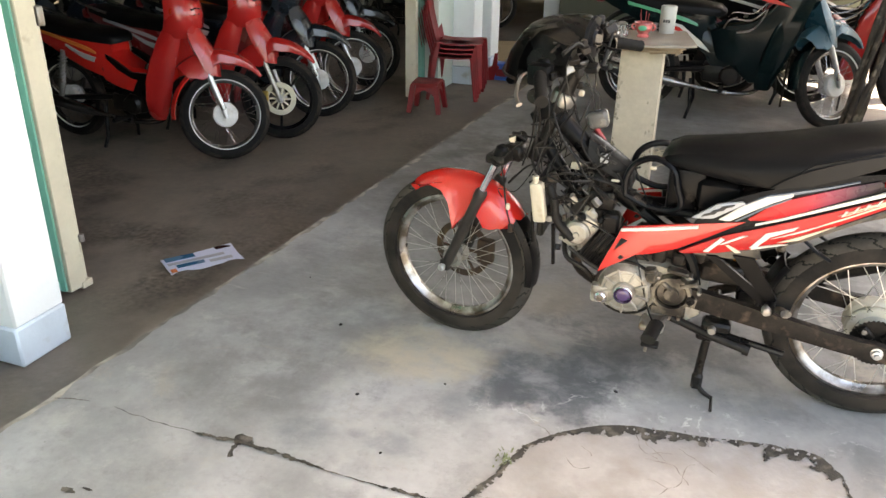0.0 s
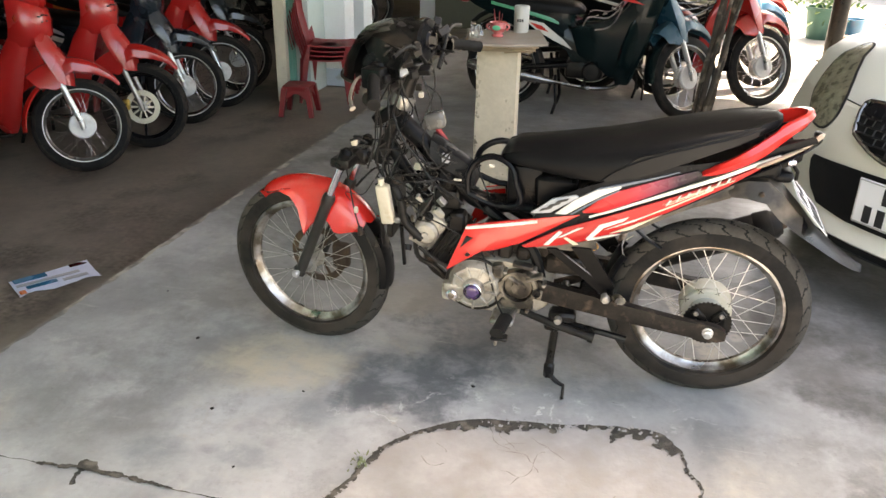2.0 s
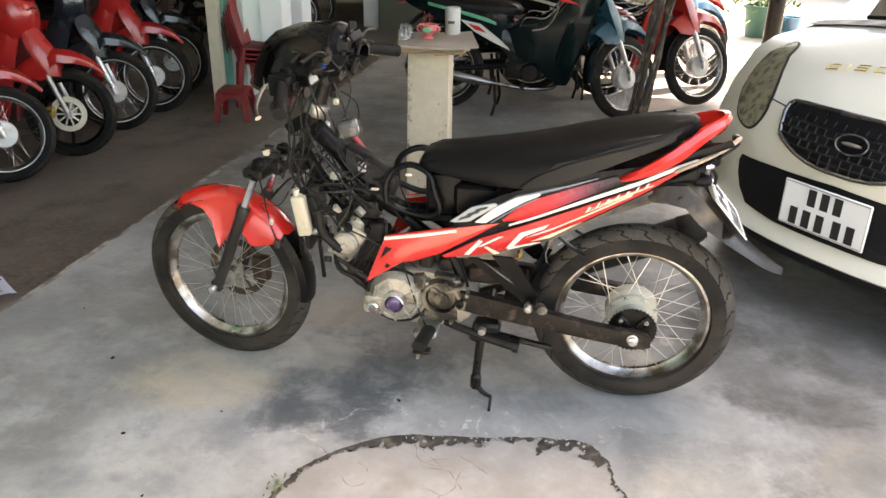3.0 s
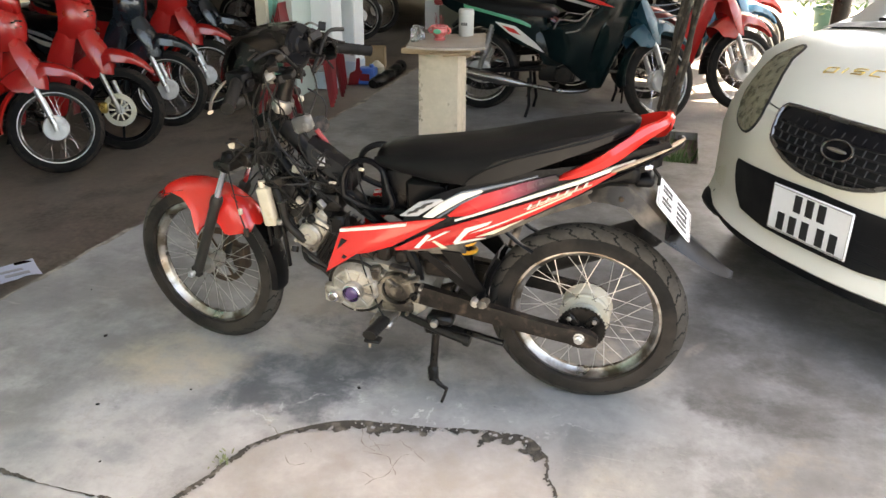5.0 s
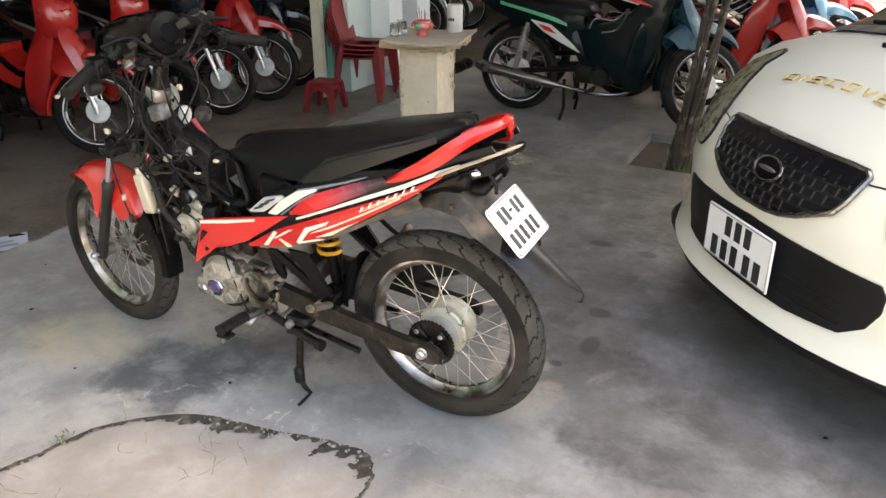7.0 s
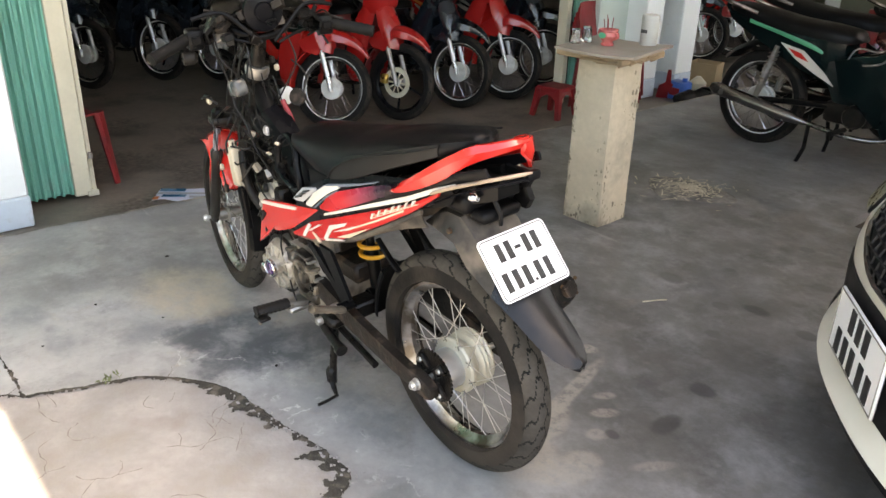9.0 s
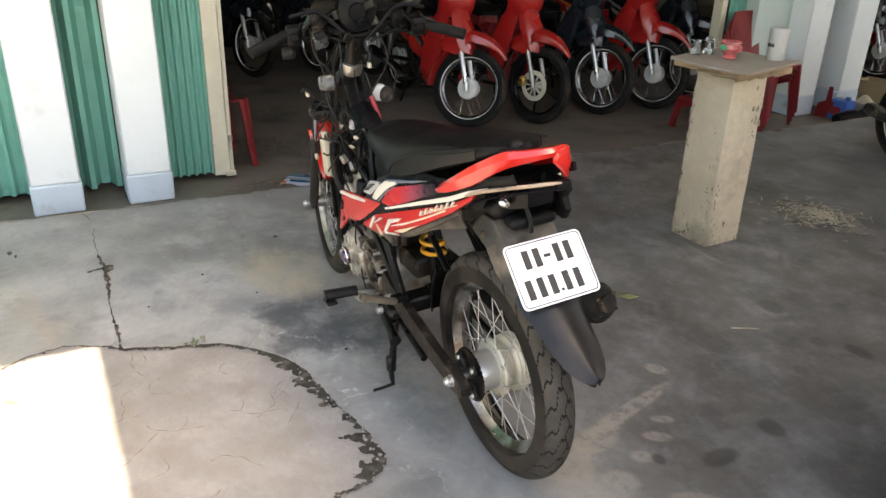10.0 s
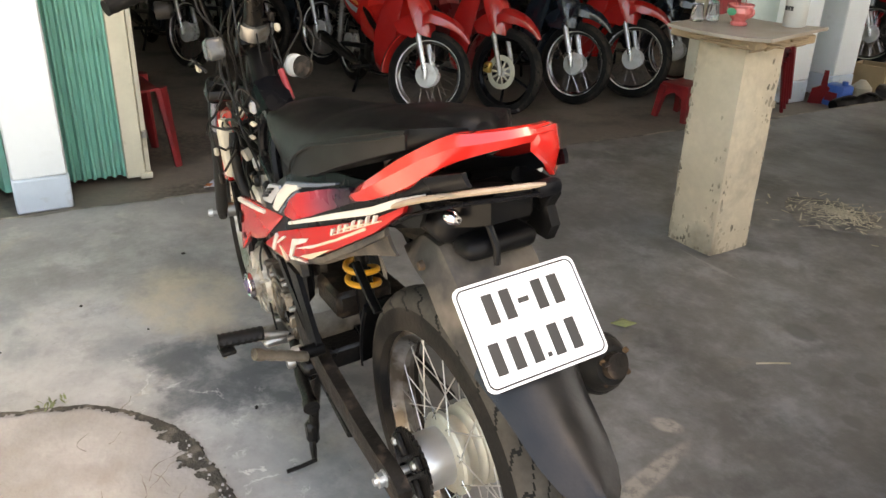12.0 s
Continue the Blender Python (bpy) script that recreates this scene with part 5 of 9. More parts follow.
        return p(name, bm, material, label, m, parent, angle)

    return bike, raised


BIKE, bp = main_bike()


def bike_body():
    p = bp
    # engine
    bm = BM()
    rings = []
    for y, s in ((-0.115, 0.75), (-0.1, 0.95), (-0.02, 1.0), (0.07, 1.0), (0.1, 0.95)):
        ol = [(0.77, 0.3), (0.75, 0.245), (0.68, 0.225), (0.5, 0.232), (0.455, 0.27), (0.45, 0.34), (0.5, 0.4), (0.6, 0.415), (0.7, 0.41), (0.755, 0.365)]
        rings.append([(0.61 + (x - 0.61) * s, y, 0.32 + (z - 0.32) * s) for x, z in ol])
    loft(bm, rings)
    eng = p("engine", bm, "alu", "dusty cast aluminium engine block", None, None, 25)
    bm = BM()
    turned(bm, [(0.0, 0.048), (0.03, 0.048), (0.033, 0.034), (0.058, 0.03), (0.062, 0.034), (0.068, 0.033), (0.077, 0.018), (0.08, 0.01), (0.084, 0.008), (0.084, 0.0), (0.0, 0.0)], 36, pose(0.676, 0.1, 0.325))
    cov = p("clutch_cover", bm, "alu", "round ribbed aluminium engine cover", None, eng)
    bm = BM()
    for k in range(9):
        rb = BM()
        box(rb, (0.03, 0.03, -0.0035), (0.07, 0.043, 0.0035), 0.002, pose(0.676, 0.1, 0.325) @ pose(0, 0, 0, 0, k * 40 + 8, 0) @ pose(0, 0, 0, 0, 0, -6))
        p("cover_rib", rb, "alu", "", None, eng)
    box(bm, (0.72, 0.1, 0.27), (0.775, 0.135, 0.33), 0.01, None, 2)
    p("cover_boss", bm, "alu", "", None, eng)
    bm = BM()
    tube(bm, [(0.676 + 0.088 * math.cos(a), 0.108, 0.325 + 0.086 * math.sin(a)) for a in [i * 0.21 for i in range(30)]], 0.0055, 6, closed=True)
    p("gasket_edge", bm, "iron", "black cover edge", None, eng)
    bm = BM()
    turned(bm, [(0.0, 0.066), (0.016, 0.063), (0.021, 0.057), (0.021, 0.05), (0.0, 0.05)], 20, pose(0.676, 0.1, 0.325))
    p("centre_cap", bm, "purple", "glossy dark purple cap", None, eng)
    bm = BM()
    turned(bm, [(0.021, 0.05), (0.026, 0.06), (0.0285, 0.058), (0.0285, 0.048)], 24, pose(0.676, 0.1, 0.325))
    turned(bm, [(0.0, 0.042), (0.012, 0.044), (0.017, 0.04), (0.018, 0.03), (0.0, 0.03)], 16, pose(0.742, 0.105, 0.297))
    p("cap_ring", bm, "chrome", "", None, eng)
    bm = BM()
    turned(bm, [(0.0, 0.046), (0.01, 0.046), (0.01, 0.04), (0.0, 0.04)], 14, pose(0.742, 0.105, 0.297))
    p("filler_plug", bm, "alu", "", None, eng)
    # sprocket side: open, oily
    bm = BM()
    turned(bm, [(0.0, 0.03), (0.02, 0.03), (0.022, 0.02), (0.04, 0.018), (0.046, 0.01), (0.046, -0.02), (0.0, -0.02)], 18, pose(0.545, 0.095, 0.335))
    turned(bm, [(0.046, 0.03), (0.055, 0.03), (0.058, 0.02), (0.058, -0.02), (0.046, -0.02)], 24, pose(0.545, 0.095, 0.335), True)
    box(bm, (0.5, 0.08, 0.255), (0.6, 0.115, 0.29), 0.006)
    box(bm, (0.59, 0.09, 0.36), (0.625, 0.125, 0.4), 0.006)
    for x, z in ((0.51, 0.3), (0.59, 0.305), (0.53, 0.385), (0.6, 0.345)):
        turned(bm, [(0.0, 0.125), (0.007, 0.123), (0.009, 0.1), (0.0, 0.1)], 8, pose(x, 0, z))
    p("sprocket_housing", bm, "alu_dirty", "oily open sprocket housing", None, eng)
    for x, z, ln, an in ((0.5, 0.375, 0.05, 20), (0.535, 0.41, 0.06, -8), (0.6, 0.3, 0.035, 60), (0.48, 0.32, 0.03, 80), (0.56, 0.36, 0.04, -35), (0.61, 0.4, 0.03, 10)):
        bm = BM()
        box(bm, (-ln / 2, 0.1, -0.006), (ln / 2, 0.128, 0.006), 0.003, pose(x, 0, z, 0, an, 0))
        p("crankcase_rib", bm, "alu_dirty", "", None, eng)
    for x, z in ((0.5, 0.4), (0.585, 0.385), (0.62, 0.36), (0.515, 0.26), (0.6, 0.262), (0.47, 0.355)):
        bm = BM()
        turned(bm, [(0.0, 0.129), (0.005, 0.128), (0.0065, 0.12), (0.0065, 0.1), (0.0, 0.1)], 8, pose(x, 0, z))
        p("crankcase_bolt", bm, "steel", "", None, eng)
    # cylinder, head and its round cap
    C = pose(0.745, -0.005, 0.395, 0, -32, 0)
    bm = BM()
    box(bm, (-0.02, -0.062, -0.06), (0.06, 0.062, 0.06), 0.01, C, 2)
    for k in range(5):
        box(bm, (0.0 + 0.014 * k, -0.07, -0.066), (0.006 + 0.014 * k, 0.07, 0.066), 0.002, C)
    p("cylinder", bm, "iron", "finned cylinder, greasy", None, eng)
    bm = BM()
    box(bm, (0.068, -0.068, -0.062), (0.15, 0.062, 0.062), 0.016, C, 2)
    turned(bm, [(0.0, 0.082), (0.03, 0.08), (0.038, 0.072), (0.04, 0.05), (0.0, 0.05)], 26, C @ pose(0.112, 0, 0))
    turned(bm, [(0.0, 0.088), (0.008, 0.088), (0.01, 0.08), (0.0, 0.08)], 12, C @ pose(0.112, 0, 0.0))
    box(bm, (0.09, 0.05, 0.05), (0.14, 0.02, 0.085), 0.01, C)
    for q, r in ((0.085, -0.045), (0.14, -0.045), (0.085, 0.045), (0.14, 0.045)):
        turned(bm, [(0.0, 0.072), (0.006, 0.072), (0.006, 0.05), (0.0, 0.05)], 8, C @ pose(q, 0, r))
    p("cylinder_head", bm, "alu", "dusty aluminium cylinder head with round cap", None, eng)
    bm = BM()
    tube(bm, smooth_line([(0.885, 0.02, 0.42), (0.87, 0.045, 0.36), (0.81, 0.05, 0.33), (0.78, 0.045, 0.29)], 5), 0.008, 8)
    tube(bm, [(0.86, 0.075, 0.41), (0.8, 0.085, 0.375), (0.765, 0.088, 0.36)], 0.006, 8)
    tube(bm, [(0.9, 0.05, 0.4), (0.9, 0.06, 0.385)], 0.012, 8)
    p("oil_pipe", bm, "iron", "", None, eng)
    bm = BM()
    for k in range(4):
        box(bm, (0.52 + 0.055 * k, -0.02, 0.41), (0.56 + 0.055 * k, 0.09, 0.45 + 0.012 * (k % 2)), 0.008)
    box(bm, (0.46, -0.06, 0.4), (0.68, 0.05, 0.47), 0.012)
    box(bm, (0.36, -0.06, 0.36), (0.48, 0.06, 0.42), 0.01)
    p("starter_motor", bm, "rusty", "dusty starter and fittings on the crankcase", None, eng)
    # carburettor and hoses in the open frame
    bm = BM()
    box(bm, (0.74, -0.045, 0.53), (0.82, 0.045, 0.59), 0.012, None, 2)
    turned_z(bm, [(0.0, 0.0), (0.028, 0.0), (0.03, 0.01), (0.03, 0.035), (0.022, 0.045), (0.0, 0.045)], 18, (0.78, 0.01, 0.59))
    turned_z(bm, [(0.0, -0.05), (0.022, -0.05), (0.03, -0.035), (0.034, 0.0), (0.0, 0.0)], 18, (0.78, 0.01, 0.53))
    box(bm, (0.83, -0.03, 0.5), (0.87, 0.05, 0.56), 0.008)
    box(bm, (0.72, 0.02, 0.47), (0.77, 0.07, 0.53), 0.008)
    p("carburettor", bm, "iron", "dirty carburettor")
    bm = BM()
    tube(bm, smooth_line([(0.93, 0.075, 0.6), (0.91, 0.085, 0.56), (0.9, 0.085, 0.5), (0.87, 0.08, 0.46), (0.85, 0.075, 0.44)], 5), 0.013, 10)
    tube(bm, smooth_line([(0.91, 0.05, 0.5), (0.885, 0.05, 0.46), (0.87, 0.06, 0.43)], 4), 0.011, 10)
    p("coolant_hose", bm, "dusty", "thick dusty rubber hose")
    bm = BM()
    box(bm, (0.945, -0.1, 0.42), (0.965, 0.06, 0.62), 0.005)
    p("radiator", bm, "dusty", "dusty black radiator")
    bm = BM()
    box(bm, (-0.02, -0.016, -0.062), (0.02, 0.016, 0.062), 0.008, pose(0.955, 0.09, 0.55, 0, 8, 0), 3)
    tube(bm, [(0.965, 0.09, 0.61), (0.967, 0.09, 0.63)], 0.01, 12)
    p("coolant_bottle", bm, "ivory", "yellowed white coolant bottle")
    bm = BM()
    tube(bm, [(0.905, 0.1, 0.49), (0.898, 0.1, 0.36)], 0.0085, 8, flat=0.7)
    tube(bm, [(0.98, 0.06, 0.5), (0.975, 0.06, 0.4)], 0.006, 8)
    p("hose_end", bm, "black", "hanging black rubber strip")
    # battery box and the black ring-shaped inner cover
    for s in (1, -1):
        bm = BM()
        ring = smooth_line([(0.71, s * 0.07, 0.605), (0.712, s * 0.065, 0.655), (0.69, s * 0.06, 0.698), (0.64, s * 0.065, 0.72), (0.588, s * 0.075, 0.7), (0.57, s * 0.085, 0.65), (0.556, s * 0.088, 0.605), (0.58, s * 0.085, 0.582), (0.645, s * 0.075, 0.58), (0.71, s * 0.07, 0.605)], 4)
        tube(bm, ring[:-1], 0.0105, 8, closed=True, flat=0.9)
        p("inner_cover_ring", bm, "black_gloss", "black ring-shaped inner cover")
    bm = BM()
    box(bm, (0.5, -0.07, 0.565), (0.6, 0.07, 0.7), 0.012, None, 2)
    box(bm, (0.4, -0.085, 0.58), (0.52, 0.085, 0.68), 0.012)
    p("battery_box", bm, "black", "black plastic battery box")
    bm = BM()
    rings = []
    for k in range(9):
        u = k / 8
        x = 0.83 - 0.13 * u
        w, z = 0.05 - 0.012 * u, 0.735 - 0.085 * u
        rings.append([(x, -w, z - 0.045), (x, -w * 0.7, z + 0.008), (x, 0, z + 0.016), (x, w * 0.7, z + 0.008), (x, w, z - 0.045)])
    loft(bm, rings)
    p("spine_cover", bm, "black_gloss", "black plastic spine cover")
    # seat
    key = [(0.628, 0.712, 0.7, 0.035), (0.612, 0.742, 0.712, 0.07), (0.58, 0.757, 0.712, 0.088), (0.52, 0.768, 0.704, 0.1), (0.42, 0.782, 0.694, 0.115), (0.33, 0.798, 0.698, 0.125),
           (0.25, 0.816, 0.72, 0.13), (0.18, 0.836, 0.748, 0.128), (0.1, 0.856, 0.784, 0.12), (0.02, 0.872, 0.818, 0.106), (-0.04, 0.884, 0.842, 0.08), (-0.085, 0.89, 0.858, 0.048), (-0.1, 0.884, 0.868, 0.024)]
    bm = BM()
    rings = []
    for x, t, b, w in key:
        h = t - b
        dip = 0.006 if 0.2 < x < 0.55 else 0.0
        half = [(0.0, t - dip * 0), (0.45, t - 0.003), (0.75, t - 0.012 - h * 0.04), (0.93, t - h * 0.3), (1.0, t - h * 0.6), (1.0, b + 0.004), (0.94, b)]
        rings.append([(x, -w * a, z) for a, z in reversed(half[1:])] + [(x, w * a, z) for a, z in half])
    loft(bm, rings)
    seat = p("seat", bm, "vinyl", "long black vinyl seat, lightly dusty", None, None, 60)
    for s in (1, -1):
        bm = BM()
        rings = []
        for x, t, b, w in key[5:11]:
            h = t - b
            f = min(1.0, (0.34 - x) / 0.07) if x > 0.27 else 1.0
            zt = b + 0.006 + h * 0.55 * max(0.06, f)
            rings.append([(x, s * (w * 1.0 + 0.003), b + 0.003), (x, s * (w * 1.0 + 0.0035), (b + zt) / 2), (x, s * (w * 0.985 + 0.003), zt), (x, s * (w * 0.96), zt), (x, s * (w * 0.96), b + 0.003)])
        loft(bm, rings)
        p("seat_side_panel", bm, "vinyl_grey", "greyer side panel with piped edge", None, seat)
    bm = BM()
    line = smooth_line([(0.34, 0.128, 0.702), (0.29, 0.134, 0.745), (0.2, 0.1345, 0.79), (0.1, 0.1255, 0.822), (0.0, 0.108, 0.852), (-0.05, 0.088, 0.87)], 5)
    tube(bm, line, 0.0022, 6)
    tube(bm, [(q.x, -q.y, q.z) for q in line], 0.0022, 6)
    p("seat_piping", bm, "vinyl_grey", "", None, seat)

    # side panels: one dark shell each side, colour bands laid on it
    up = [(0.5, 0.59), (0.44, 0.635), (0.38, 0.668), (0.32, 0.692), (0.18, 0.738), (0.09, 0.755), (0.0, 0.774), (-0.1, 0.814), (-0.175, 0.842)]
    lo = [(0.56, 0.482), (0.46, 0.508), (0.37, 0.536), (0.28, 0.58), (0.195, 0.622), (0.06, 0.695), (-0.02, 0.745), (-0.1, 0.8), (-0.185, 0.838)]

    def yy(x):
        return 0.128 if x > 0.3 else 0.128 - (0.3 - x) * 0.105

    for s in (1, -1):
        bm = BM()
        A = [(x, s * (yy(x) - 0.002), z + 0.012) for x, z in up]
        B = [(x, s * (yy(x) - 0.004), z) for x, z in lo]
        sheet(bm, A, B, 0.006, (0, -s, 0), 4)
        sp = p("side_panel", bm, "black_gloss", "black side panel with red and white stripe decals")
        def strip(name, A, B, material, proud, label=""):
            bm = BM()
            rings = []
            for (ax, az), (bx, bz), (cx, cz), (dx, dz) in zip(A, A[1:], B, B[1:]):
                for k in range(5):
                    t = k / 4
                    a, b = (ax + (bx - ax) * t, az + (bz - az) * t), (cx + (dx - cx) * t, cz + (dz - cz) * t)
                    h = math.hypot(a[0] - b[0], a[1] - b[1])
                    row = []
                    for u, lift in ((0, 0), (0.25, 0.05), (0.5, 0.07), (0.75, 0.05), (1, 0)):
                        x, z = a[0] + (b[0] - a[0]) * u, a[1] + (b[1] - a[1]) * u
                        row.append((x, s * (yy(x) + proud + 0.004 + lift * h), z))
                    rings.append(row + [(x, y - s * 0.008, z) for x, y, z in reversed(row)])
            loft(bm, rings)
            p(name, bm, material, label, None, sp)

        strip("decal_top_stripe", [(0.41, 0.64), (0.342, 0.685), (0.277, 0.704), (0.205, 0.725), (0.14, 0.746)], [(0.4, 0.636), (0.338, 0.678), (0.277, 0.696), (0.205, 0.719), (0.14, 0.743)], "blue_grey", 0.0035)
        strip("decal_chevron", [(0.452, 0.598), (0.405, 0.642), (0.345, 0.68), (0.285, 0.697)], [(0.422, 0.599), (0.372, 0.636), (0.325, 0.668), (0.283, 0.691)], "white_gloss", 0.004)
        strip("decal_thin_line", [(0.413, 0.6), (0.345, 0.652), (0.29, 0.685)], [(0.406, 0.6), (0.34, 0.65), (0.286, 0.682)], "blue_grey", 0.0042)
        strip("decal_fading_band", [(0.38, 0.612), (0.34, 0.65), (0.29, 0.681), (0.215, 0.71), (0.165, 0.729), (0.095, 0.752)], [(0.374, 0.608), (0.33, 0.615), (0.243, 0.655), (0.19, 0.681), (0.145, 0.703), (0.075, 0.737)], "fade", 0.0045, "red decal band that fades through violet to black")
        strip("decal_white_line", [(0.36, 0.601), (0.242, 0.652), (0.172, 0.683), (0.036, 0.741), (-0.04, 0.779), (-0.1, 0.804)], [(0.36, 0.595), (0.242, 0.644), (0.172, 0.673), (0.036, 0.729), (-0.04, 0.768), (-0.1, 0.795)], "white_gloss", 0.0045)
        strip("decal_lower_red", [(0.54, 0.486), (0.434, 0.552), (0.314, 0.604), (0.17, 0.664), (0.034, 0.722), (-0.06, 0.775)], [(0.53, 0.482), (0.44, 0.5), (0.305, 0.543), (0.166, 0.622), (0.031, 0.702), (-0.055, 0.764)], "red_decal", 0.0045)
        strip("decal_lower_edge", [(0.5, 0.492), (0.37, 0.52), (0.222, 0.586), (0.1, 0.657), (0.0, 0.718)], [(0.5, 0.483), (0.37, 0.508), (0.222, 0.574), (0.1, 0.645), (0.0, 0.708)], "mudguard", 0.0035)
        strip("decal_pale_edge", [(0.36, 0.549), (0.26, 0.592), (0.15, 0.649), (0.05, 0.705)], [(0.36, 0.544), (0.26, 0.587), (0.15, 0.644), (0.05, 0.7)], "cream_decal", 0.0075)

        # slanted pale marks in place of the lettering
        def mark(q, material="white_gloss"):
            bm = BM()
            c = [Vector((x, s * (yy(x) + 0.0145), z)) for x, z in q]
            loft(bm, [[v - Vector((0, s * 0.005, 0)) for v in c], c])
            p("decal_mark", bm, material, "slanted pale decal mark", None, sp)

        mark([(0.478, 0.5), (0.464, 0.501), (0.428, 0.545), (0.438, 0.548)])
        mark([(0.442, 0.527), (0.43, 0.53), (0.372, 0.566), (0.388, 0.562)])
        mark([(0.424, 0.528), (0.416, 0.531), (0.382, 0.513), (0.396, 0.51)], "cream_decal")
        mark([(0.364, 0.532), (0.352, 0.531), (0.318, 0.572), (0.33, 0.58)])
        mark([(0.33, 0.58), (0.318, 0.572), (0.266, 0.598), (0.255, 0.61)])
        mark([(0.36, 0.527), (0.352, 0.536), (0.294, 0.554), (0.272, 0.556)])
        mark([(0.3, 0.558), (0.25, 0.572), (0.17, 0.622), (0.235, 0.59)], "cream_decal")
        mark([(0.316, 0.566), (0.304, 0.573), (0.2, 0.622), (0.24, 0.598)])
        for k in range(7):
            x = 0.16 - k * 0.0235
            z = 0.648 + (0.16 - x) * 0.51
            mark([(x + 0.004, z + 0.001), (x - 0.001, z + 0.003), (x - 0.009, z + 0.018 + 0.004 * (k % 2)), (x - 0.003, z + 0.017)])
            mark([(x - 0.003, z + 0.004), (x - 0.004, z + 0.007), (x - 0.019, z + 0.014), (x - 0.017, z + 0.011)], "cream_decal")
        mark([(0.172, 0.651), (0.1, 0.685), (0.01, 0.73), (0.1, 0.689)], "cream_decal")
        strip("decal_badge", [(0.52, 0.592), (0.462, 0.64), (0.4, 0.657)], [(0.465, 0.599), (0.43, 0.625), (0.392, 0.652)], "grey_decal", 0.0025)
        for x, z in ((0.497, 0.602), (0.476, 0.616), (0.455, 0.63)):
            mark([(x, z), (x - 0.032, z + 0.012), (x - 0.037, z + 0.018), (x - 0.007, z + 0.008)], "ink")
        # lower pointed red panel
        ol = [(0.76, 0.378), (0.742, 0.425), (0.7, 0.532), (0.6, 0.555), (0.385, 0.602), (0.46, 0.55), (0.545, 0.494), (0.62, 0.462), (0.66, 0.452), (0.7, 0.42)]
        bm = BM()
        slab(bm, ol, 0.008, pose(0, s * 0.137, 0) @ (Matrix() if s > 0 else pose(0, 0, 0)), 0.006 * s, 0.003 * 0)
        lp = p("lower_panel", bm, "red", "pointed red lower panel", None, None, 25)
        bm = BM()
        slab(bm, [(0.702, 0.522), (0.702, 0.53), (0.6, 0.551), (0.5, 0.573), (0.5, 0.566), (0.6, 0.542)], 0.006, pose(0, s * 0.143 if s > 0 else -0.137, 0))
        p("white_stripe", bm, "white_gloss", "", None, lp)
        # the panel is uncut; black patches paint the dark of its mounting holes
        bm = BM()
        slab(bm, [(0.716, 0.462), (0.7, 0.5), (0.682, 0.496)], 0.006, pose(0, s * 0.1445 if s > 0 else -0.1385, 0))
        slab(bm, [(0.697, 0.448), (0.704, 0.438), (0.695, 0.434), (0.686, 0.442)], 0.006, pose(0, s * 0.1435 if s > 0 else -0.1375, 0))
        p("panel_opening", bm, "car_black", "dark mounting hole", None, lp)
        # pale dusty rail under the tail and its broken end
        if s < 0:
            continue
        bm = BM()
        tube(bm, smooth_line([(-0.045, s * 0.107, 0.772), (-0.095, s * 0.099, 0.796), (-0.15, s * 0.066, 0.816), (-0.19, s * 0.022, 0.827), (-0.213, -s * 0.018, 0.832)], 4), [0.006] + [0.0085] * 14 + [0.006, 0.004], 8, flat=0.5)
        p("tail_rail", bm, "brown_decal", "pale dusty strip below the tail")
        bm = BM()
        tube(bm, smooth_line([(-0.02, s * 0.097, 0.735), (-0.08, s * 0.095, 0.77), (-0.15, s * 0.066, 0.802), (-0.2, s * 0.01, 0.817), (-0.208, -s * 0.03, 0.818)], 4), 0.007, 8, flat=0.5)
        box(bm, (-0.214, -0.045, 0.812), (-0.194, -0.008, 0.833), 0.007, None, 2)
        p("rail_backing", bm, "black_gloss", "black plastic behind the strip")
    # deck below the red tail
    bm = BM()
    rings = []
    for x, z, w in ((0.1, 0.725, 0.095), (0.0, 0.755, 0.08), (-0.1, 0.79, 0.06), (-0.15, 0.806, 0.044), (-0.165, 0.811, 0.03)):
        rings.append([(x, -w, z - 0.04), (x, -w, z - 0.004), (x, 0, z + 0.01), (x, w, z - 0.004), (x, w, z - 0.04)])
    loft(bm, rings)
    p("tail_deck", bm, "black", "dusty black deck under the tail")
    # red tail: a slim pointed blade each side, joined in a bow at the back
    line = [(0.085, 0.116, 0.743, 0.004), (0.055, 0.121, 0.757, 0.011), (0.0, 0.117, 0.785, 0.018), (-0.06, 0.097, 0.822, 0.024), (-0.115, 0.064, 0.86, 0.02), (-0.15, 0.034, 0.874, 0.014), (-0.17, 0.005, 0.881, 0.011),
            (-0.176, -0.025, 0.883, 0.01), (-0.17, -0.05, 0.88, 0.011), (-0.145, -0.076, 0.87, 0.013), (-0.1, -0.096, 0.845, 0.018), (-0.06, -0.106, 0.822, 0.02), (0.0, -0.117, 0.785, 0.018), (0.055, -0.121, 0.757, 0.011), (0.085, -0.116, 0.743, 0.004)]
    mid = smooth_line([q[:3] for q in line], 4)
    hs = smooth_line([(q[3], 0, 0) for q in line], 4)
    rings = []
    for k, (c, h) in enumerate(zip(mid, hs)):
        out = Vector((-0.5 if c.x < -0.1 else -0.1, c.y * 8, 0)).normalized()
        hh = h.x
        rings.append([c - out * 0.014 + Vector((0, 0, hh * 0.9)), c - out * 0.002 + Vector((0, 0, hh * 0.95)), c + out * 0.007 + Vector((0, 0, hh * 0.2)), c + out * 0.002 - Vector((0, 0, hh * 0.9)), c - out * 0.006 - Vector((0, 0, hh))])
    bm = BM()
    loft(bm, rings)
    tail = p("tail_panel", bm, "red", "glossy red tail panel round the seat's end")
    bm = BM()
    rings = []
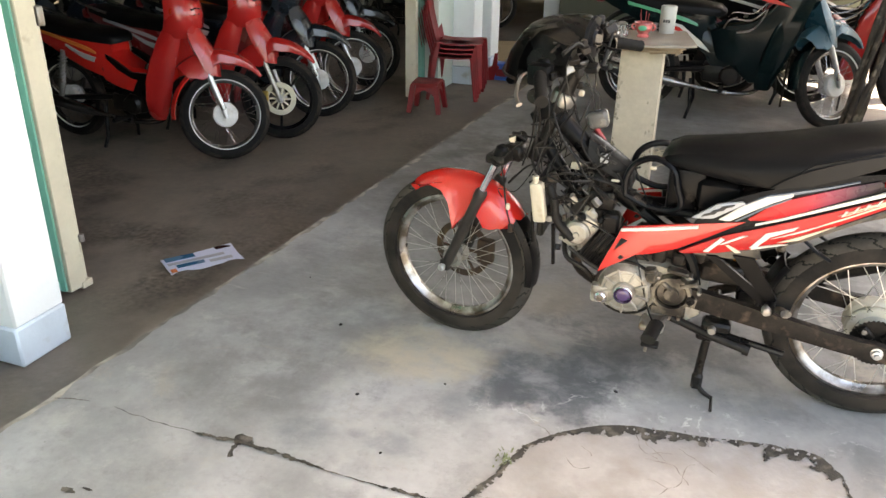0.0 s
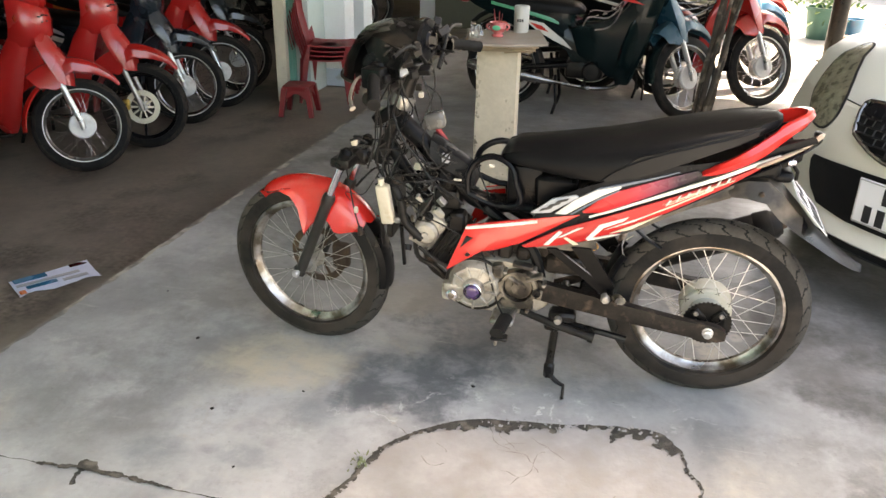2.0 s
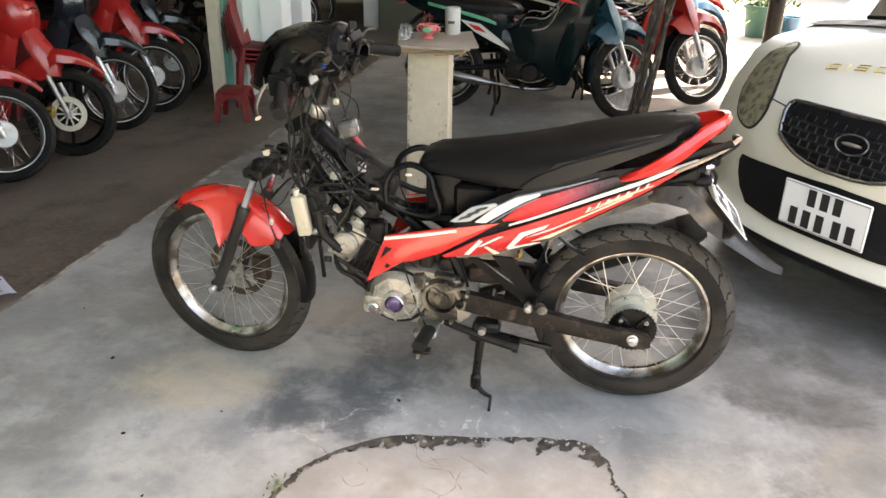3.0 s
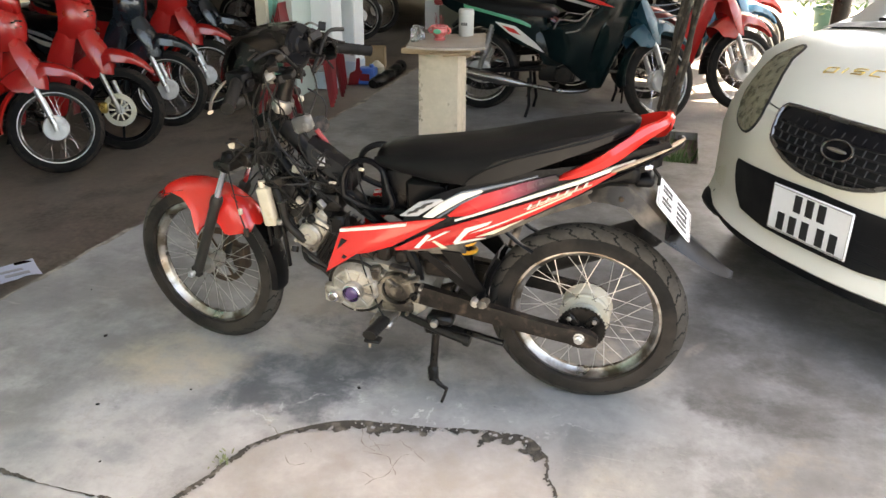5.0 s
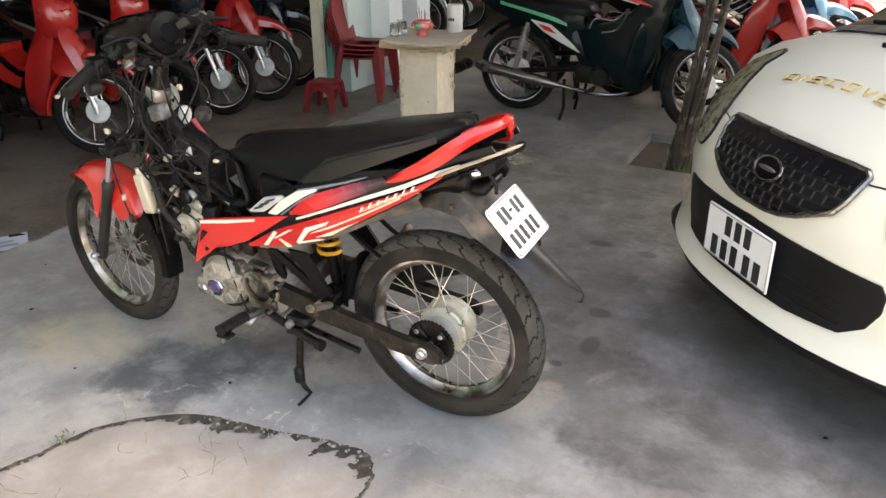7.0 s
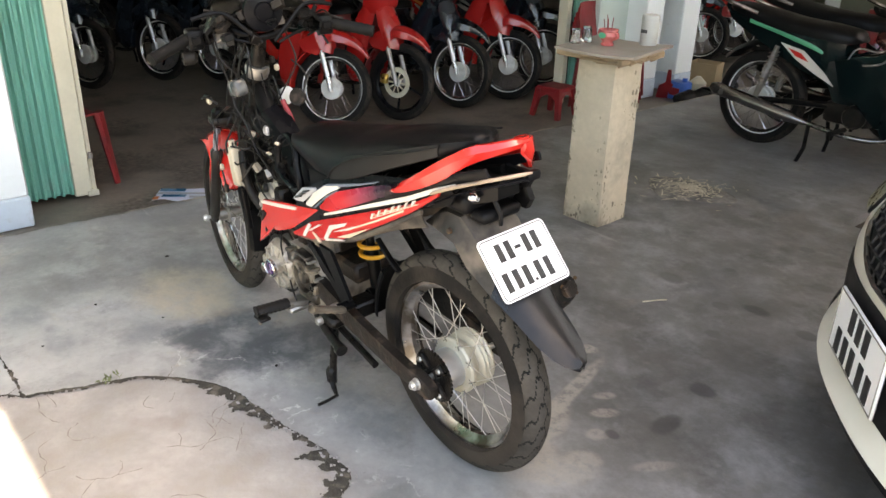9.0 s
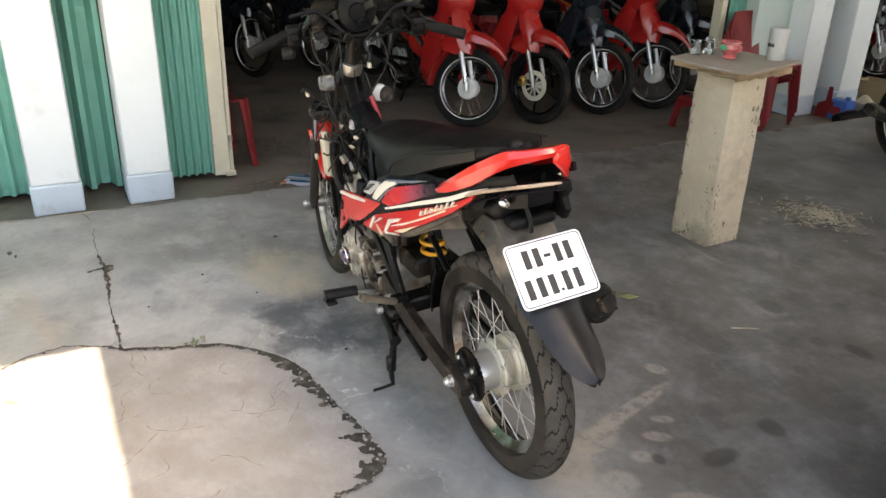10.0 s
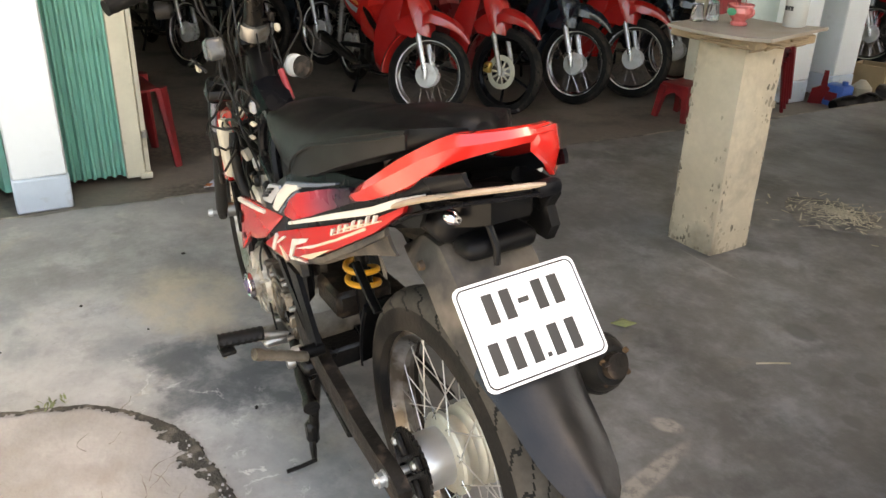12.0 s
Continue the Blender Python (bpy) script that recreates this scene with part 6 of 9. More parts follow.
    for x, y, z, h in ((-0.18, -0.026, 0.876, 0.014), (-0.178, -0.046, 0.866, 0.024), (-0.168, -0.064, 0.853, 0.034), (-0.15, -0.08, 0.844, 0.036), (-0.125, -0.09, 0.834, 0.03), (-0.09, -0.098, 0.826, 0.018)):
        rings.append([(x, y, z + h), (x - 0.004, y - 0.004, z), (x, y, z - h), (x + 0.004, y + 0.005, z - h), (x + 0.004, y + 0.005, z + h)])
    loft(bm, rings)
    p("tail_end", bm, "red", "", None, tail)
    # rear light mount, lamp gone
    bm = BM()
    box(bm, (-0.115, -0.085, 0.725), (-0.02, 0.075, 0.775), 0.02, None, 4)
    box(bm, (-0.152, -0.056, 0.712), (-0.1, 0.056, 0.742), 0.014, None, 3)
    for s in (1,):
        slab(bm, [(-0.02, 0.735), (-0.02, 0.76), (-0.09, 0.79), (-0.105, 0.782), (-0.09, 0.755), (-0.06, 0.742)], 0.006, pose(0, s * (0.09 if s > 0 else 0.078) + 0.003, 0))
    slab(bm, [(-0.08, 0.8), (-0.15, 0.8), (-0.158, 0.785), (-0.145, 0.765), (-0.158, 0.74), (-0.145, 0.715), (-0.1, 0.715)], 0.014, pose(0, -0.07, 0), 0.004, 0.004)
    p("lamp_mount", bm, "black", "black rear lamp mount with the lamp removed")
    for y, z in ((0.066, 0.79), (0.024, 0.796)):
        bm = BM()
        turned(bm, [(0.0, 0.01), (0.006, 0.009), (0.009, 0.002), (0.0105, 0.0), (0.0105, -0.01), (0.0, -0.01)], 14, pose(-0.135, y, z - 0.012, 0, 0, 90))
        p("bulb", bm, "chrome", "small bare bulb socket")
    bm = BM()
    turned(bm, [(0.0, 0.016), (0.018, 0.012), (0.02, 0.0), (0.0, 0.0)], 16, pose(-0.13, -0.03, 0.775, 0, 0, 90))
    tube(bm, [(-0.14, 0.02, 0.765), (-0.163, 0.02, 0.735), (-0.163, 0.02, 0.712)], 0.005, 8)
    p("rubber_plug", bm, "black", "")
    # number plate on its long mudguard
    bm = BM()
    rings = []
    guard = ((0.055, 0.668, 0.05, 0.012), (0.0, 0.702, 0.07, 0.035), (-0.04, 0.722, 0.082, 0.05), (-0.09, 0.727, 0.088, 0.062), (-0.13, 0.695, 0.088, 0.072), (-0.195, 0.626, 0.078, 0.05), (-0.25, 0.564, 0.064, 0.026), (-0.31, 0.518, 0.056, 0.018), (-0.345, 0.493, 0.046, 0.013), (-0.366, 0.479, 0.034, 0.01), (-0.379, 0.471, 0.021, 0.008), (-0.385, 0.467, 0.008, 0.006))
    for cut, name, material, label in ((guard[:6], "rear_mudguard", "mudguard", "mud-stained black rear mudguard"), (guard[5:], "mudguard_tongue", "tongue", "long satin black mudguard tongue")):
        rings = []
        for x, z, w, h in cut:
            rings.append([(x, -w, z - h), (x, -w * 0.75, z - 0.008), (x, -w * 0.3, z), (x, 0, z + 0.005), (x, w * 0.3, z), (x, w * 0.75, z - 0.008), (x, w, z - h), (x, w * 0.97, z - h), (x, w * 0.7, z - 0.014), (x, 0, z - 0.004), (x, -w * 0.7, z - 0.014), (x, -w * 0.97, z - h)])
        bm = BM()
        loft(bm, rings)
        p(name, bm, material, label)
    for s in (1, -1):
        bm = BM()
        A = [(0.42, s * 0.118, 0.525), (0.3, s * 0.116, 0.575), (0.15, s * 0.106, 0.65), (0.02, s * 0.094, 0.715)]
        B = [(0.4, s * 0.112, 0.502), (0.28, s * 0.11, 0.54), (0.13, s * 0.1, 0.62), (0.0, s * 0.088, 0.672)]
        sheet(bm, A, B, 0.005, (0, -s, 0), 4)
        p("panel_underside", bm, "mudguard", "mud-stained lower lip of the panel")
    bm = BM()
    turned(bm, [(0.0, 0.093), (0.006, 0.091), (0.0075, 0.084), (0.0, 0.084)], 10, pose(-0.075, 0, 0.69))
    p("mudguard_bolt", bm, "rust")
    P = pose(-0.209, -0.003, 0.64) @ pose(0, 0, 0, 0, -48, 0)
    bm = BM()
    box(bm, (-0.0705, -0.0945, 0.0), (0.0705, 0.0945, 0.002), 0.0, P)
    bmesh.ops.bevel(bm, geom=[e for e in bm.edges if abs((e.verts[0].co - e.verts[1].co).length - 0.002) < 1e-4], offset=0.012, segments=4, affect="EDGES", profile=0.5)
    pl = p("number_plate", bm, "plate", "white number plate with dark bars")
    bm = BM()
    rim = []
    for k in range(28):
        a = 2 * math.pi * k / 28
        cx, cy = (1 if math.cos(a) > 0 else -1), (1 if math.sin(a) > 0 else -1)
        rim.append(P @ Vector((cx * 0.055 + 0.011 * math.cos(a), cy * 0.079 + 0.011 * math.sin(a), 0.0025)))
    tube(bm, rim, 0.0011, 5, closed=True)
    p("plate_border", bm, "ink", "", None, pl)
    for x0, x1, ys in ((0.012, 0.052, (0.05, 0.024, -0.026, -0.052)), (-0.052, -0.01, (0.066, 0.038, 0.01, -0.024, -0.052))):
        for y in ys:
            bm = BM()
            box(bm, (x0, y - 0.0075, 0.002), (x1, y + 0.0075, 0.0035), 0.0, P)
            p("plate_bar", bm, "ink", "", None, pl)
    for lo, hi in (((0.028, -0.008, 0.002), (0.035, 0.008, 0.0035)), ((-0.05, -0.01, 0.002), (-0.044, -0.004, 0.0035))):
        bm = BM()
        box(bm, lo, hi, 0.0, P)
        p("plate_dot", bm, "ink", "", None, pl)
    # exhaust on the far side
    bm = BM()
    tube(bm, smooth_line([(0.86, -0.03, 0.36), (0.84, -0.06, 0.26), (0.7, -0.09, 0.19), (0.5, -0.13, 0.2), (0.3, -0.15, 0.28)], 5), 0.016, 10)
    p("exhaust_pipe", bm, "rusty", "brown exhaust pipe")
    bm = BM()
    a, b = Vector((0.32, -0.15, 0.28)), Vector((-0.19, -0.165, 0.5))
    tube(bm, [a, a.lerp(b, 0.06), a.lerp(b, 0.15), a.lerp(b, 0.92), a.lerp(b, 0.97), b], [0.018, 0.034, 0.045, 0.047, 0.042, 0.03], 20)
    ex = p("exhaust_silencer", bm, "dusty", "dull black exhaust silencer")
    bm = BM()
    d = (b - a).normalized()
    tube(bm, [b - d * 0.01, b + d * 0.012, b + d * 0.012], [0.022, 0.02, 0.012], 14)
    turned(bm, [(0.0, 0.004), (0.004, 0.004), (0.004, -0.004), (0.0, -0.004)], 6, Matrix.Translation(b + d * 0.014 + Vector((0, 0.026, 0.012))))
    p("silencer_tip", bm, "rusty", "", None, ex)
    bm = BM()
    tube(bm, [b - d * 0.075, b - d * 0.07, b - d * 0.03, b - d * 0.025], [0.047, 0.0495, 0.0485, 0.045], 20)
    p("silencer_band", bm, "dusty", "dusty end band", None, ex)
    for k in range(4):
        bm = BM()
        turned(bm, [(0.0, 0.006), (0.004, 0.005), (0.005, 0.0), (0.0, 0.0)], 8, Matrix.Translation(b + Vector((-0.004, 0.03 * math.cos(k * 1.57 + 0.6), 0.03 * math.sin(k * 1.57 + 0.6)))) @ pose(0, 0, 0, 0, 0, 90))
        p("silencer_rivet", bm, "rust", "", None, ex)
    # stands, pegs and pedals
    bm = BM()
    tube(bm, smooth_line([(0.425, 0.098, 0.24), (0.432, 0.11, 0.15), (0.436, 0.12, 0.075), (0.434, 0.127, 0.042)], 4), [0.0135] * 8 + [0.016] * 5, 10, flat=0.85)
    tube(bm, smooth_line([(0.434, 0.127, 0.05), (0.415, 0.134, 0.03), (0.388, 0.142, 0.02)], 3), [0.009, 0.009, 0.008, 0.008, 0.007, 0.006, 0.006], 8)
    tube(bm, [(0.388, 0.14, 0.022), (0.386, 0.17, 0.021), (0.385, 0.206, 0.022)], 0.0048, 8)
    box(bm, (0.42, 0.112, 0.03), (0.452, 0.138, 0.088), 0.008)
    p("side_stand", bm, "iron", "black side stand, folded down")
    bm = BM()
    for s in (1, -1):
        tube(bm, [(0.44, s * 0.09, 0.235), (0.4, s * 0.1, 0.225), (0.22, s * 0.11, 0.2)], 0.01, 8)
    tube(bm, [(0.42, -0.1, 0.24), (0.42, 0.1, 0.24)], 0.014, 10)
    p("centre_stand", bm, "iron", "black centre stand, folded up")
    bm = BM()
    tube(bm, [(0.535, 0.11, 0.252), (0.41, 0.14, 0.232), (0.325, 0.152, 0.22)], [0.011, 0.0125, 0.0135], 12)
    tube(bm, [(0.328, 0.152, 0.22), (0.312, 0.154, 0.218)], [0.017, 0.017], 14)
    box(bm, (0.37, 0.09, 0.245), (0.45, 0.14, 0.275), 0.008)
    box(bm, (0.41, 0.1, 0.205), (0.46, 0.135, 0.235), 0.008)
    p("gear_linkage", bm, "iron", "black gear shaft and linkage")
    bm = BM()
    turned(bm, [(0.0, 0.012), (0.01, 0.012), (0.012, 0.006), (0.012, -0.004), (0.0, -0.004)], 16, pose(0.42, 0.15, 0.262))
    p("pivot_nut", bm, "steel", "")
    bm = BM()
    tube(bm, [(0.55, 0.11, 0.25), (0.56, 0.17, 0.258)], [0.007, 0.009], 10)
    p("peg_pin", bm, "steel", "bare metal peg")
    for x, z, y0, y1 in ((0.57, 0.258, 0.165, 0.262),):
        bm = BM()
        n = 15
        tube(bm, [(x + 0.012 * k / n, y0 + (y1 - y0) * k / n, z + 0.004 * k / n) for k in range(n + 1)], [0.0195 + (0.0025 if k % 2 else 0) for k in range(n + 1)], 10, flat=0.7)
        box(bm, (x - 0.018, y1 - 0.03, z - 0.022), (x + 0.03, y1 + 0.002, z - 0.012), 0.003)
        p("foot_peg", bm, "dusty", "ribbed rubber foot peg")
    bm = BM()
    box(bm, (0.55, 0.09, 0.225), (0.62, 0.17, 0.245), 0.006)
    p("peg_bracket", bm, "steel", "rusty peg bracket")
    bm = BM()
    tube(bm, [(0.585, 0.25, 0.238), (0.587, 0.252, 0.215)], 0.005, 8)
    p("peg_feeler", bm, "steel", "")


bike_body()


def bike_wiring():
    """Loose wires, plugs and small parts on the bare steering head."""
    p = bp
    r = random.Random(12)
    head_runs = [
        [(0.96, 0.1, 0.99), (0.98, 0.09, 0.9), (0.97, 0.06, 0.78), (0.99, 0.05, 0.66), (0.95, 0.06, 0.6)],
        [(0.9, 0.12, 0.97), (0.88, 0.12, 0.9), (0.87, 0.08, 0.84), (0.92, 0.05, 0.76), (0.96, 0.05, 0.68)],
        [(0.86, -0.08, 0.95), (0.85, -0.1, 0.86), (0.87, -0.06, 0.78), (0.9, -0.03, 0.7), (0.84, 0.0, 0.62)],
        [(0.9, 0.03, 0.93), (0.93, 0.05, 0.84), (0.95, 0.04, 0.74), (0.97, 0.06, 0.64), (0.93, 0.07, 0.58), (0.86, 0.06, 0.55)],
    ]
    fork_runs = [
        [(0.95, 0.0, 0.9), (0.99, 0.03, 0.82), (1.0, 0.03, 0.72), (1.02, 0.05, 0.64)],
        [(0.85, 0.05, 0.93), (0.82, 0.06, 0.84), (0.85, 0.05, 0.74), (0.8, 0.05, 0.66), (0.72, 0.06, 0.6)],
        [(0.93, 0.07, 0.82), (0.9, 0.09, 0.76), (0.86, 0.08, 0.7), (0.82, 0.08, 0.64), (0.77, 0.07, 0.58)],
        [(1.02, 0.06, 0.72), (1.05, 0.08, 0.69), (1.07, 0.09, 0.66), (1.06, 0.1, 0.6), (1.05, 0.1, 0.52), (1.035, 0.1, 0.46)],
    ]
    side_runs = [
        [(0.98, 0.08, 0.63), (0.93, 0.1, 0.62), (0.87, 0.09, 0.63), (0.8, 0.08, 0.62), (0.72, 0.08, 0.57)],
        [(0.99, 0.07, 0.6), (0.92, 0.09, 0.64), (0.85, 0.08, 0.65), (0.76, 0.07, 0.63), (0.68, 0.07, 0.62)],
        [(0.9, 0.06, 0.56), (0.84, 0.08, 0.52), (0.78, 0.09, 0.5), (0.7, 0.09, 0.46), (0.62, 0.1, 0.42)],
        [(0.66, 0.11, 0.44), (0.64, 0.13, 0.4), (0.62, 0.13, 0.33), (0.6, 0.13, 0.27), (0.585, 0.13, 0.24)],
    ]
    engine_runs = [
        [(0.74, 0.06, 0.66), (0.7, 0.07, 0.6), (0.67, 0.06, 0.55), (0.62, 0.07, 0.53)],
        [(0.7, 0.0, 0.66), (0.67, 0.04, 0.62), (0.65, 0.05, 0.58), (0.67, 0.04, 0.54)],
        [(0.82, -0.03, 0.7), (0.78, 0.02, 0.66), (0.73, 0.05, 0.66), (0.68, 0.04, 0.68)],
        [(1.0, 0.1, 0.74), (1.02, 0.12, 0.76), (1.04, 0.13, 0.755)],
        [(0.88, -0.1, 0.86), (0.84, -0.12, 0.82), (0.83, -0.1, 0.76)],
    ]
    runs = head_runs + fork_runs + side_runs + engine_runs
    for k, run in enumerate(runs):
        bm = BM()
        tube(bm, smooth_line(run, 5), 0.0025 if k % 3 else 0.0036, 6)
        p("cable", bm, "wire" if k % 4 else "dusty", "loose dusty black cable")
    for k in range(46):
        bm = BM()
        a = Vector((r.uniform(0.76, 1.0), r.uniform(-0.05, 0.09), r.uniform(0.52, 0.72)))
        pts = [a]
        for _ in range(3):
            a = a + Vector((r.uniform(-0.06, 0.05), r.uniform(-0.03, 0.03), r.uniform(-0.06, 0.05)))
            a.z = min(a.z, 0.74)
            pts.append(a)
        tube(bm, smooth_line(pts, 4), r.choice((0.0014, 0.002, 0.003)), 5)
        p("wire", bm, r.choice(("wire", "wire", "dusty", "iron", "wire")), "thin loose wire")
    for k in range(22):
        bm = BM()
        a = Vector((r.uniform(0.9, 0.99), r.uniform(-0.05, 0.05), r.uniform(0.7, 0.93)))
        pts = [a, a + Vector((r.uniform(-0.03, 0.02), r.uniform(-0.03, 0.04), -0.06)), a + Vector((r.uniform(-0.05, 0.04), r.uniform(-0.03, 0.05), -0.14))]
        tube(bm, smooth_line(pts, 4), r.choice((0.0016, 0.0024)), 5)
        p("wire", bm, r.choice(("wire", "dusty", "iron")), "thin loose wire")
    # plugs and little plates
    for x, y, z, sx, sz, m in ((1.035, 0.11, 0.745, 0.009, 0.011, "ivory"), (1.02, 0.12, 0.765, 0.014, 0.004, "iron"), (1.035, 0.1, 0.455, 0.008, 0.014, "rusty"), (1.045, 0.1, 0.525, 0.006, 0.01, "ivory"),
                               (0.88, -0.05, 0.845, 0.008, 0.009, "ivory"), (0.885, -0.04, 0.87, 0.01, 0.01, "rusty"), (0.78, 0.06, 0.7, 0.011, 0.014, "grey_decal"), (0.74, 0.08, 0.645, 0.012, 0.003, "ivory"),
                               (0.92, 0.09, 0.5, 0.009, 0.009, "steel"), (0.93, 0.07, 0.8, 0.01, 0.008, "dusty"), (0.64, 0.1, 0.705, 0.009, 0.004, "ivory")):
        bm = BM()
        box(bm, (x - sx, y - 0.006, z - sz), (x + sx, y + 0.006, z + sz), 0.003)
        p("plug", bm, m, "small cable plug")
    bm = BM()
    box(bm, (-0.028, -0.02, -0.024), (0.028, 0.02, 0.024), 0.012, pose(0.795, 0.12, 0.833, 0, 15, 0), 3)
    p("indicator_lamp", bm, "smoky", "hanging smoky indicator lamp")
    bm = BM()
    turned(bm, [(0.0, 0.0), (0.02, 0.002), (0.026, 0.01), (0.026, 0.02), (0.0, 0.02)], 18, pose(0.85, -0.1, 0.75, 20, 0, 30))
    p("horn", bm, "rusty", "small dusty horn")
    bm = BM()
    turned(bm, [(0.0, 0.012), (0.02, 0.012), (0.025, 0.008), (0.026, 0.0), (0.0, -0.004)], 24, pose(0.934, -0.097, 0.74, 0, 0, 100) @ Matrix.Scale(1.1, 4))
    p("round_cap", bm, "white_plastic", "round white plastic cap")
    bm = BM()
    box(bm, (-0.045, -0.03, -0.018), (0.045, 0.03, 0.018), 0.008, pose(0.965, 0.0, 0.8, 0, 30, 0), 2)
    p("black_box_unit", bm, "black", "black electronic unit")
    bm = BM()
    tube(bm, [(0.83, -0.03, 0.76), (0.79, -0.035, 0.7)], 0.008, 8)
    p("fuse_holder", bm, "red_plastic", "red fuse holder")
    for k in range(44):
        bm = BM()
        y = r.uniform(-0.2, 0.2)
        c = Vector((0.86 + r.uniform(-0.05, 0.09), -0.045 + y, 0.965 + r.uniform(-0.035, 0.075) - abs(y) * 0.12))
        m = Matrix.Translation(c) @ Euler((r.uniform(-0.6, 0.6), r.uniform(-0.6, 0.6), r.uniform(-1, 1))).to_matrix().to_4x4()
        if k % 3:
            sx, sy, sz = r.uniform(0.006, 0.022), r.uniform(0.005, 0.016), r.uniform(0.004, 0.014)
            box(bm, (-sx, -sy, -sz), (sx, sy, sz), 0.002, m)
        else:
            tube(bm, smooth_line([m @ Vector(v) for v in ((-0.05, 0, 0), (-0.015, 0.012, 0.012), (0.02, -0.008, 0.0), (0.05, 0.01, -0.02))], 3), 0.0035, 6)
        p("bracket", bm, r.choice(("dusty", "dusty", "iron", "black", "steel", "rusty", "rusty") if k % 5 == 0 else ("dusty", "iron", "black", "rusty")), "small dusty bracket")
    for k in range(40):
        bm = BM()
        c = Vector((r.uniform(0.72, 0.98), r.uniform(-0.03, 0.085), r.uniform(0.47, 0.68)))
        m = Matrix.Translation(c) @ Euler((r.uniform(-0.6, 0.6), r.uniform(-1, 1), r.uniform(-0.6, 0.6))).to_matrix().to_4x4()
        sx, sy, sz = r.uniform(0.004, 0.018), r.uniform(0.004, 0.012), r.uniform(0.004, 0.014)
        if k % 4 == 0:
            turned(bm, [(0.0, 0.006), (sx * 0.8, 0.006), (sx, 0.002), (sx, -0.006), (0.0, -0.006)], 12, m)
        else:
            box(bm, (-sx, -sy, -sz), (sx, sy, sz), 0.002, m)
        p("fitting", bm, r.choice(("iron", "rusty", "dusty", "steel", "alu", "black", "rusty")), "small greasy fitting")
    bm = BM()
    for k, z in enumerate((0.83, 0.845, 0.86)):
        turned_z(bm, [(0.0, 0.0), (0.03 - 0.002 * k, 0.0), (0.032 - 0.002 * k, 0.006), (0.0, 0.008)], 16, (0.935 - 0.008 * k, -0.02, z))
    p("bearing_race", bm, "rusty", "rusty steering bearing rings")


bike_wiring()


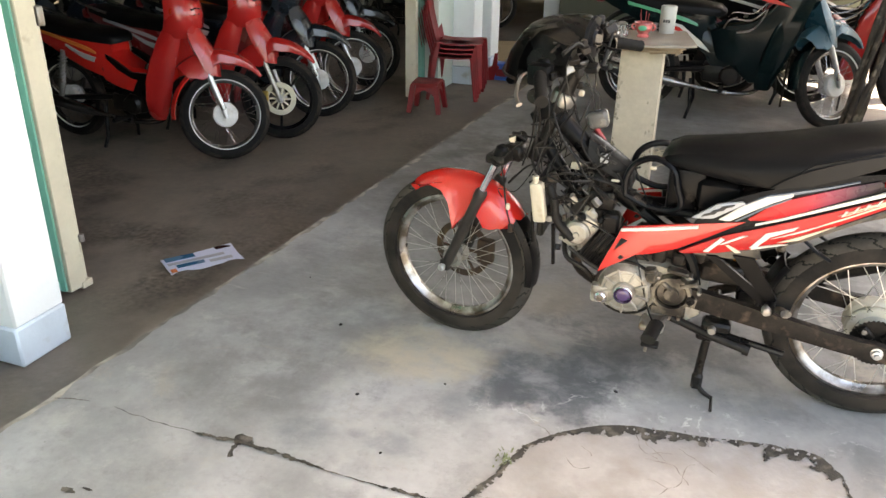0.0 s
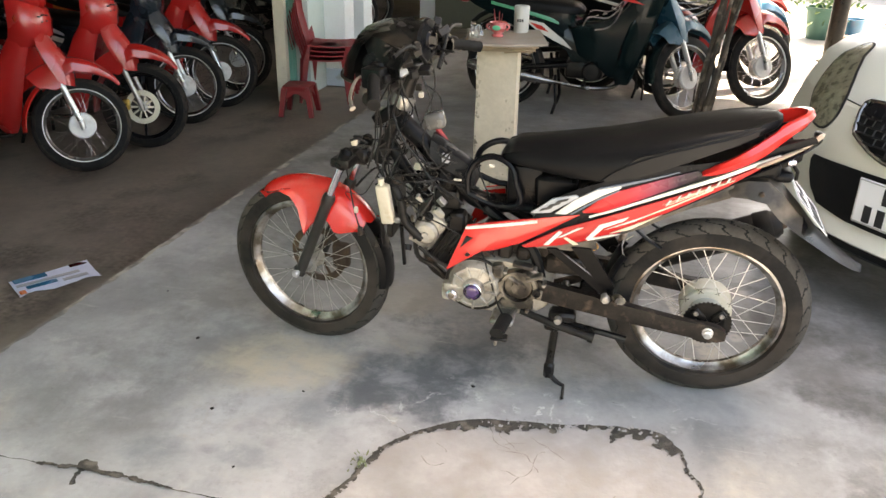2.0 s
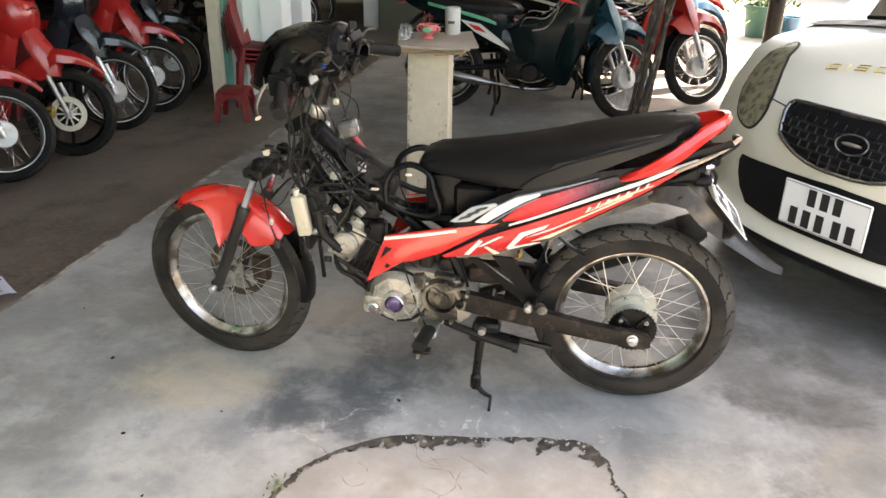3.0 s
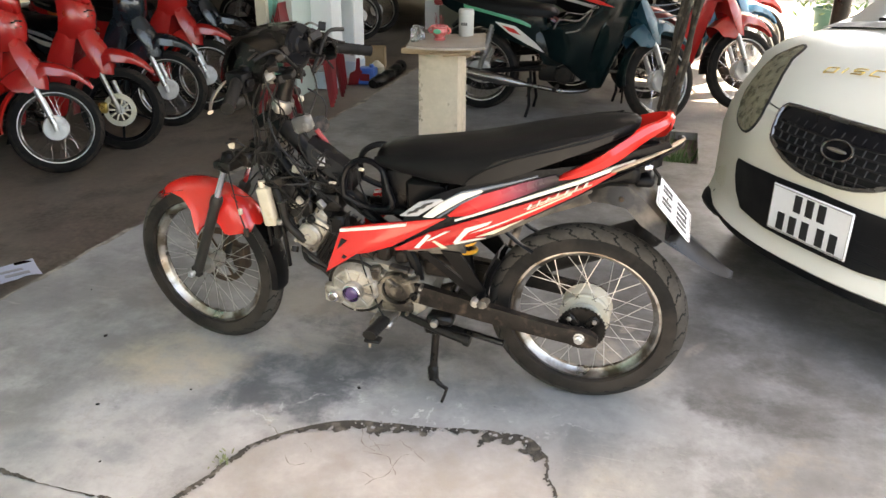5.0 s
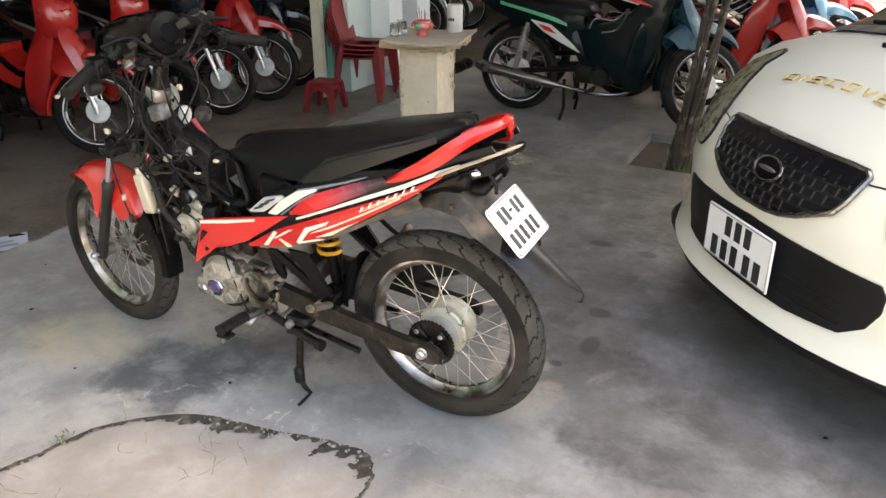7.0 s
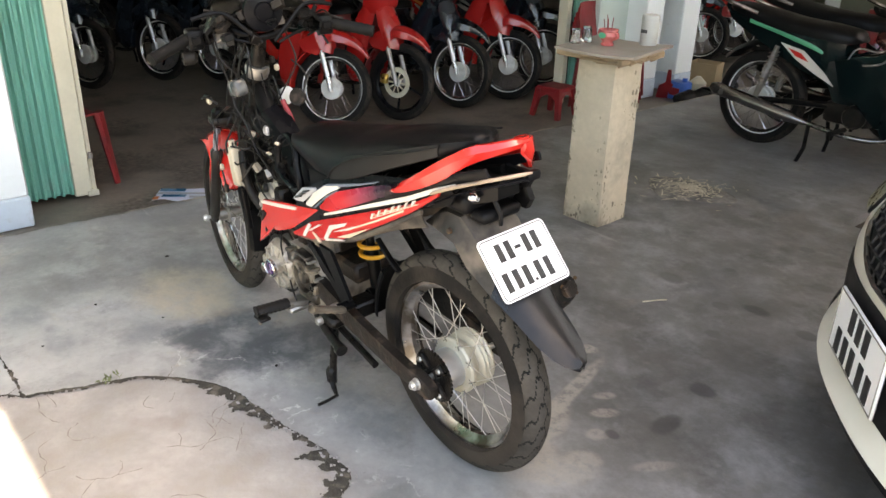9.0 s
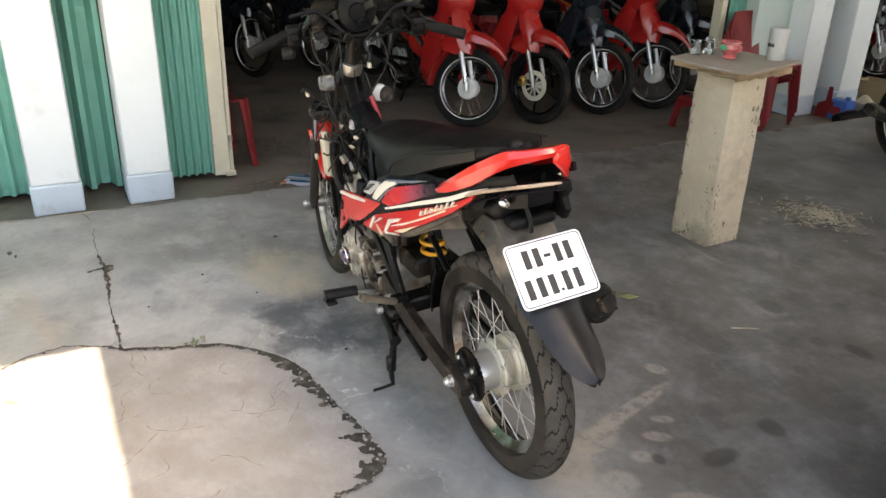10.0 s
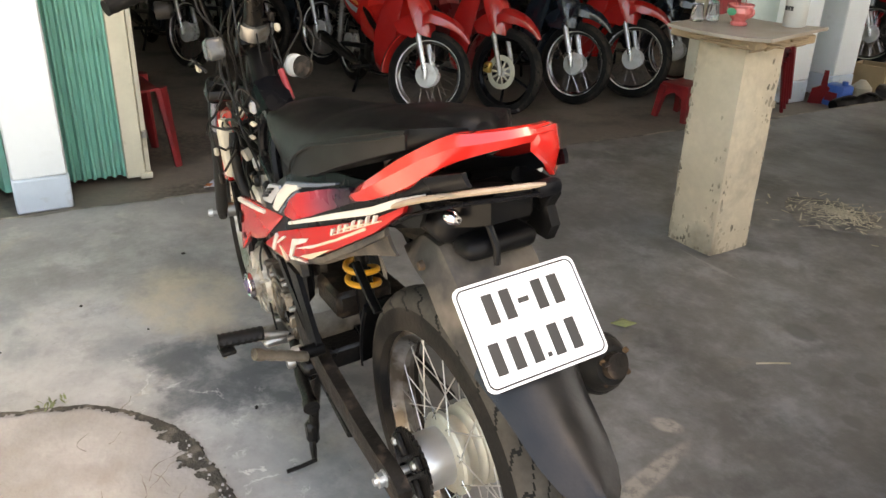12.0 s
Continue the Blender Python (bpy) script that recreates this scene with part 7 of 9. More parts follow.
# ---- the other motorbikes ----
def small_bike(body, second, label, seat_m="vinyl", wheel="wire", fork_m="alu_bright", accent="orange", group="", steer=0.0, rim_m="dark_chrome", lower="black", fender=None, full=False, edge_m="rim_glint"):
    """A step-through motorbike, origin under the rear axle, facing +X."""
    ob = thing("motorbike", Matrix(), label, "motorbike", group)

    def p(name, bm, material, lab="", m=None, parent=None, angle=38):
        return part(name, bm, material, parent or ob, lab, m, True, angle)

    WB, R = 1.21, 0.275
    foot = Vector((WB + 0.015, 0, R))
    turn = Matrix.Translation(foot) @ Matrix.Rotation(radians(steer), 4, Vector((-0.21, 0, 0.555)).normalized()) @ Matrix.Translation(-foot)
    for name, x, width, st in (("rear_wheel", 0.0, 0.075, 0.0), ("front_wheel", WB, 0.065, steer)):
        w = p(name, rim_mesh(0.213, 0.034, 0.007), rim_m, "", (turn if x else Matrix()) @ pose(x, 0, R))
        # edge rings; the white ones carry the chrome's reflection as colour
        for sd in (1, -1):
            bm = BM()
            tube(bm, [(0.219 * math.cos(a), sd * 0.0185, 0.219 * math.sin(a)) for a in [i * math.pi / 28 for i in range(56)]], 0.0092 if edge_m == "rim_glint" else 0.004, 6, closed=True)
            p("rim_edge", bm, edge_m, "", None, w)
        tyre(w, R, width, 0.217, 168, 21, "black tyre", "rubber", "rubber_worn")
        bm = BM()
        turned(bm, [(0.01, 0.05), (0.05, 0.048), (0.062, 0.044), (0.066, 0.02), (0.045, 0.015), (0.045, -0.015), (0.072, -0.02), (0.076, -0.04), (0.068, -0.047), (0.03, -0.047), (0.01, -0.056)], 28)
        hub = p("hub", bm, "hub_pale", "", None, w)
        if wheel == "disc" and name == "front_wheel":
            hub.scale = (0.42, 1.0, 0.42)
        if wheel == "wire" or name == "rear_wheel":
            spokes(w, 0.06, 0.2, 0.022, 36, 0.0011)
        else:
            bm = BM()
            for k in range(5):
                box(bm, (0.05, -0.007, -0.008), (0.213, 0.007, 0.008), 0.003, pose(0, 0, 0, 0, 72 * k + 20, 0))
            p("wheel_arm", bm, "black_gloss", "", None, w)
        if wheel == "disc" and name == "front_wheel":
            bm = BM()
            turned(bm, [(0.108, -0.054), (0.108, -0.058), (0.074, -0.058), (0.074, -0.054)], 40, None, True)
            p("brake_disc", bm, "pale_disc", "", None, w)
            bm = BM()
            box(bm, (0.03, -0.058, -0.006), (0.071, -0.054, 0.006), 0.001)
            arm = finish("disc_arm", bm, "pale_disc")
            for k in range(10):
                shared("disc_arm", arm, w, pose(0, 0, 0, 0, k * 36, 0))
            bm = BM()
            box(bm, (-0.13, -0.085, -0.02), (-0.075, -0.045, 0.05), 0.008)
            p("brake_caliper", bm, "gold", "", None, w)
    Fm = turn @ pose(WB, 0, 0)
    for s in (1, -1):
        bm = BM()
        tube(bm, [(0.005, s * 0.07, R - 0.02), (-0.005, s * 0.07, R + 0.02), (-0.09, s * 0.07, 0.5), (-0.09, s * 0.07, 0.5), (-0.12, s * 0.06, 0.58)], [0.013, 0.017, 0.017, 0.012, 0.012], 12)
        p("fork_leg", bm, fork_m, "", Fm)
    bm = BM()
    rings = []
    for k in range(14):
        a = 47 + 88 * k / 13
        c, s = math.cos(radians(a)), math.sin(radians(a))
        top = 0.335 + 0.065 * min(1.0, k / 7) ** 0.8
        hw = 0.01 + 0.066 * min(1.0, k / 7)
        dp = 0.012 + 0.07 * min(1.0, k / 6) + 0.09 * max(0.0, 1 - abs(k - 10.5) / 3)
        outer = [(top - dp, -hw - 0.004), (top - dp * 0.45, -hw), (top - 0.01, -hw * 0.6), (top, 0), (top - 0.01, hw * 0.6), (top - dp * 0.45, hw), (top - dp, hw + 0.004)]
        inner = [(r - 0.005, y * 0.94) for r, y in reversed(outer)]
        rings.append([(r * c, y, r * s) for r, y in outer + inner])
    loft(bm, rings)
    p("front_mudguard", bm, fender or body, "", Fm @ pose(0, 0, R))
    # tapered fork cover between the mudguard and the neck
    bm = BM()
    rings = []
    for x, z, hw, dp in ((-0.05, 0.5, 0.078, 0.05), (-0.07, 0.57, 0.085, 0.07), (-0.1, 0.64, 0.09, 0.08), (-0.135, 0.7, 0.085, 0.07), (-0.165, 0.76, 0.07, 0.05), (-0.185, 0.83, 0.05, 0.03)):
        rings.append([(x - dp, -hw), (x - dp * 0.2, -hw), (x + dp * 0.5, -hw * 0.6), (x + dp * 0.8, 0), (x + dp * 0.5, hw * 0.6), (x - dp * 0.2, hw), (x - dp, hw)])
        rings[-1] = [(a, b, z - a * 0.1) for a, b in rings[-1]]
    loft(bm, rings)
    p("fork_cover", bm, fender or body, "", Fm, None, 70)
    bm = BM()
    rings = []
    for k in range(8):
        a = 125 + 62 * k / 7
        c, s = math.cos(radians(a)), math.sin(radians(a))
        outer = [(0.3, -0.05), (0.318, -0.03), (0.322, 0), (0.318, 0.03), (0.3, 0.05)]
        inner = [(r - 0.005, y * 0.94) for r, y in reversed(outer)]
        rings.append([(r * c, y, r * s) for r, y in outer + inner])
    loft(bm, rings)
    p("mudguard_rear_part", bm, second, "", Fm @ pose(0, 0, R))
    # leg shield: a rounded neck and two wings that sweep down and back
    bm = BM()
    rings = []
    for z, x, hw, back in ((1.01, 0.99, 0.1, 0.07), (0.95, 1.045, 0.135, 0.1), (0.87, 1.075, 0.14, 0.13), (0.79, 1.075, 0.125, 0.16), (0.735, 1.04, 0.11, 0.15)):
        o = [(x - back, -hw), (x - back * 0.45, -hw * 0.95), (x - back * 0.12, -hw * 0.62), (x, -hw * 0.2), (x, hw * 0.2), (x - back * 0.12, hw * 0.62), (x - back * 0.45, hw * 0.95), (x - back, hw)]
        rings.append([(a, b, z) for a, b in o])
    loft(bm, rings)
    neck = p("leg_shield", bm, body, "", None, None, 50)
    for k, (y, z) in enumerate(((-0.03, 0.9), (0.0, 0.905), (0.03, 0.9), (-0.02, 0.87), (0.02, 0.87))):
        bm = BM()
        box(bm, (1.055, y - 0.008, z - 0.004), (1.079, y + 0.008, z + 0.004), 0.002)
        p("vent", bm, "car_black", "", None, neck)
    for s in (1, -1):
        bm = BM()
        rings = []
        for z, xf, yi, xb, yo in ((0.82, 1.02, 0.07, 0.93, 0.105), (0.72, 0.995, 0.072, 0.87, 0.135), (0.6, 0.96, 0.088, 0.825, 0.168), (0.48, 0.93, 0.1, 0.79, 0.185), (0.36, 0.9, 0.108, 0.77, 0.185), (0.27, 0.87, 0.11, 0.765, 0.165), (0.23, 0.85, 0.115, 0.775, 0.14)):
            o = [(xf - 0.02, yi - 0.006), (xf, yi + 0.006), (xf - 0.02, yi + 0.03), ((xf + xb) / 2, (yi + yo) / 2 + 0.018), (xb, yo)]
            i = [(a - 0.012, b - 0.008) for a, b in reversed(o)]
            rings.append([(a, s * b, z) for a, b in o + i])
        loft(bm, rings)
        p("shield_wing", bm, body, "", None, neck, 45)
    bm = BM()
    box(bm, (0.86, -0.07, 0.34), (0.93, 0.07, 0.76), 0.02, pose(0, 0, 0, 0, 0, 0))
    p("neck_inside", bm, "black", "")
    # dark cover between the shield, the spine and the engine
    for s in (1, -1):
        bm = BM()
        slab(bm, [(0.86, 0.3), (0.9, 0.5), (0.84, 0.56), (0.72, 0.5), (0.6, 0.5), (0.42, 0.6), (0.38, 0.5), (0.46, 0.36), (0.7, 0.3)], 0.02, pose(0, s * 0.1 + (0.0 if s > 0 else 0.02), 0), 0.012 * s)
        p("lower_cover", bm, lower, "")
    if full:
        for s in (1, -1):
            bm = BM()
            rings = []
            ol = [(1.0, 0.9), (1.03, 0.8), (0.985, 0.62), (0.92, 0.4), (0.86, 0.27), (0.72, 0.26), (0.6, 0.36), (0.5, 0.4), (0.43, 0.58), (0.52, 0.62), (0.64, 0.64), (0.76, 0.7), (0.86, 0.82), (0.94, 0.94)]
            for y, f in ((0.1, 1.0), (0.135, 0.97), (0.15, 0.88), (0.152, 0.4)):
                rings.append([(0.75 + (x - 0.75) * f, s * y, 0.58 + (z - 0.58) * f) for x, z in ol])
            loft(bm, rings)
            p("side_cover", bm, second, "", None, None, 30)
            bm = BM()
            tube(bm, smooth_line([(0.52, s * 0.156, 0.6), (0.56, s * 0.158, 0.66), (0.68, s * 0.158, 0.66), (0.76, s * 0.157, 0.73), (0.7, s * 0.158, 0.61), (0.6, s * 0.158, 0.58)], 4), 0.006, 6)
            p("chrome_trim", bm, "chrome", "")
            bm = BM()
            slab(bm, [(0.9, 0.75), (0.78, 0.8), (0.7, 0.79), (0.8, 0.765)], 0.005, pose(0, s * 0.155 + 0.0025, 0))
            p("shield_decal", bm, "red", "")
    bm = BM()
    rings = []
    for x, z, w, h in ((1.07, 0.98, 0.035, 0.03), (1.055, 0.99, 0.07, 0.055), (1.0, 1.005, 0.11, 0.07), (0.94, 1.015, 0.14, 0.06), (0.88, 1.015, 0.12, 0.04), (0.85, 1.01, 0.08, 0.03)):
        rings.append([(x, w * math.cos(a), z + h * math.sin(a)) for a in [i * math.pi / 8 for i in range(16)]])
    loft(bm, rings)
    hd = p("handlebar_cowl", bm, body, "", turn)
    bm = BM()
    turned(bm, [(0.0, 0.02), (0.03, 0.016), (0.055, 0.0), (0.0, -0.002)], 20, pose(1.058, 0, 0.99, 0, 0, -90))
    p("headlight", bm, "lens", "clear headlight glass", None, hd)
    bm = BM()
    tube(bm, smooth_line([(0.86, 0.33, 1.0), (0.9, 0.2, 1.02), (0.93, 0, 1.02), (0.9, -0.2, 1.02), (0.86, -0.33, 1.0)], 5), 0.014, 10)
    p("handlebar", bm, "black", "", turn)
    for s in (1, -1):
        bm = BM()
        turned(bm, [(0.0, 0.012), (0.018, 0.01), (0.024, 0.0), (0.0, -0.004)], 14, pose(1.0, s * 0.125, 0.9, 0, 0, -70 * s))
        p("indicator", bm, "orange_lens", "amber indicator")
        bm = BM()
        tube(bm, smooth_line([(0.9, s * 0.2, 1.03), (0.89, s * 0.24, 1.12), (0.88, s * 0.28, 1.18)], 4), 0.005, 6)
        turned(bm, [(0.0, 0.012), (0.045, 0.008), (0.052, 0.0), (0.0, -0.004)], 20, pose(0.875, s * 0.3, 1.2, 0, 0, 90))
        p("mirror", bm, "black", "", turn)
    # spine, seat, tail
    bm = BM()
    rings = []
    for x, zt, zb, w in ((0.95, 0.72, 0.5, 0.08), (0.85, 0.6, 0.42, 0.09), (0.72, 0.53, 0.38, 0.095), (0.6, 0.535, 0.38, 0.1), (0.5, 0.58, 0.4, 0.105), (0.4, 0.66, 0.44, 0.11)):
        rings.append([(x, -w, zb), (x, -w * 1.02, (zt + zb) / 2), (x, -w * 0.7, zt - 0.01), (x, 0, zt), (x, w * 0.7, zt - 0.01), (x, w * 1.02, (zt + zb) / 2), (x, w, zb)])
    loft(bm, rings)
    p("frame_cover", bm, second, "")
    bm = BM()
    rings = []
    for x, zt, zb, w in ((0.46, 0.67, 0.42, 0.08), (0.4, 0.68, 0.44, 0.105), (0.25, 0.69, 0.49, 0.12), (0.1, 0.705, 0.55, 0.118), (-0.08, 0.735, 0.63, 0.105), (-0.22, 0.775, 0.69, 0.085), (-0.3, 0.79, 0.735, 0.05)):
        rings.append([(x, -w * 0.8, zb), (x, -w * 1.04, (zt + zb) / 2), (x, -w, zt), (x, w, zt), (x, w * 1.04, (zt + zb) / 2), (x, w * 0.8, zb)])
    loft(bm, rings)
    body_ob = p("rear_body", bm, second, "")
    for s in (1, -1):
        bm = BM()
        sheet(bm, [(0.36, s * 0.113, 0.61), (0.28, s * 0.125, 0.645), (0.1, s * 0.126, 0.685), (-0.1, s * 0.112, 0.725)], [(0.36, s * 0.116, 0.595), (0.28, s * 0.127, 0.62), (0.1, s * 0.127, 0.665), (-0.1, s * 0.112, 0.705)], 0.006, (0, -s, 0), 4)
        p("side_decal", bm, accent, "coloured stripe decal", None, body_ob)
        if full:
            for name, ol, m, y in (("white_flash", [(0.12, 0.625), (0.26, 0.6), (0.4, 0.5), (0.46, 0.44), (0.34, 0.49), (0.22, 0.55)], "white_gloss", 0.128), ("red_flash", [(0.17, 0.603), (0.25, 0.585), (0.3, 0.545), (0.22, 0.565)], "red", 0.131)):
                bm = BM()
                slab(bm, ol, 0.006, pose(0, s * y + 0.003, 0))
                p(name, bm, m, "", None, body_ob)
            continue
        bm = BM()
        sheet(bm, [(0.36, s * 0.119, 0.575), (0.26, s * 0.129, 0.6), (0.14, s * 0.13, 0.645)], [(0.34, s * 0.119, 0.545), (0.26, s * 0.129, 0.57), (0.14, s * 0.13, 0.63)], 0.006, (0, -s, 0), 4)
        p("side_flash", bm, "white_gloss" if second == "navy" else "grey_decal", "", None, body_ob)
    bm = BM()
    rings = []
    for x, zt, zb, w in ((0.52, 0.7, 0.67, 0.05), (0.48, 0.73, 0.66, 0.1), (0.35, 0.745, 0.67, 0.125), (0.15, 0.755, 0.685, 0.128), (-0.05, 0.785, 0.715, 0.12), (-0.22, 0.8, 0.755, 0.1), (-0.27, 0.79, 0.77, 0.06)):
        half = [(0.0, zt), (0.6, zt - 0.004), (0.9, zt - 0.018), (1.0, (zt + zb) / 2), (0.97, zb)]
        rings.append([(x, -w * a, z) for a, z in reversed(half[1:])] + [(x, w * a, z) for a, z in half])
    loft(bm, rings)
    p("seat", bm, seat_m, "black vinyl seat", None, None, 60)
    bm = BM()
    tube(bm, smooth_line([(-0.05, 0.12, 0.76), (-0.25, 0.12, 0.81), (-0.34, 0.08, 0.83), (-0.36, 0, 0.83), (-0.34, -0.08, 0.83), (-0.25, -0.12, 0.81), (-0.05, -0.12, 0.76)], 4), 0.01, 8)
    p("grab_rail", bm, "chrome", "")
    bm = BM()
    box(bm, (-0.33, -0.06, 0.7), (-0.26, 0.06, 0.77), 0.02, None, 2)
    p("tail_lamp", bm, "dark_red", "red tail lamp")
    bm = BM()
    rings = []
    for k in range(9):
        a = 40 + 110 * k / 8
        c, s = math.cos(radians(a)), math.sin(radians(a))
        o = [(0.31, -0.065), (0.335, -0.04), (0.34, 0), (0.335, 0.04), (0.31, 0.065)]
        i = [(r - 0.005, y * 0.94) for r, y in reversed(o)]
        rings.append([(r * c * -1, y, r * s) for r, y in o + i])
    loft(bm, rings)
    p("rear_mudguard", bm, "black", "", pose(0, 0, R))
    # engine and running gear
    bm = BM()
    box(bm, (0.42, -0.11, 0.24), (0.68, 0.11, 0.36), 0.03, None, 2)
    turned(bm, [(0.0, 0.14), (0.05, 0.135), (0.065, 0.12), (0.065, -0.12), (0.05, -0.135), (0.0, -0.14)], 24, pose(0.6, 0, 0.3))
    box(bm, (0.66, -0.055, 0.28), (0.82, 0.055, 0.38), 0.012)
    eng = p("engine", bm, "iron", "dark engine")
    bm = BM()
    turned(bm, [(0.0, -0.145), (0.05, -0.142), (0.06, -0.13), (0.0, -0.13)], 24, pose(0.6, 0, 0.3))
    p("engine_cover", bm, "iron", "", None, eng)
    bm = BM()
    tube(bm, smooth_line([(0.8, -0.03, 0.28), (0.76, -0.06, 0.2), (0.6, -0.12, 0.19), (0.35, -0.13, 0.22)], 5), 0.014, 10)
    tube(bm, [(0.36, -0.13, 0.218), (0.3, -0.135, 0.226), (0.25, -0.14, 0.235), (-0.2, -0.165, 0.31), (-0.24, -0.167, 0.317)], [0.014, 0.025, 0.035, 0.038, 0.024], 18)
    p("exhaust", bm, "dark_chrome", "dull brownish exhaust pipe")
    for s in (1, -1):
        bm = BM()
        tube(bm, [(0.44, s * 0.09, 0.33), (0.2, s * 0.1, 0.305), (-0.03, s * 0.1, R)], [0.02, 0.018, 0.02], 8)
        p("swingarm", bm, "black", "")
        bm = BM()
        a, b = Vector((0.02, s * 0.115, 0.3)), Vector((0.1, s * 0.12, 0.6))
        tube(bm, [a, a.lerp(b, 0.3), b], [0.016, 0.02, 0.014], 10)
        pts = []
        for k in range(73):
            t = k / 72
            th = t * 9 * 2 * math.pi
            pts.append(a.lerp(b, 0.2 + 0.7 * t) + Vector((math.cos(th) * 0.026, math.sin(th) * 0.026, 0)))
        tube(bm, pts, 0.0045, 6)
        p("shock_absorber", bm, "steel", "coil spring damper")
        bm = BM()
        tube(bm, [(0.36, s * 0.1, 0.26), (0.38, s * 0.14, 0.08), (0.36, s * 0.16, 0.0)], 0.011, 8)
        p("centre_stand_leg", bm, "black", "")
        bm = BM()
        tube(bm, [(0.56, s * 0.1, 0.22), (0.56, s * 0.26, 0.225)], 0.014, 10)
        p("foot_peg", bm, "rubber", "")
    return ob


def place(ob, x, y, z, deg, lean=0.0):
    ob.matrix_basis = pose(x, y, z) @ pose(0, 0, 0, 0, 0, deg) @ pose(0, 0, 0, lean, 0, 0)


def front_at(x, y, z, deg, lean=0.0):
    """Pose of a bike whose front wheel stands at x, y."""
    return pose(x - 1.21 * math.cos(radians(deg)), y - 1.21 * math.sin(radians(deg)), z) @ pose(0, 0, 0, 0, 0, deg) @ pose(0, 0, 0, lean, 0, 0)


ROW = "motorbikes parked inside the shop"
YARD = "motorbikes parked under the long roof"
b1 = small_bike("row_red", "red", "glossy red step-through motorbike parked in the dark shop", accent="orange", group=ROW, steer=42)
b1.matrix_basis = front_at(-3.435, 1.945, DEEP, 0)
b2 = small_bike("row_red", "dark_red", "red motorbike with black alloy wheel and brake disc in the shop", wheel="disc", rim_m="black_gloss", edge_m="black_gloss", fork_m="steel", accent="grey_decal", group=ROW, steer=20)
b2.matrix_basis = front_at(-3.345, 2.46, DEEP, 1)
b3 = small_bike("navy", "navy", "dark navy motorbike in the shop, the gleam of its rims painted white", wheel="wire", accent="grey_decal", group=ROW, steer=22)
b3.matrix_basis = front_at(-3.39, 3.06, DEEP, 1)
b4 = small_bike("row_red", "red", "glossy red step-through motorbike parked in the dark shop", accent="orange", group=ROW, steer=27)
b4.matrix_basis = front_at(-3.38, 3.57, DEEP, 1)
b5 = copy_thing(b3, front_at(-3.5, 4.1, DEEP, 1))
tagged(b5, "dark motorbike at the end of the row in the shop")
for x, y, d in ((-5.5, 1.55, 6), (-5.5, 0.95, 5), (-5.25, 1.95, 2), (-5.2, 2.55, 4), (-5.3, 3.2, 1), (-5.25, 3.8, 2)):
    tagged(copy_thing(b3, front_at(x, y, DEEP, d)), "dark motorbike in the back row of the shop")
for y, src in ((6.35, b3), (6.95, b1), (7.5, b3)):
    tagged(copy_thing(src, front_at(-3.45, y, DEEP, 0)), "motorbike standing in the second shop bay")
b6 = small_bike("teal", "teal", "dark teal motorbike with a long exhaust, the gleam of its rims painted white", accent="green_decal", group=YARD, steer=42, lower="teal", fender="teal_light", full=True)
b6.matrix_basis = front_at(0.06, 3.5, 0, 0)
b7 = small_bike("dark_red", "dark_red", "dark red motorbike standing behind the teal one", accent="orange", group=YARD)
b7.matrix_basis = front_at(-0.05, 4.15, 0, 4)
b8 = small_bike("row_red", "black", "red motorbike with bright spoked wheel under the long roof", accent="white_gloss", group=YARD, steer=40)
b8.matrix_basis = front_at(0.6, 4.05, 0, -6)
b9 = small_bike("blue_gloss", "black", "blue motorbike in the row under the long roof", accent="white_gloss", group=YARD, steer=38)
b9.matrix_basis = front_at(0.68, 4.72, 0, -6)
tagged(copy_thing(b8, front_at(0.78, 5.36, 0, -7)), "red motorbike further back in the row")


# ---- the white car ----
CAR = Matrix(((-0.758, 0.652, 0, 0.676), (-0.652, -0.758, 0, 0.796), (0, 0, 1, 0), (0, 0, 0, 1)))
# centre line from lip over nose, bonnet, windscreen, roof to the tail: x, z, half width, how far the sides fall back, how far they drop
NOSE = [(-0.03, 0.232, 0.7, 0.24, 0), (0.02, 0.236, 0.735, 0.262, 0), (0.036, 0.248, 0.742, 0.262, 0), (0.026, 0.27, 0.745, 0.262, 0), (0.002, 0.295, 0.752, 0.258, 0), (-0.012, 0.34, 0.77, 0.27, 0), (-0.01, 0.41, 0.785, 0.288, 0),
        (-0.005, 0.52, 0.8, 0.304, 0), (-0.02, 0.6, 0.805, 0.32, 0), (-0.066, 0.69, 0.805, 0.33, 0), (-0.112, 0.745, 0.805, 0.32, 0.015), (-0.178, 0.8, 0.8, 0.28, 0.03), (-0.262, 0.85, 0.795, 0.22, 0.042),
        (-0.43, 0.92, 0.79, 0.16, 0.065), (-0.62, 0.966, 0.775, 0.16, 0.08)]
REAR = [(-0.74, 1.005, 0.755, 0.2, 0.06), (-1.02, 1.18, 0.69, 0.16, 0.05), (-1.38, 1.4, 0.62, 0.1, 0.05), (-1.62, 1.46, 0.6, 0.06, 0.05), (-2.5, 1.48, 0.59, 0.0, 0.05), (-3.1, 1.42, 0.58, -0.02, 0.05), (-3.35, 1.25, 0.6, -0.06, 0.03),
        (-3.48, 0.95, 0.7, -0.12, 0), (-3.52, 0.6, 0.74, -0.15, 0), (-3.48, 0.3, 0.72, -0.15, 0)]


def car_row(s):
    k = max(0, min(len(NOSE) - 2, int(s)))
    f = s - k
    return [a + (b - a) * f for a, b in zip(NOSE[k], NOSE[k + 1])]


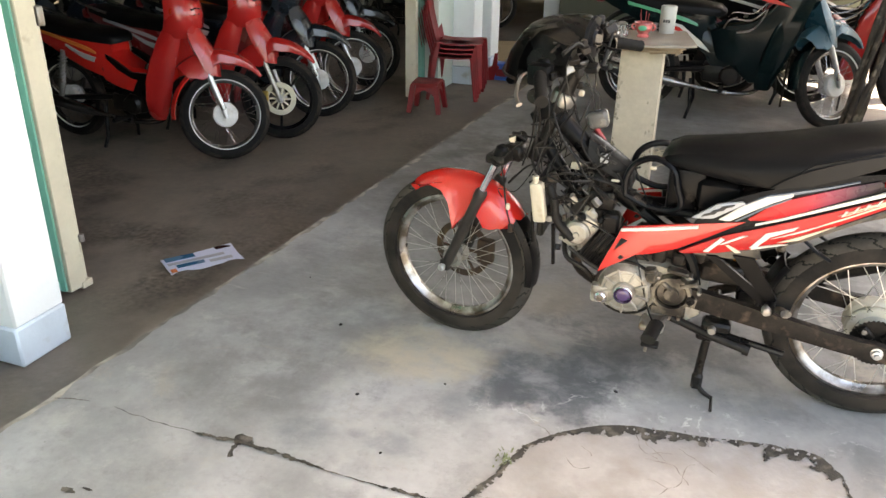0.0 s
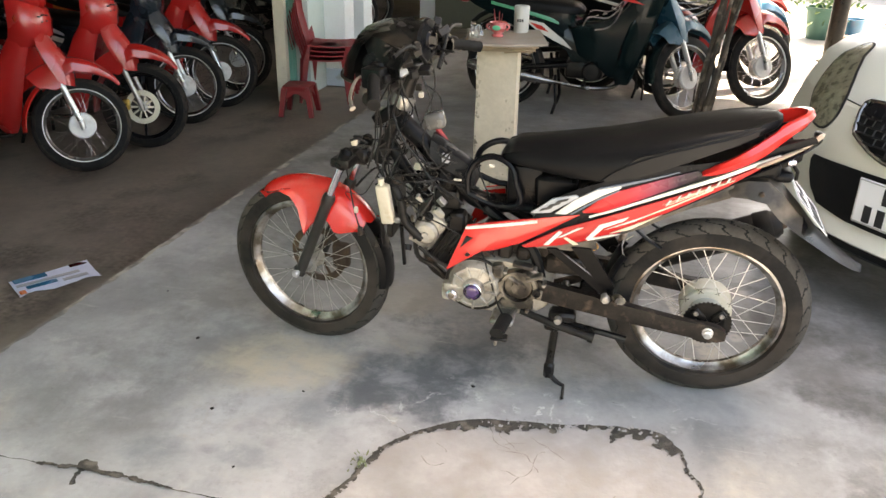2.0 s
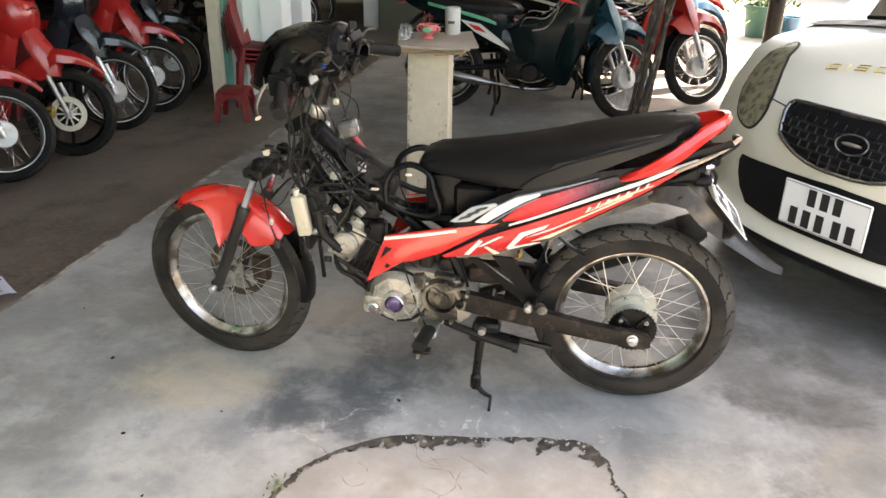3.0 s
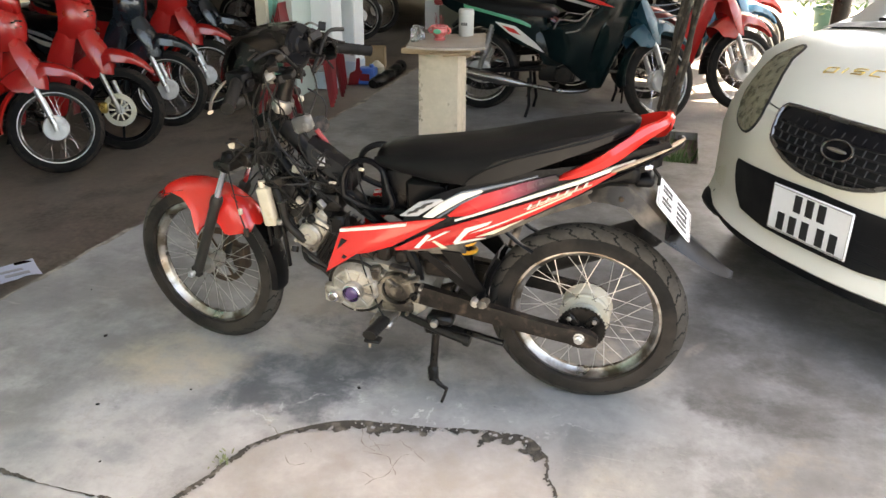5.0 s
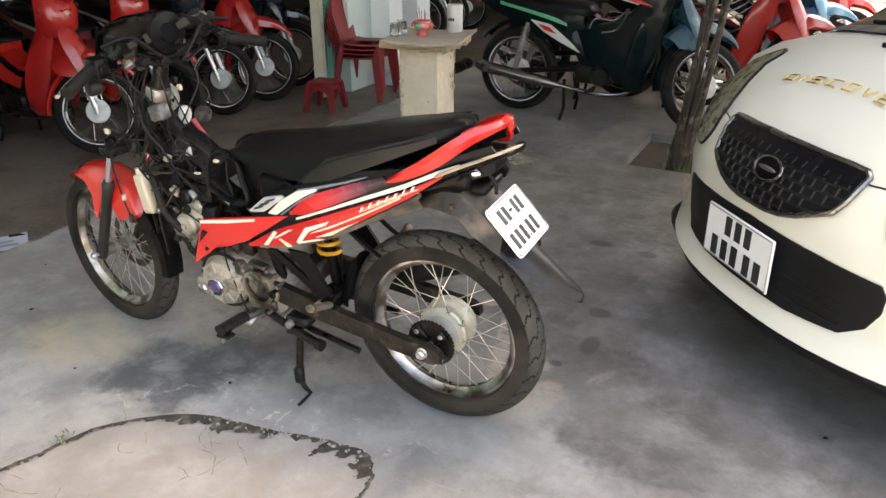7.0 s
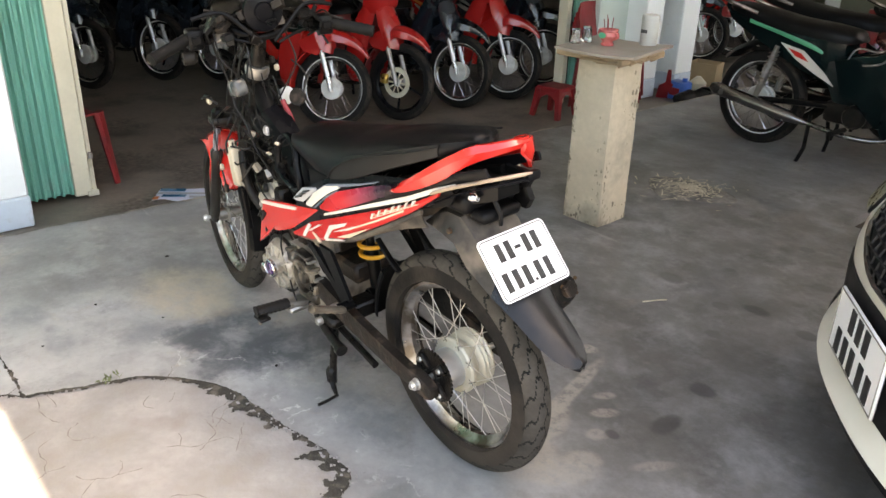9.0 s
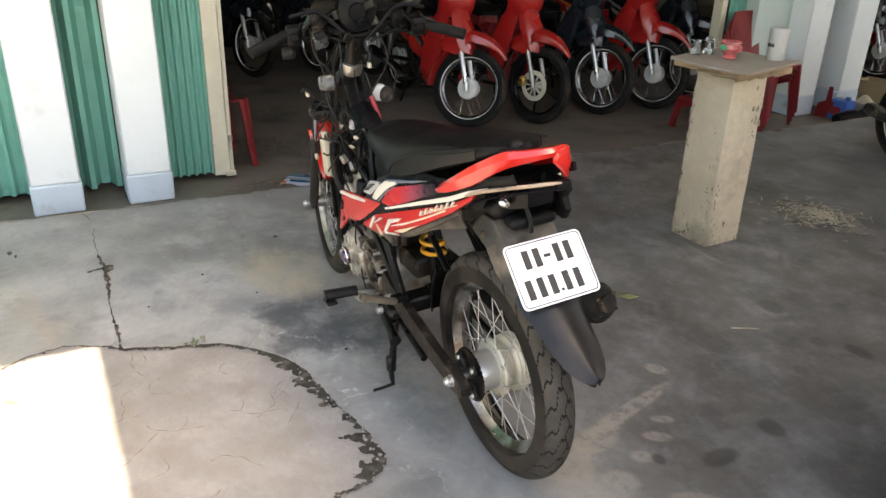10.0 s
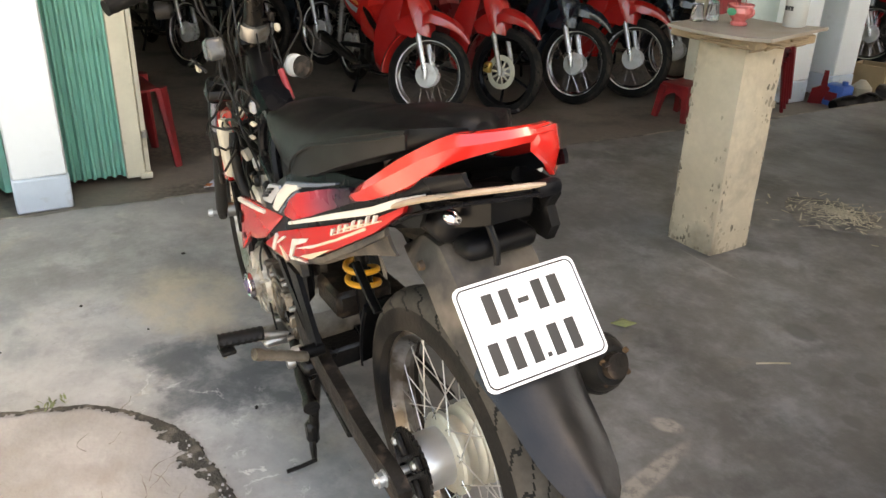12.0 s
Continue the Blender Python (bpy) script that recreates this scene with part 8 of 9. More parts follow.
def skin(y, z, proud=0.0):
    """The place on the car's nose at y and height z."""
    best = None

    def at(t):
        x, zz, w, b, d = car_row(t)
        v = min(1.0, abs(y) / w)
        return abs(zz - d * v * v - z), x - b * v ** 2.4, t

    for i in range(0, (len(NOSE) - 1) * 6 + 1):
        e = at(i / 6)
        if best is None or e[0] < best[0] - 1e-9:
            best = e
    mid = best[2]
    for i in range(-10, 11):
        t = mid + i / 60
        if 0 <= t <= len(NOSE) - 1:
            e = at(t)
            if e[0] < best[0]:
                best = e
    return Vector((best[1] + proud, y, z + proud * 0.3))


def on_skin(bm, outline, proud, depth=0.01, rings=5, inner=0.0, caps=True):
    """A patch with the given outline (y, z) that follows the nose."""
    pts = []
    n = len(outline)
    for i in range(n):
        (a, b), (c, d) = outline[i], outline[(i + 1) % n]
        for k in range(4):
            pts.append((a + (c - a) * k / 4, b + (d - b) * k / 4))
    cy, cz = sum(p[0] for p in pts) / len(pts), sum(p[1] for p in pts) / len(pts)
    rows = [[skin(y, z, -depth) for y, z in pts], [skin(y, z, proud) for y, z in pts]]
    for k in range(1, rings + 1):
        s = 1 - k / (rings + 0.35)
        rows.append([skin(cy + (y - cy) * s, cz + (z - cz) * s, proud + inner) for y, z in pts])
    return loft(bm, rows if caps else rows[1:], caps)


def rim_on_skin(bm, outline, r, proud):
    n = len(outline)
    pts = []
    for i in range(n):
        (a, b), (c, d) = outline[i], outline[(i + 1) % n]
        for k in range(4):
            pts.append(skin(a + (c - a) * k / 4, b + (d - b) * k / 4, proud))
    return tube(bm, pts, r, 8, closed=True)


def build_car():
    car = thing("car", CAR, "cream white small hatchback car parked nose towards the motorbike", "car")

    def p(name, bm, material, lab="", parent=None, angle=38, m=None):
        return part(name, bm, material, parent or car, lab, m, True, angle)

    def row(x, z, w, b, d, n=28):
        out = []
        for i in range(n + 1):
            v = -1 + 2 * i / n
            out.append(Vector((x - b * abs(v) ** 2.4, w * v, z - d * v * v)))
        return out

    def shell(rows_, name, material, lab="", down=True):
        """A skin across the rows whose sides run down to the sill."""
        bm = BM()
        full = []
        for r in rows_:
            pts = row(*r)
            if down:
                a, b = pts[0], pts[-1]
                wall = lambda q, s: [Vector((q.x, s * (0.8 if zz > 0.35 else 0.76), zz)) for zz in (0.24, 0.45, min(0.8, q.z - 0.02)) if zz < q.z - 0.01]
                left, right = wall(a, -1), wall(b, 1)
                pts = left + pts + right[::-1]
            full.append(pts)
        n = min(len(f) for f in full)
        full = [f for f in full if len(f) == n]
        loft(bm, full, caps=False, closed=False)
        return p(name, bm, material, lab, None, 30)

    shell(NOSE[:10], "front_bumper", "car_white", "cream white front bumper", False)
    bm = BM()
    rows_ = []
    s = 9.0
    while s <= len(NOSE) - 1 + 1e-6:
        rows_.append(row(*car_row(s)))
        s += 0.5
    loft(bm, rows_, caps=False, closed=False)
    p("bonnet", bm, "car_white", "cream white bonnet")
    # wings and body sides
    for s in (-1, 1):
        bm = BM()
        cols = []
        for r in NOSE[3:] + REAR:
            e = row(*r)[0 if s < 0 else -1]
            cols.append(e)
        top = [c for c in cols]
        rings = []
        for c in top:
            lo_z = 0.22
            x = c.x
            for cx in (-0.62, -2.95):
                if abs(x - cx) < 0.31:
                    lo_z = max(lo_z, 0.28 + math.sqrt(max(0, 0.31 ** 2 - (x - cx) ** 2)))
            lo_z = min(lo_z, c.z - 0.01)
            yb = s * (abs(c.y) + 0.012 * min(1, max(0, (-0.2 - x) * 2)))
            rings.append([c, Vector((x, s * max(abs(c.y), min(0.805, abs(c.y) + 0.15 * max(0, c.z - 0.9))), c.z - (c.z - lo_z) * 0.4)), Vector((x, yb, c.z - (c.z - lo_z) * 0.7)), Vector((x, yb * 0.99, lo_z))])
        loft(bm, rings, caps=False, closed=False)
        p("body_side", bm, "car_white", "cream white body side")
    shell(REAR[2:], "roof", "car_white", "", False)
    bm = BM()
    loft(bm, [row(*r) for r in (NOSE[-1], REAR[0], REAR[1], REAR[2])], caps=False, closed=False)
    p("windscreen", bm, "tinted", "dark tinted windscreen")
    bm = BM()
    loft(bm, [[v + Vector((0.02, 0, 0.006)) for v in row(*NOSE[-1])], [v + Vector((-0.07, 0, 0.022)) for v in row(*NOSE[-1])], [v + Vector((-0.07, 0, 0.0)) for v in row(*NOSE[-1])]], caps=False, closed=False)
    p("wiper_cowl", bm, "car_black", "black wiper cowl")
    bm = BM()
    q = row(*NOSE[-1])
    tube(bm, [v + Vector((-0.02, 0, 0.035)) for v in q[6:17]], 0.008, 6)
    p("wiper", bm, "car_black", "")
    bm = BM()
    for y in (-0.2, 0.2):
        box(bm, (-0.545, y - 0.014, 0.936), (-0.52, y + 0.014, 0.952), 0.004)
    p("washer_jet", bm, "car_black", "")
    # grille
    half = [(0.1, 0.733), (0.24, 0.73), (0.29, 0.726), (0.306, 0.714), (0.305, 0.692), (0.293, 0.645), (0.278, 0.617), (0.18, 0.573), (0.12, 0.556), (0.06, 0.549)]
    gr = half + [(-y, z) for y, z in reversed(half)]
    bm = BM()
    on_skin(bm, gr, 0.006, 0.02, 5, 0.004)
    g = p("grille", bm, "car_black", "black honeycomb grille with a raised frame")
    bm = BM()
    rim_on_skin(bm, gr, 0.009, 0.011)
    p("grille_frame", bm, "dark_chrome", "", g)
    for i in range(5):
        bm = BM()
        z = 0.572 + 0.026 * i
        e = 0.17 + 0.12 * min(1, i / 2)
        pts = [skin(-e + 2 * e * k / 14, z, 0.014) for k in range(15)]
        tube(bm, pts, 0.0042, 6)
        p("grille_bar", bm, "grille_grey", "", g)
    for j in range(5):
        z0, z1 = 0.572 + 0.026 * j - (0.014 if j == 0 else 0), 0.572 + 0.026 * (j + 1)
        e = min(0.288, 0.16 + 0.05 * j)
        for i in range(-7, 8):
            y = 0.04 * i + (0.02 if j % 2 else 0)
            if abs(y) < e:
                bm = BM()
                tube(bm, [skin(y, z0, 0.014), skin(y, (z0 + z1) / 2, 0.0145), skin(y, z1, 0.014)], 0.0042, 5)
                p("grille_rib", bm, "grille_grey", "", g)
    bm = BM()
    loft(bm, [[skin(-0.29 + 0.58 * k / 18, 0.69 - 0.012 * math.cos((k - 9) / 9 * 1.5), 0.02) for k in range(19)], [skin(-0.285 + 0.57 * k / 18, 0.726, 0.014) for k in range(19)]], caps=False, closed=False)
    p("grille_top_trim", bm, "black_gloss", "", g)
    bm = BM()
    ring = [skin(0.014 + 0.058 * math.cos(a), 0.65 + 0.031 * math.sin(a), 0.022) for a in [i * math.pi / 14 for i in range(28)]]
    tube(bm, ring, 0.0045, 8, closed=True)
    e = p("emblem", bm, "dark_chrome", "dark chromed oval badge")
    bm = BM()
    loft(bm, [[skin(0.014 + 0.056 * s * math.cos(a), 0.65 + 0.029 * s * math.sin(a), 0.02) for a in [i * math.pi / 14 for i in range(28)]] for s in (1.0, 0.5, 0.05)])
    p("emblem_field", bm, "black_gloss", "", e)
    bm = BM()
    tube(bm, [skin(0.014 - 0.036 + 0.072 * k / 6, 0.65, 0.024) for k in range(7)], [0.003, 0.006, 0.007, 0.007, 0.007, 0.006, 0.003], 6)
    p("emblem_mark", bm, "steel", "", e)
    # lower intake
    it = [(-0.432, 0.486), (-0.446, 0.46), (-0.442, 0.41), (-0.415, 0.355), (-0.36, 0.315), (-0.2, 0.302), (0.2, 0.302), (0.36, 0.315), (0.415, 0.355), (0.442, 0.41), (0.446, 0.46), (0.432, 0.486), (0.25, 0.5), (0.0, 0.51), (-0.25, 0.5)]
    it = [(y * 1.045, z) for y, z in it]
    bm = BM()
    on_skin(bm, it, 0.006, 0.02, 5, 0.004)
    k_ = p("lower_intake", bm, "car_black", "wide black lower intake")
    for i in range(3):
        bm = BM()
        z = 0.335 + 0.03 * i
        tube(bm, [skin(0.17 + 0.2 * k / 8, z, 0.011) for k in range(9)], 0.003, 6)
        p("intake_bar", bm, "car_black", "", k_)
    # number plate
    bm = BM()
    box(bm, (0.004, -0.168, 0.33), (0.012, 0.168, 0.497), 0.004, pose(0, 0, 0, 0, 0, 0))
    plate = p("number_plate", bm, "plate", "white number plate with dark bars", None, 38, pose(0.016, 0, 0, 0, 0, 0))
    for z0, z1, ys in ((0.424, 0.484, (-0.05, 0.0, 0.05)), (0.342, 0.404, (-0.11, -0.058, -0.005, 0.06, 0.112))):
        for y in ys:
            bm = BM()
            box(bm, (0.012, y - 0.015, z0), (0.0145, y + 0.015, z1))
            p("plate_bar", bm, "ink", "", plate)
    bm = BM()
    tube(bm, [(0.0125, -0.162, 0.336), (0.0125, 0.162, 0.336), (0.0125, 0.162, 0.491), (0.0125, -0.162, 0.491)], 0.002, 6, closed=True)
    p("plate_border", bm, "steel", "", plate)
    # headlights
    for s in (-1, 1):
        hl = [(0.411, 0.69), (0.41, 0.645), (0.428, 0.605), (0.463, 0.587), (0.52, 0.592), (0.58, 0.62), (0.63, 0.68), (0.65, 0.75), (0.642, 0.815), (0.605, 0.857), (0.557, 0.866), (0.515, 0.83), (0.47, 0.785), (0.432, 0.738)]
        loop = smooth_line([(y, 0, z) for y, z in hl + hl[:3]], 3)[3:-3]
        hl = [(s * q.x, q.z) for q in loop]
        bm = BM()
        on_skin(bm, hl, 0.004, 0.02, 5, 0.003)
        h = p("headlight", bm, "ivory_dark", "large clear headlight with chrome reflectors")
        for y, z, r in ((0.505, 0.69, 0.05), (0.585, 0.745, 0.04), (0.5, 0.63, 0.026)):
            bm = BM()
            on_skin(bm, [(s * y + r * 0.8 * math.cos(a), z + r * math.sin(a)) for a in [k * math.pi / 8 for k in range(16)]], 0.007, 0.002, 3, -0.004)
            p("reflector", bm, "gold_foil", "", h)
        bm = BM()
        on_skin(bm, hl, 0.014, 0.0, 5, 0.01, False)
        p("headlight_glass", bm, "lens", "", h).visible_shadow = False
        bm = BM()
        rim_on_skin(bm, hl, 0.005, 0.004)
        p("headlight_seal", bm, "car_black", "", h)
        # seam between bonnet and bumper
        bm = BM()
        tube(bm, [skin(s * y, z, 0.001) for y, z in ((0.295, 0.7), (0.33, 0.702), (0.37, 0.704), (0.413, 0.706))], 0.0025, 6)
        p("panel_gap", bm, "car_black", "")
        bm = BM()
        turned(bm, [(0.0, 0.01), (0.04, 0.01), (0.05, 0.0), (0.0, 0.0)], 20, Matrix.Translation(skin(s * 0.58, 0.36, 0.0)) @ pose(0, 0, 0, 0, 0, -90))
        p("fog_lamp", bm, "lens", "")
        bm = BM()
        pts = [(0.5, 0.0), (0.66, 0.0), (0.72, 0.0)]
        tube(bm, [skin(s * y, 0.24, 0.0) - Vector((0, 0, 0.008)) for y in (0.48, 0.6, 0.68, 0.735)], [0.006, 0.026, 0.038, 0.028], 8)
        p("lip_corner", bm, "car_black", "black lip corner")
    # dark under-tray and lip edge
    bm = BM()
    loft(bm, [[skin(-0.7 + 1.4 * k / 20, 0.24, -0.01) + Vector((dx, 0, dz)) for k in range(21)] for dx, dz in ((0.0, 0.0), (0.0, -0.03), (-0.04, -0.055), (-0.1, -0.06))], caps=False, closed=False)
    p("lip_edge", bm, "car_black", "")
    bm = BM()
    box(bm, (-3.35, -0.66, 0.17), (-0.16, 0.66, 0.3), 0.02)
    p("underbody", bm, "car_black", "")
    # raised gold letters along the bonnet
    pen = -0.288
    for k, ch in enumerate("DISCOVER"):
        bm = BM()
        w = 0.04 if ch != "I" else 0.008
        y0, pen = pen, pen + w + 0.029
        strokes = {"D": [(0, 0, 1, 0), (0, 0, 0, 1), (0, 1, 1, 1), (1, 0, 1, 1)], "I": [(0.5, 0, 0.5, 1)], "S": [(0, 0, 1, 0), (1, 0, 1, 0.5), (0, 0.5, 1, 0.5), (0, 0.5, 0, 1), (0, 1, 1, 1)],
                   "C": [(0, 0, 1, 0), (0, 0, 0, 1), (0, 1, 1, 1)], "O": [(0, 0, 1, 0), (0, 0, 0, 1), (0, 1, 1, 1), (1, 0, 1, 1)], "V": [(0, 1, 0.5, 0), (0.5, 0, 1, 1)],
                   "E": [(0, 0, 1, 0), (0, 0, 0, 1), (0, 1, 1, 1), (0, 0.5, 1, 0.5)], "R": [(0, 0, 0, 1), (0, 1, 1, 1), (1, 0.5, 1, 1), (0, 0.5, 1, 0.5), (0.3, 0.5, 1, 0)]}[ch]
        for a, b, c, d in strokes:
            q = [skin(y0 + w * u, 0.856 - 0.3 * (y0 + w * u) ** 2 + 0.014 * v, 0.012) for u, v in ((a, b), (c, d))]
            tube(bm, [q[0], q[0].lerp(q[1], 0.5) + Vector((0.001, 0, 0.001)), q[1]], 0.0028, 6)
        p("letter", bm, "gold", "raised gold letter")
    # wheels
    for x in (-0.62, -2.95):
        for s in (1, -1):
            bm = BM()
            turned(bm, [(0.27, 0.08), (0.275, 0.06), (0.275, -0.06), (0.27, -0.08), (0.18, -0.085), (0.18, 0.085)], 40, None, True)
            w = p("wheel", bm, "rubber", "black car tyre", None, 38, pose(x, s * 0.7, 0.275))
            bm = BM()
            turned(bm, [(0.0, s * 0.05), (0.05, s * 0.055), (0.17, s * 0.06), (0.18, s * 0.08), (0.18, -s * 0.05), (0.0, -s * 0.05)], 30)
            for k in range(5):
                box(bm, (0.04, min(0, s * 0.07), -0.02), (0.17, max(0, s * 0.07), 0.02), 0.006, pose(0, 0, 0, 0, 72 * k, 0))
            p("rim", bm, "alu_bright", "", w)


build_car()


# ---- furniture, tree and small things ----
def plastic_stool(x, y, deg):
    ob = thing("stool", pose(x, y, IN, 0, 0, deg) @ Matrix.Scale(0.84, 4), "low red plastic stool on the shop floor", "stool")
    bm = BM()
    loft(bm, [[(sx * a, sy * a, z) for sx, sy in ((-1, -1), (-0.5, -1.02), (0.5, -1.02), (1, -1), (1.02, -0.5), (1.02, 0.5), (1, 1), (0.5, 1.02), (-0.5, 1.02), (-1, 1), (-1.02, 0.5), (-1.02, -0.5))] for a, z in ((0.108, 0.225), (0.118, 0.25), (0.115, 0.262), (0.1, 0.266), (0.03, 0.264))])
    part("seat", bm, "red_plastic", ob)
    for sx in (-1, 1):
        for sy in (-1, 1):
            bm = BM()
            a, b = Vector((sx * 0.1, sy * 0.1, 0.24)), Vector((sx * 0.135, sy * 0.135, 0.0))
            tube(bm, [a, b], [0.036, 0.027], 4, flat=1.0)
            part("leg", bm, "red_plastic", ob)
    for k in range(4):
        bm = BM()
        pts = smooth_line([(-0.118, -0.128, 0.07), (-0.095, -0.12, 0.14), (0, -0.115, 0.2), (0.095, -0.12, 0.14), (0.118, -0.128, 0.07)], 4)
        up = [(q.x * 0.93, q.y + 0.018, 0.235) for q in pts]
        loft(bm, [[q, Vector(u), Vector(u) + Vector((0, 0.005, 0)), q + Vector((0, 0.005, 0))] for q, u in zip(pts, up)])
        part("apron", bm, "red_plastic", ob, m=pose(0, 0, 0, 0, 0, 90 * k))
    return ob


def plastic_chair(m, label):
    ob = thing("chair", m, label, "chair", "stacked red plastic chairs")
    bm = BM()
    rings = []
    for x, w, z in ((-0.2, 0.19, 0.425), (-0.1, 0.2, 0.415), (0.05, 0.21, 0.415), (0.18, 0.215, 0.425), (0.21, 0.21, 0.41)):
        rings.append([(x, -w, z), (x, -w * 0.5, z - 0.012), (x, w * 0.5, z - 0.012), (x, w, z), (x, w, z - 0.012), (x, -w, z - 0.012)])
    loft(bm, rings)
    part("seat", bm, "red_plastic", ob)
    bm = BM()
    rings = []
    for k in range(8):
        u = k / 7
        z, x = 0.42 + 0.4 * u, -0.2 - 0.1 * u
        w = (0.19 + 0.015 * math.sin(u * 2.2)) * (1 if u < 0.75 else 1 - (u - 0.75) * 1.3)
        rings.append([(x, -w, z), (x - 0.03, -w * 0.5, z), (x - 0.035, 0, z), (x - 0.03, w * 0.5, z), (x, w, z), (x - 0.012, w, z), (x - 0.045, 0, z), (x - 0.012, -w, z)])
    loft(bm, rings)
    part("backrest", bm, "red_plastic", ob)
    # no slots are cut: darker red strips paint their shade on the back
    for y in (-0.1, 0.0, 0.1):
        bm = BM()
        slab(bm, [(y - 0.012, 0.5), (y + 0.012, 0.5), (y * 0.9 + 0.01, 0.74), (y * 0.9 - 0.01, 0.74)], 0.004, pose(-0.21, 0, 0, 0, 0, 90) @ pose(0, 0, 0, -13))
        part("slot_shade", bm, "dark_red", ob, "dark red strip that paints the shade of a slot")
    for x in (-0.2, 0.2):
        for s in (-1, 1):
            bm = BM()
            tube(bm, [(x, s * 0.185, 0.42), (x * 1.1, s * 0.205, 0.2), (x * 1.2, s * 0.22, 0.0)], [0.045, 0.034, 0.024], 8, flat=0.55)
            part("leg", bm, "red_plastic", ob)
    return ob


plastic_stool(-2.64, 3.33, 8)
for k in range(4):
    plastic_chair(pose(-2.6 + 0.01 * k, 3.83 + 0.004 * k, IN + 0.034 * k, 0, 0, 10) @ Matrix.Scale(0.8, 4), "red plastic chair in a stack by the shop opening")
plastic_chair(pose(-3.27, 0.05, DEEP + 0.005, 0, 0, 95), "red plastic chair just inside the green door")


def tree():
    ob = thing("tree", pose(0.1, 2.74, -0.05), "slim tree of several twisted dark stems in its pit", "tree")
    r = random.Random(5)
    bm = BM()
    stems = []
    for k in range(5):
        ph = k * 1.3
        line = []
        for i in range(16):
            z = 3.3 * i / 15
            sp = 0.034 + 0.03 * z + 0.012 * math.sin(z * 3 + k)
            line.append((0.108 * z + 0.85 * sp * math.cos(ph + z * 0.9), 0.02 * z + sp * math.sin(ph + z * 0.9) * 0.8, z))
        stems.append(line)
        tube(bm, smooth_line(line, 3), [(0.02 if k < 2 else 0.014) * (1 - 0.4 * i / 45) + 0.003 * math.sin(i * 1.7 + k) + (0.012 if i < 3 else 0) for i in range(46)], 9)
    part("trunk", bm, "bark", ob, "twisted dark stems")
    for k in range(7):
        bm = BM()
        a = Vector(stems[k % 5][6 + k])
        d = Vector((r.uniform(-1, 1), r.uniform(-1, 1), 0.9))
        pts = [a, a + d * 0.15, a + d * 0.4 + Vector((0, 0, 0.1)), a + d * 0.7 + Vector((0, 0, 0.25))]
        tube(bm, smooth_line(pts, 4), [0.013 - 0.0008 * i for i in range(13)], 6)
        part("limb", bm, "bark", ob)
    bm = BM()
    for _ in range(900):
        c = Vector((0.35 + r.gauss(0, 0.5), r.gauss(0, 0.5), 3.75 + r.gauss(0, 0.28)))
        m = Matrix.Translation(c) @ Euler((r.uniform(-1, 1), r.uniform(-1, 1), r.uniform(0, 6.3))).to_matrix().to_4x4()
        s = r.uniform(0.03, 0.06)
        bm.faces.new([bm.verts.new(m @ Vector(v)) for v in ((0, 0, 0), (s, s * 0.45, 0.006), (s * 2, 0, 0), (s, -s * 0.45, 0.006))])
    tagged(part("crown", bm, "leaf", ob, smooth=False), kind="stuff")
    bm = BM()
    for _ in range(160):
        c = Vector((r.uniform(-0.13, 0.3), r.uniform(-0.08, 0.5), 0.0))
        if r.random() < 0.6:
            c = Vector((0.12 + r.gauss(0, 0.05), -0.02 + r.gauss(0, 0.04), 0.0))
        a, h = r.uniform(0, 6.3), r.uniform(0.03, 0.11)
        d = Vector((math.cos(a), math.sin(a), 0)) * 0.004
        tip = c + Vector((r.uniform(-0.03, 0.03), r.uniform(-0.03, 0.03), h))
        bm.faces.new([bm.verts.new(v) for v in (c - d, c + d, c.lerp(tip, 0.6) + d * 0.8, tip, c.lerp(tip, 0.6) - d * 0.8)])
    weeds = part("weeds", bm, "leaf", None, smooth=False)
    weeds.matrix_basis = pose(0.1, 2.74, -0.05)
    tagged(weeds, "small green weeds growing in the tree pit", "weeds", kind="stuff")


tree()


def bent_rack():
    """Chromed carrier bars leaning beside the tree."""
    ob = thing("luggage_rack", pose(0.0, 3.9, 0.0, 0, 0, 10), "stack of curved metal carrier bars leaning behind the tree", "rack")
    for k in range(9):
        bm = BM()
        z = 0.62 + 0.045 * k
        tube(bm, smooth_line([(-0.25, 0.1, z + 0.05), (-0.1, 0.02, z), (0.1, 0.0, z + 0.01), (0.26, 0.05, z + 0.1)], 5), 0.006, 8)
        part("bar", bm, "dark_chrome", ob)
    for x in (-0.18, 0.2):
        bm = BM()
        tube(bm, [(x, 0.08, 0.0), (x, 0.06, 1.05)], 0.007, 8)
        part("upright", bm, "iron", ob)


bent_rack()


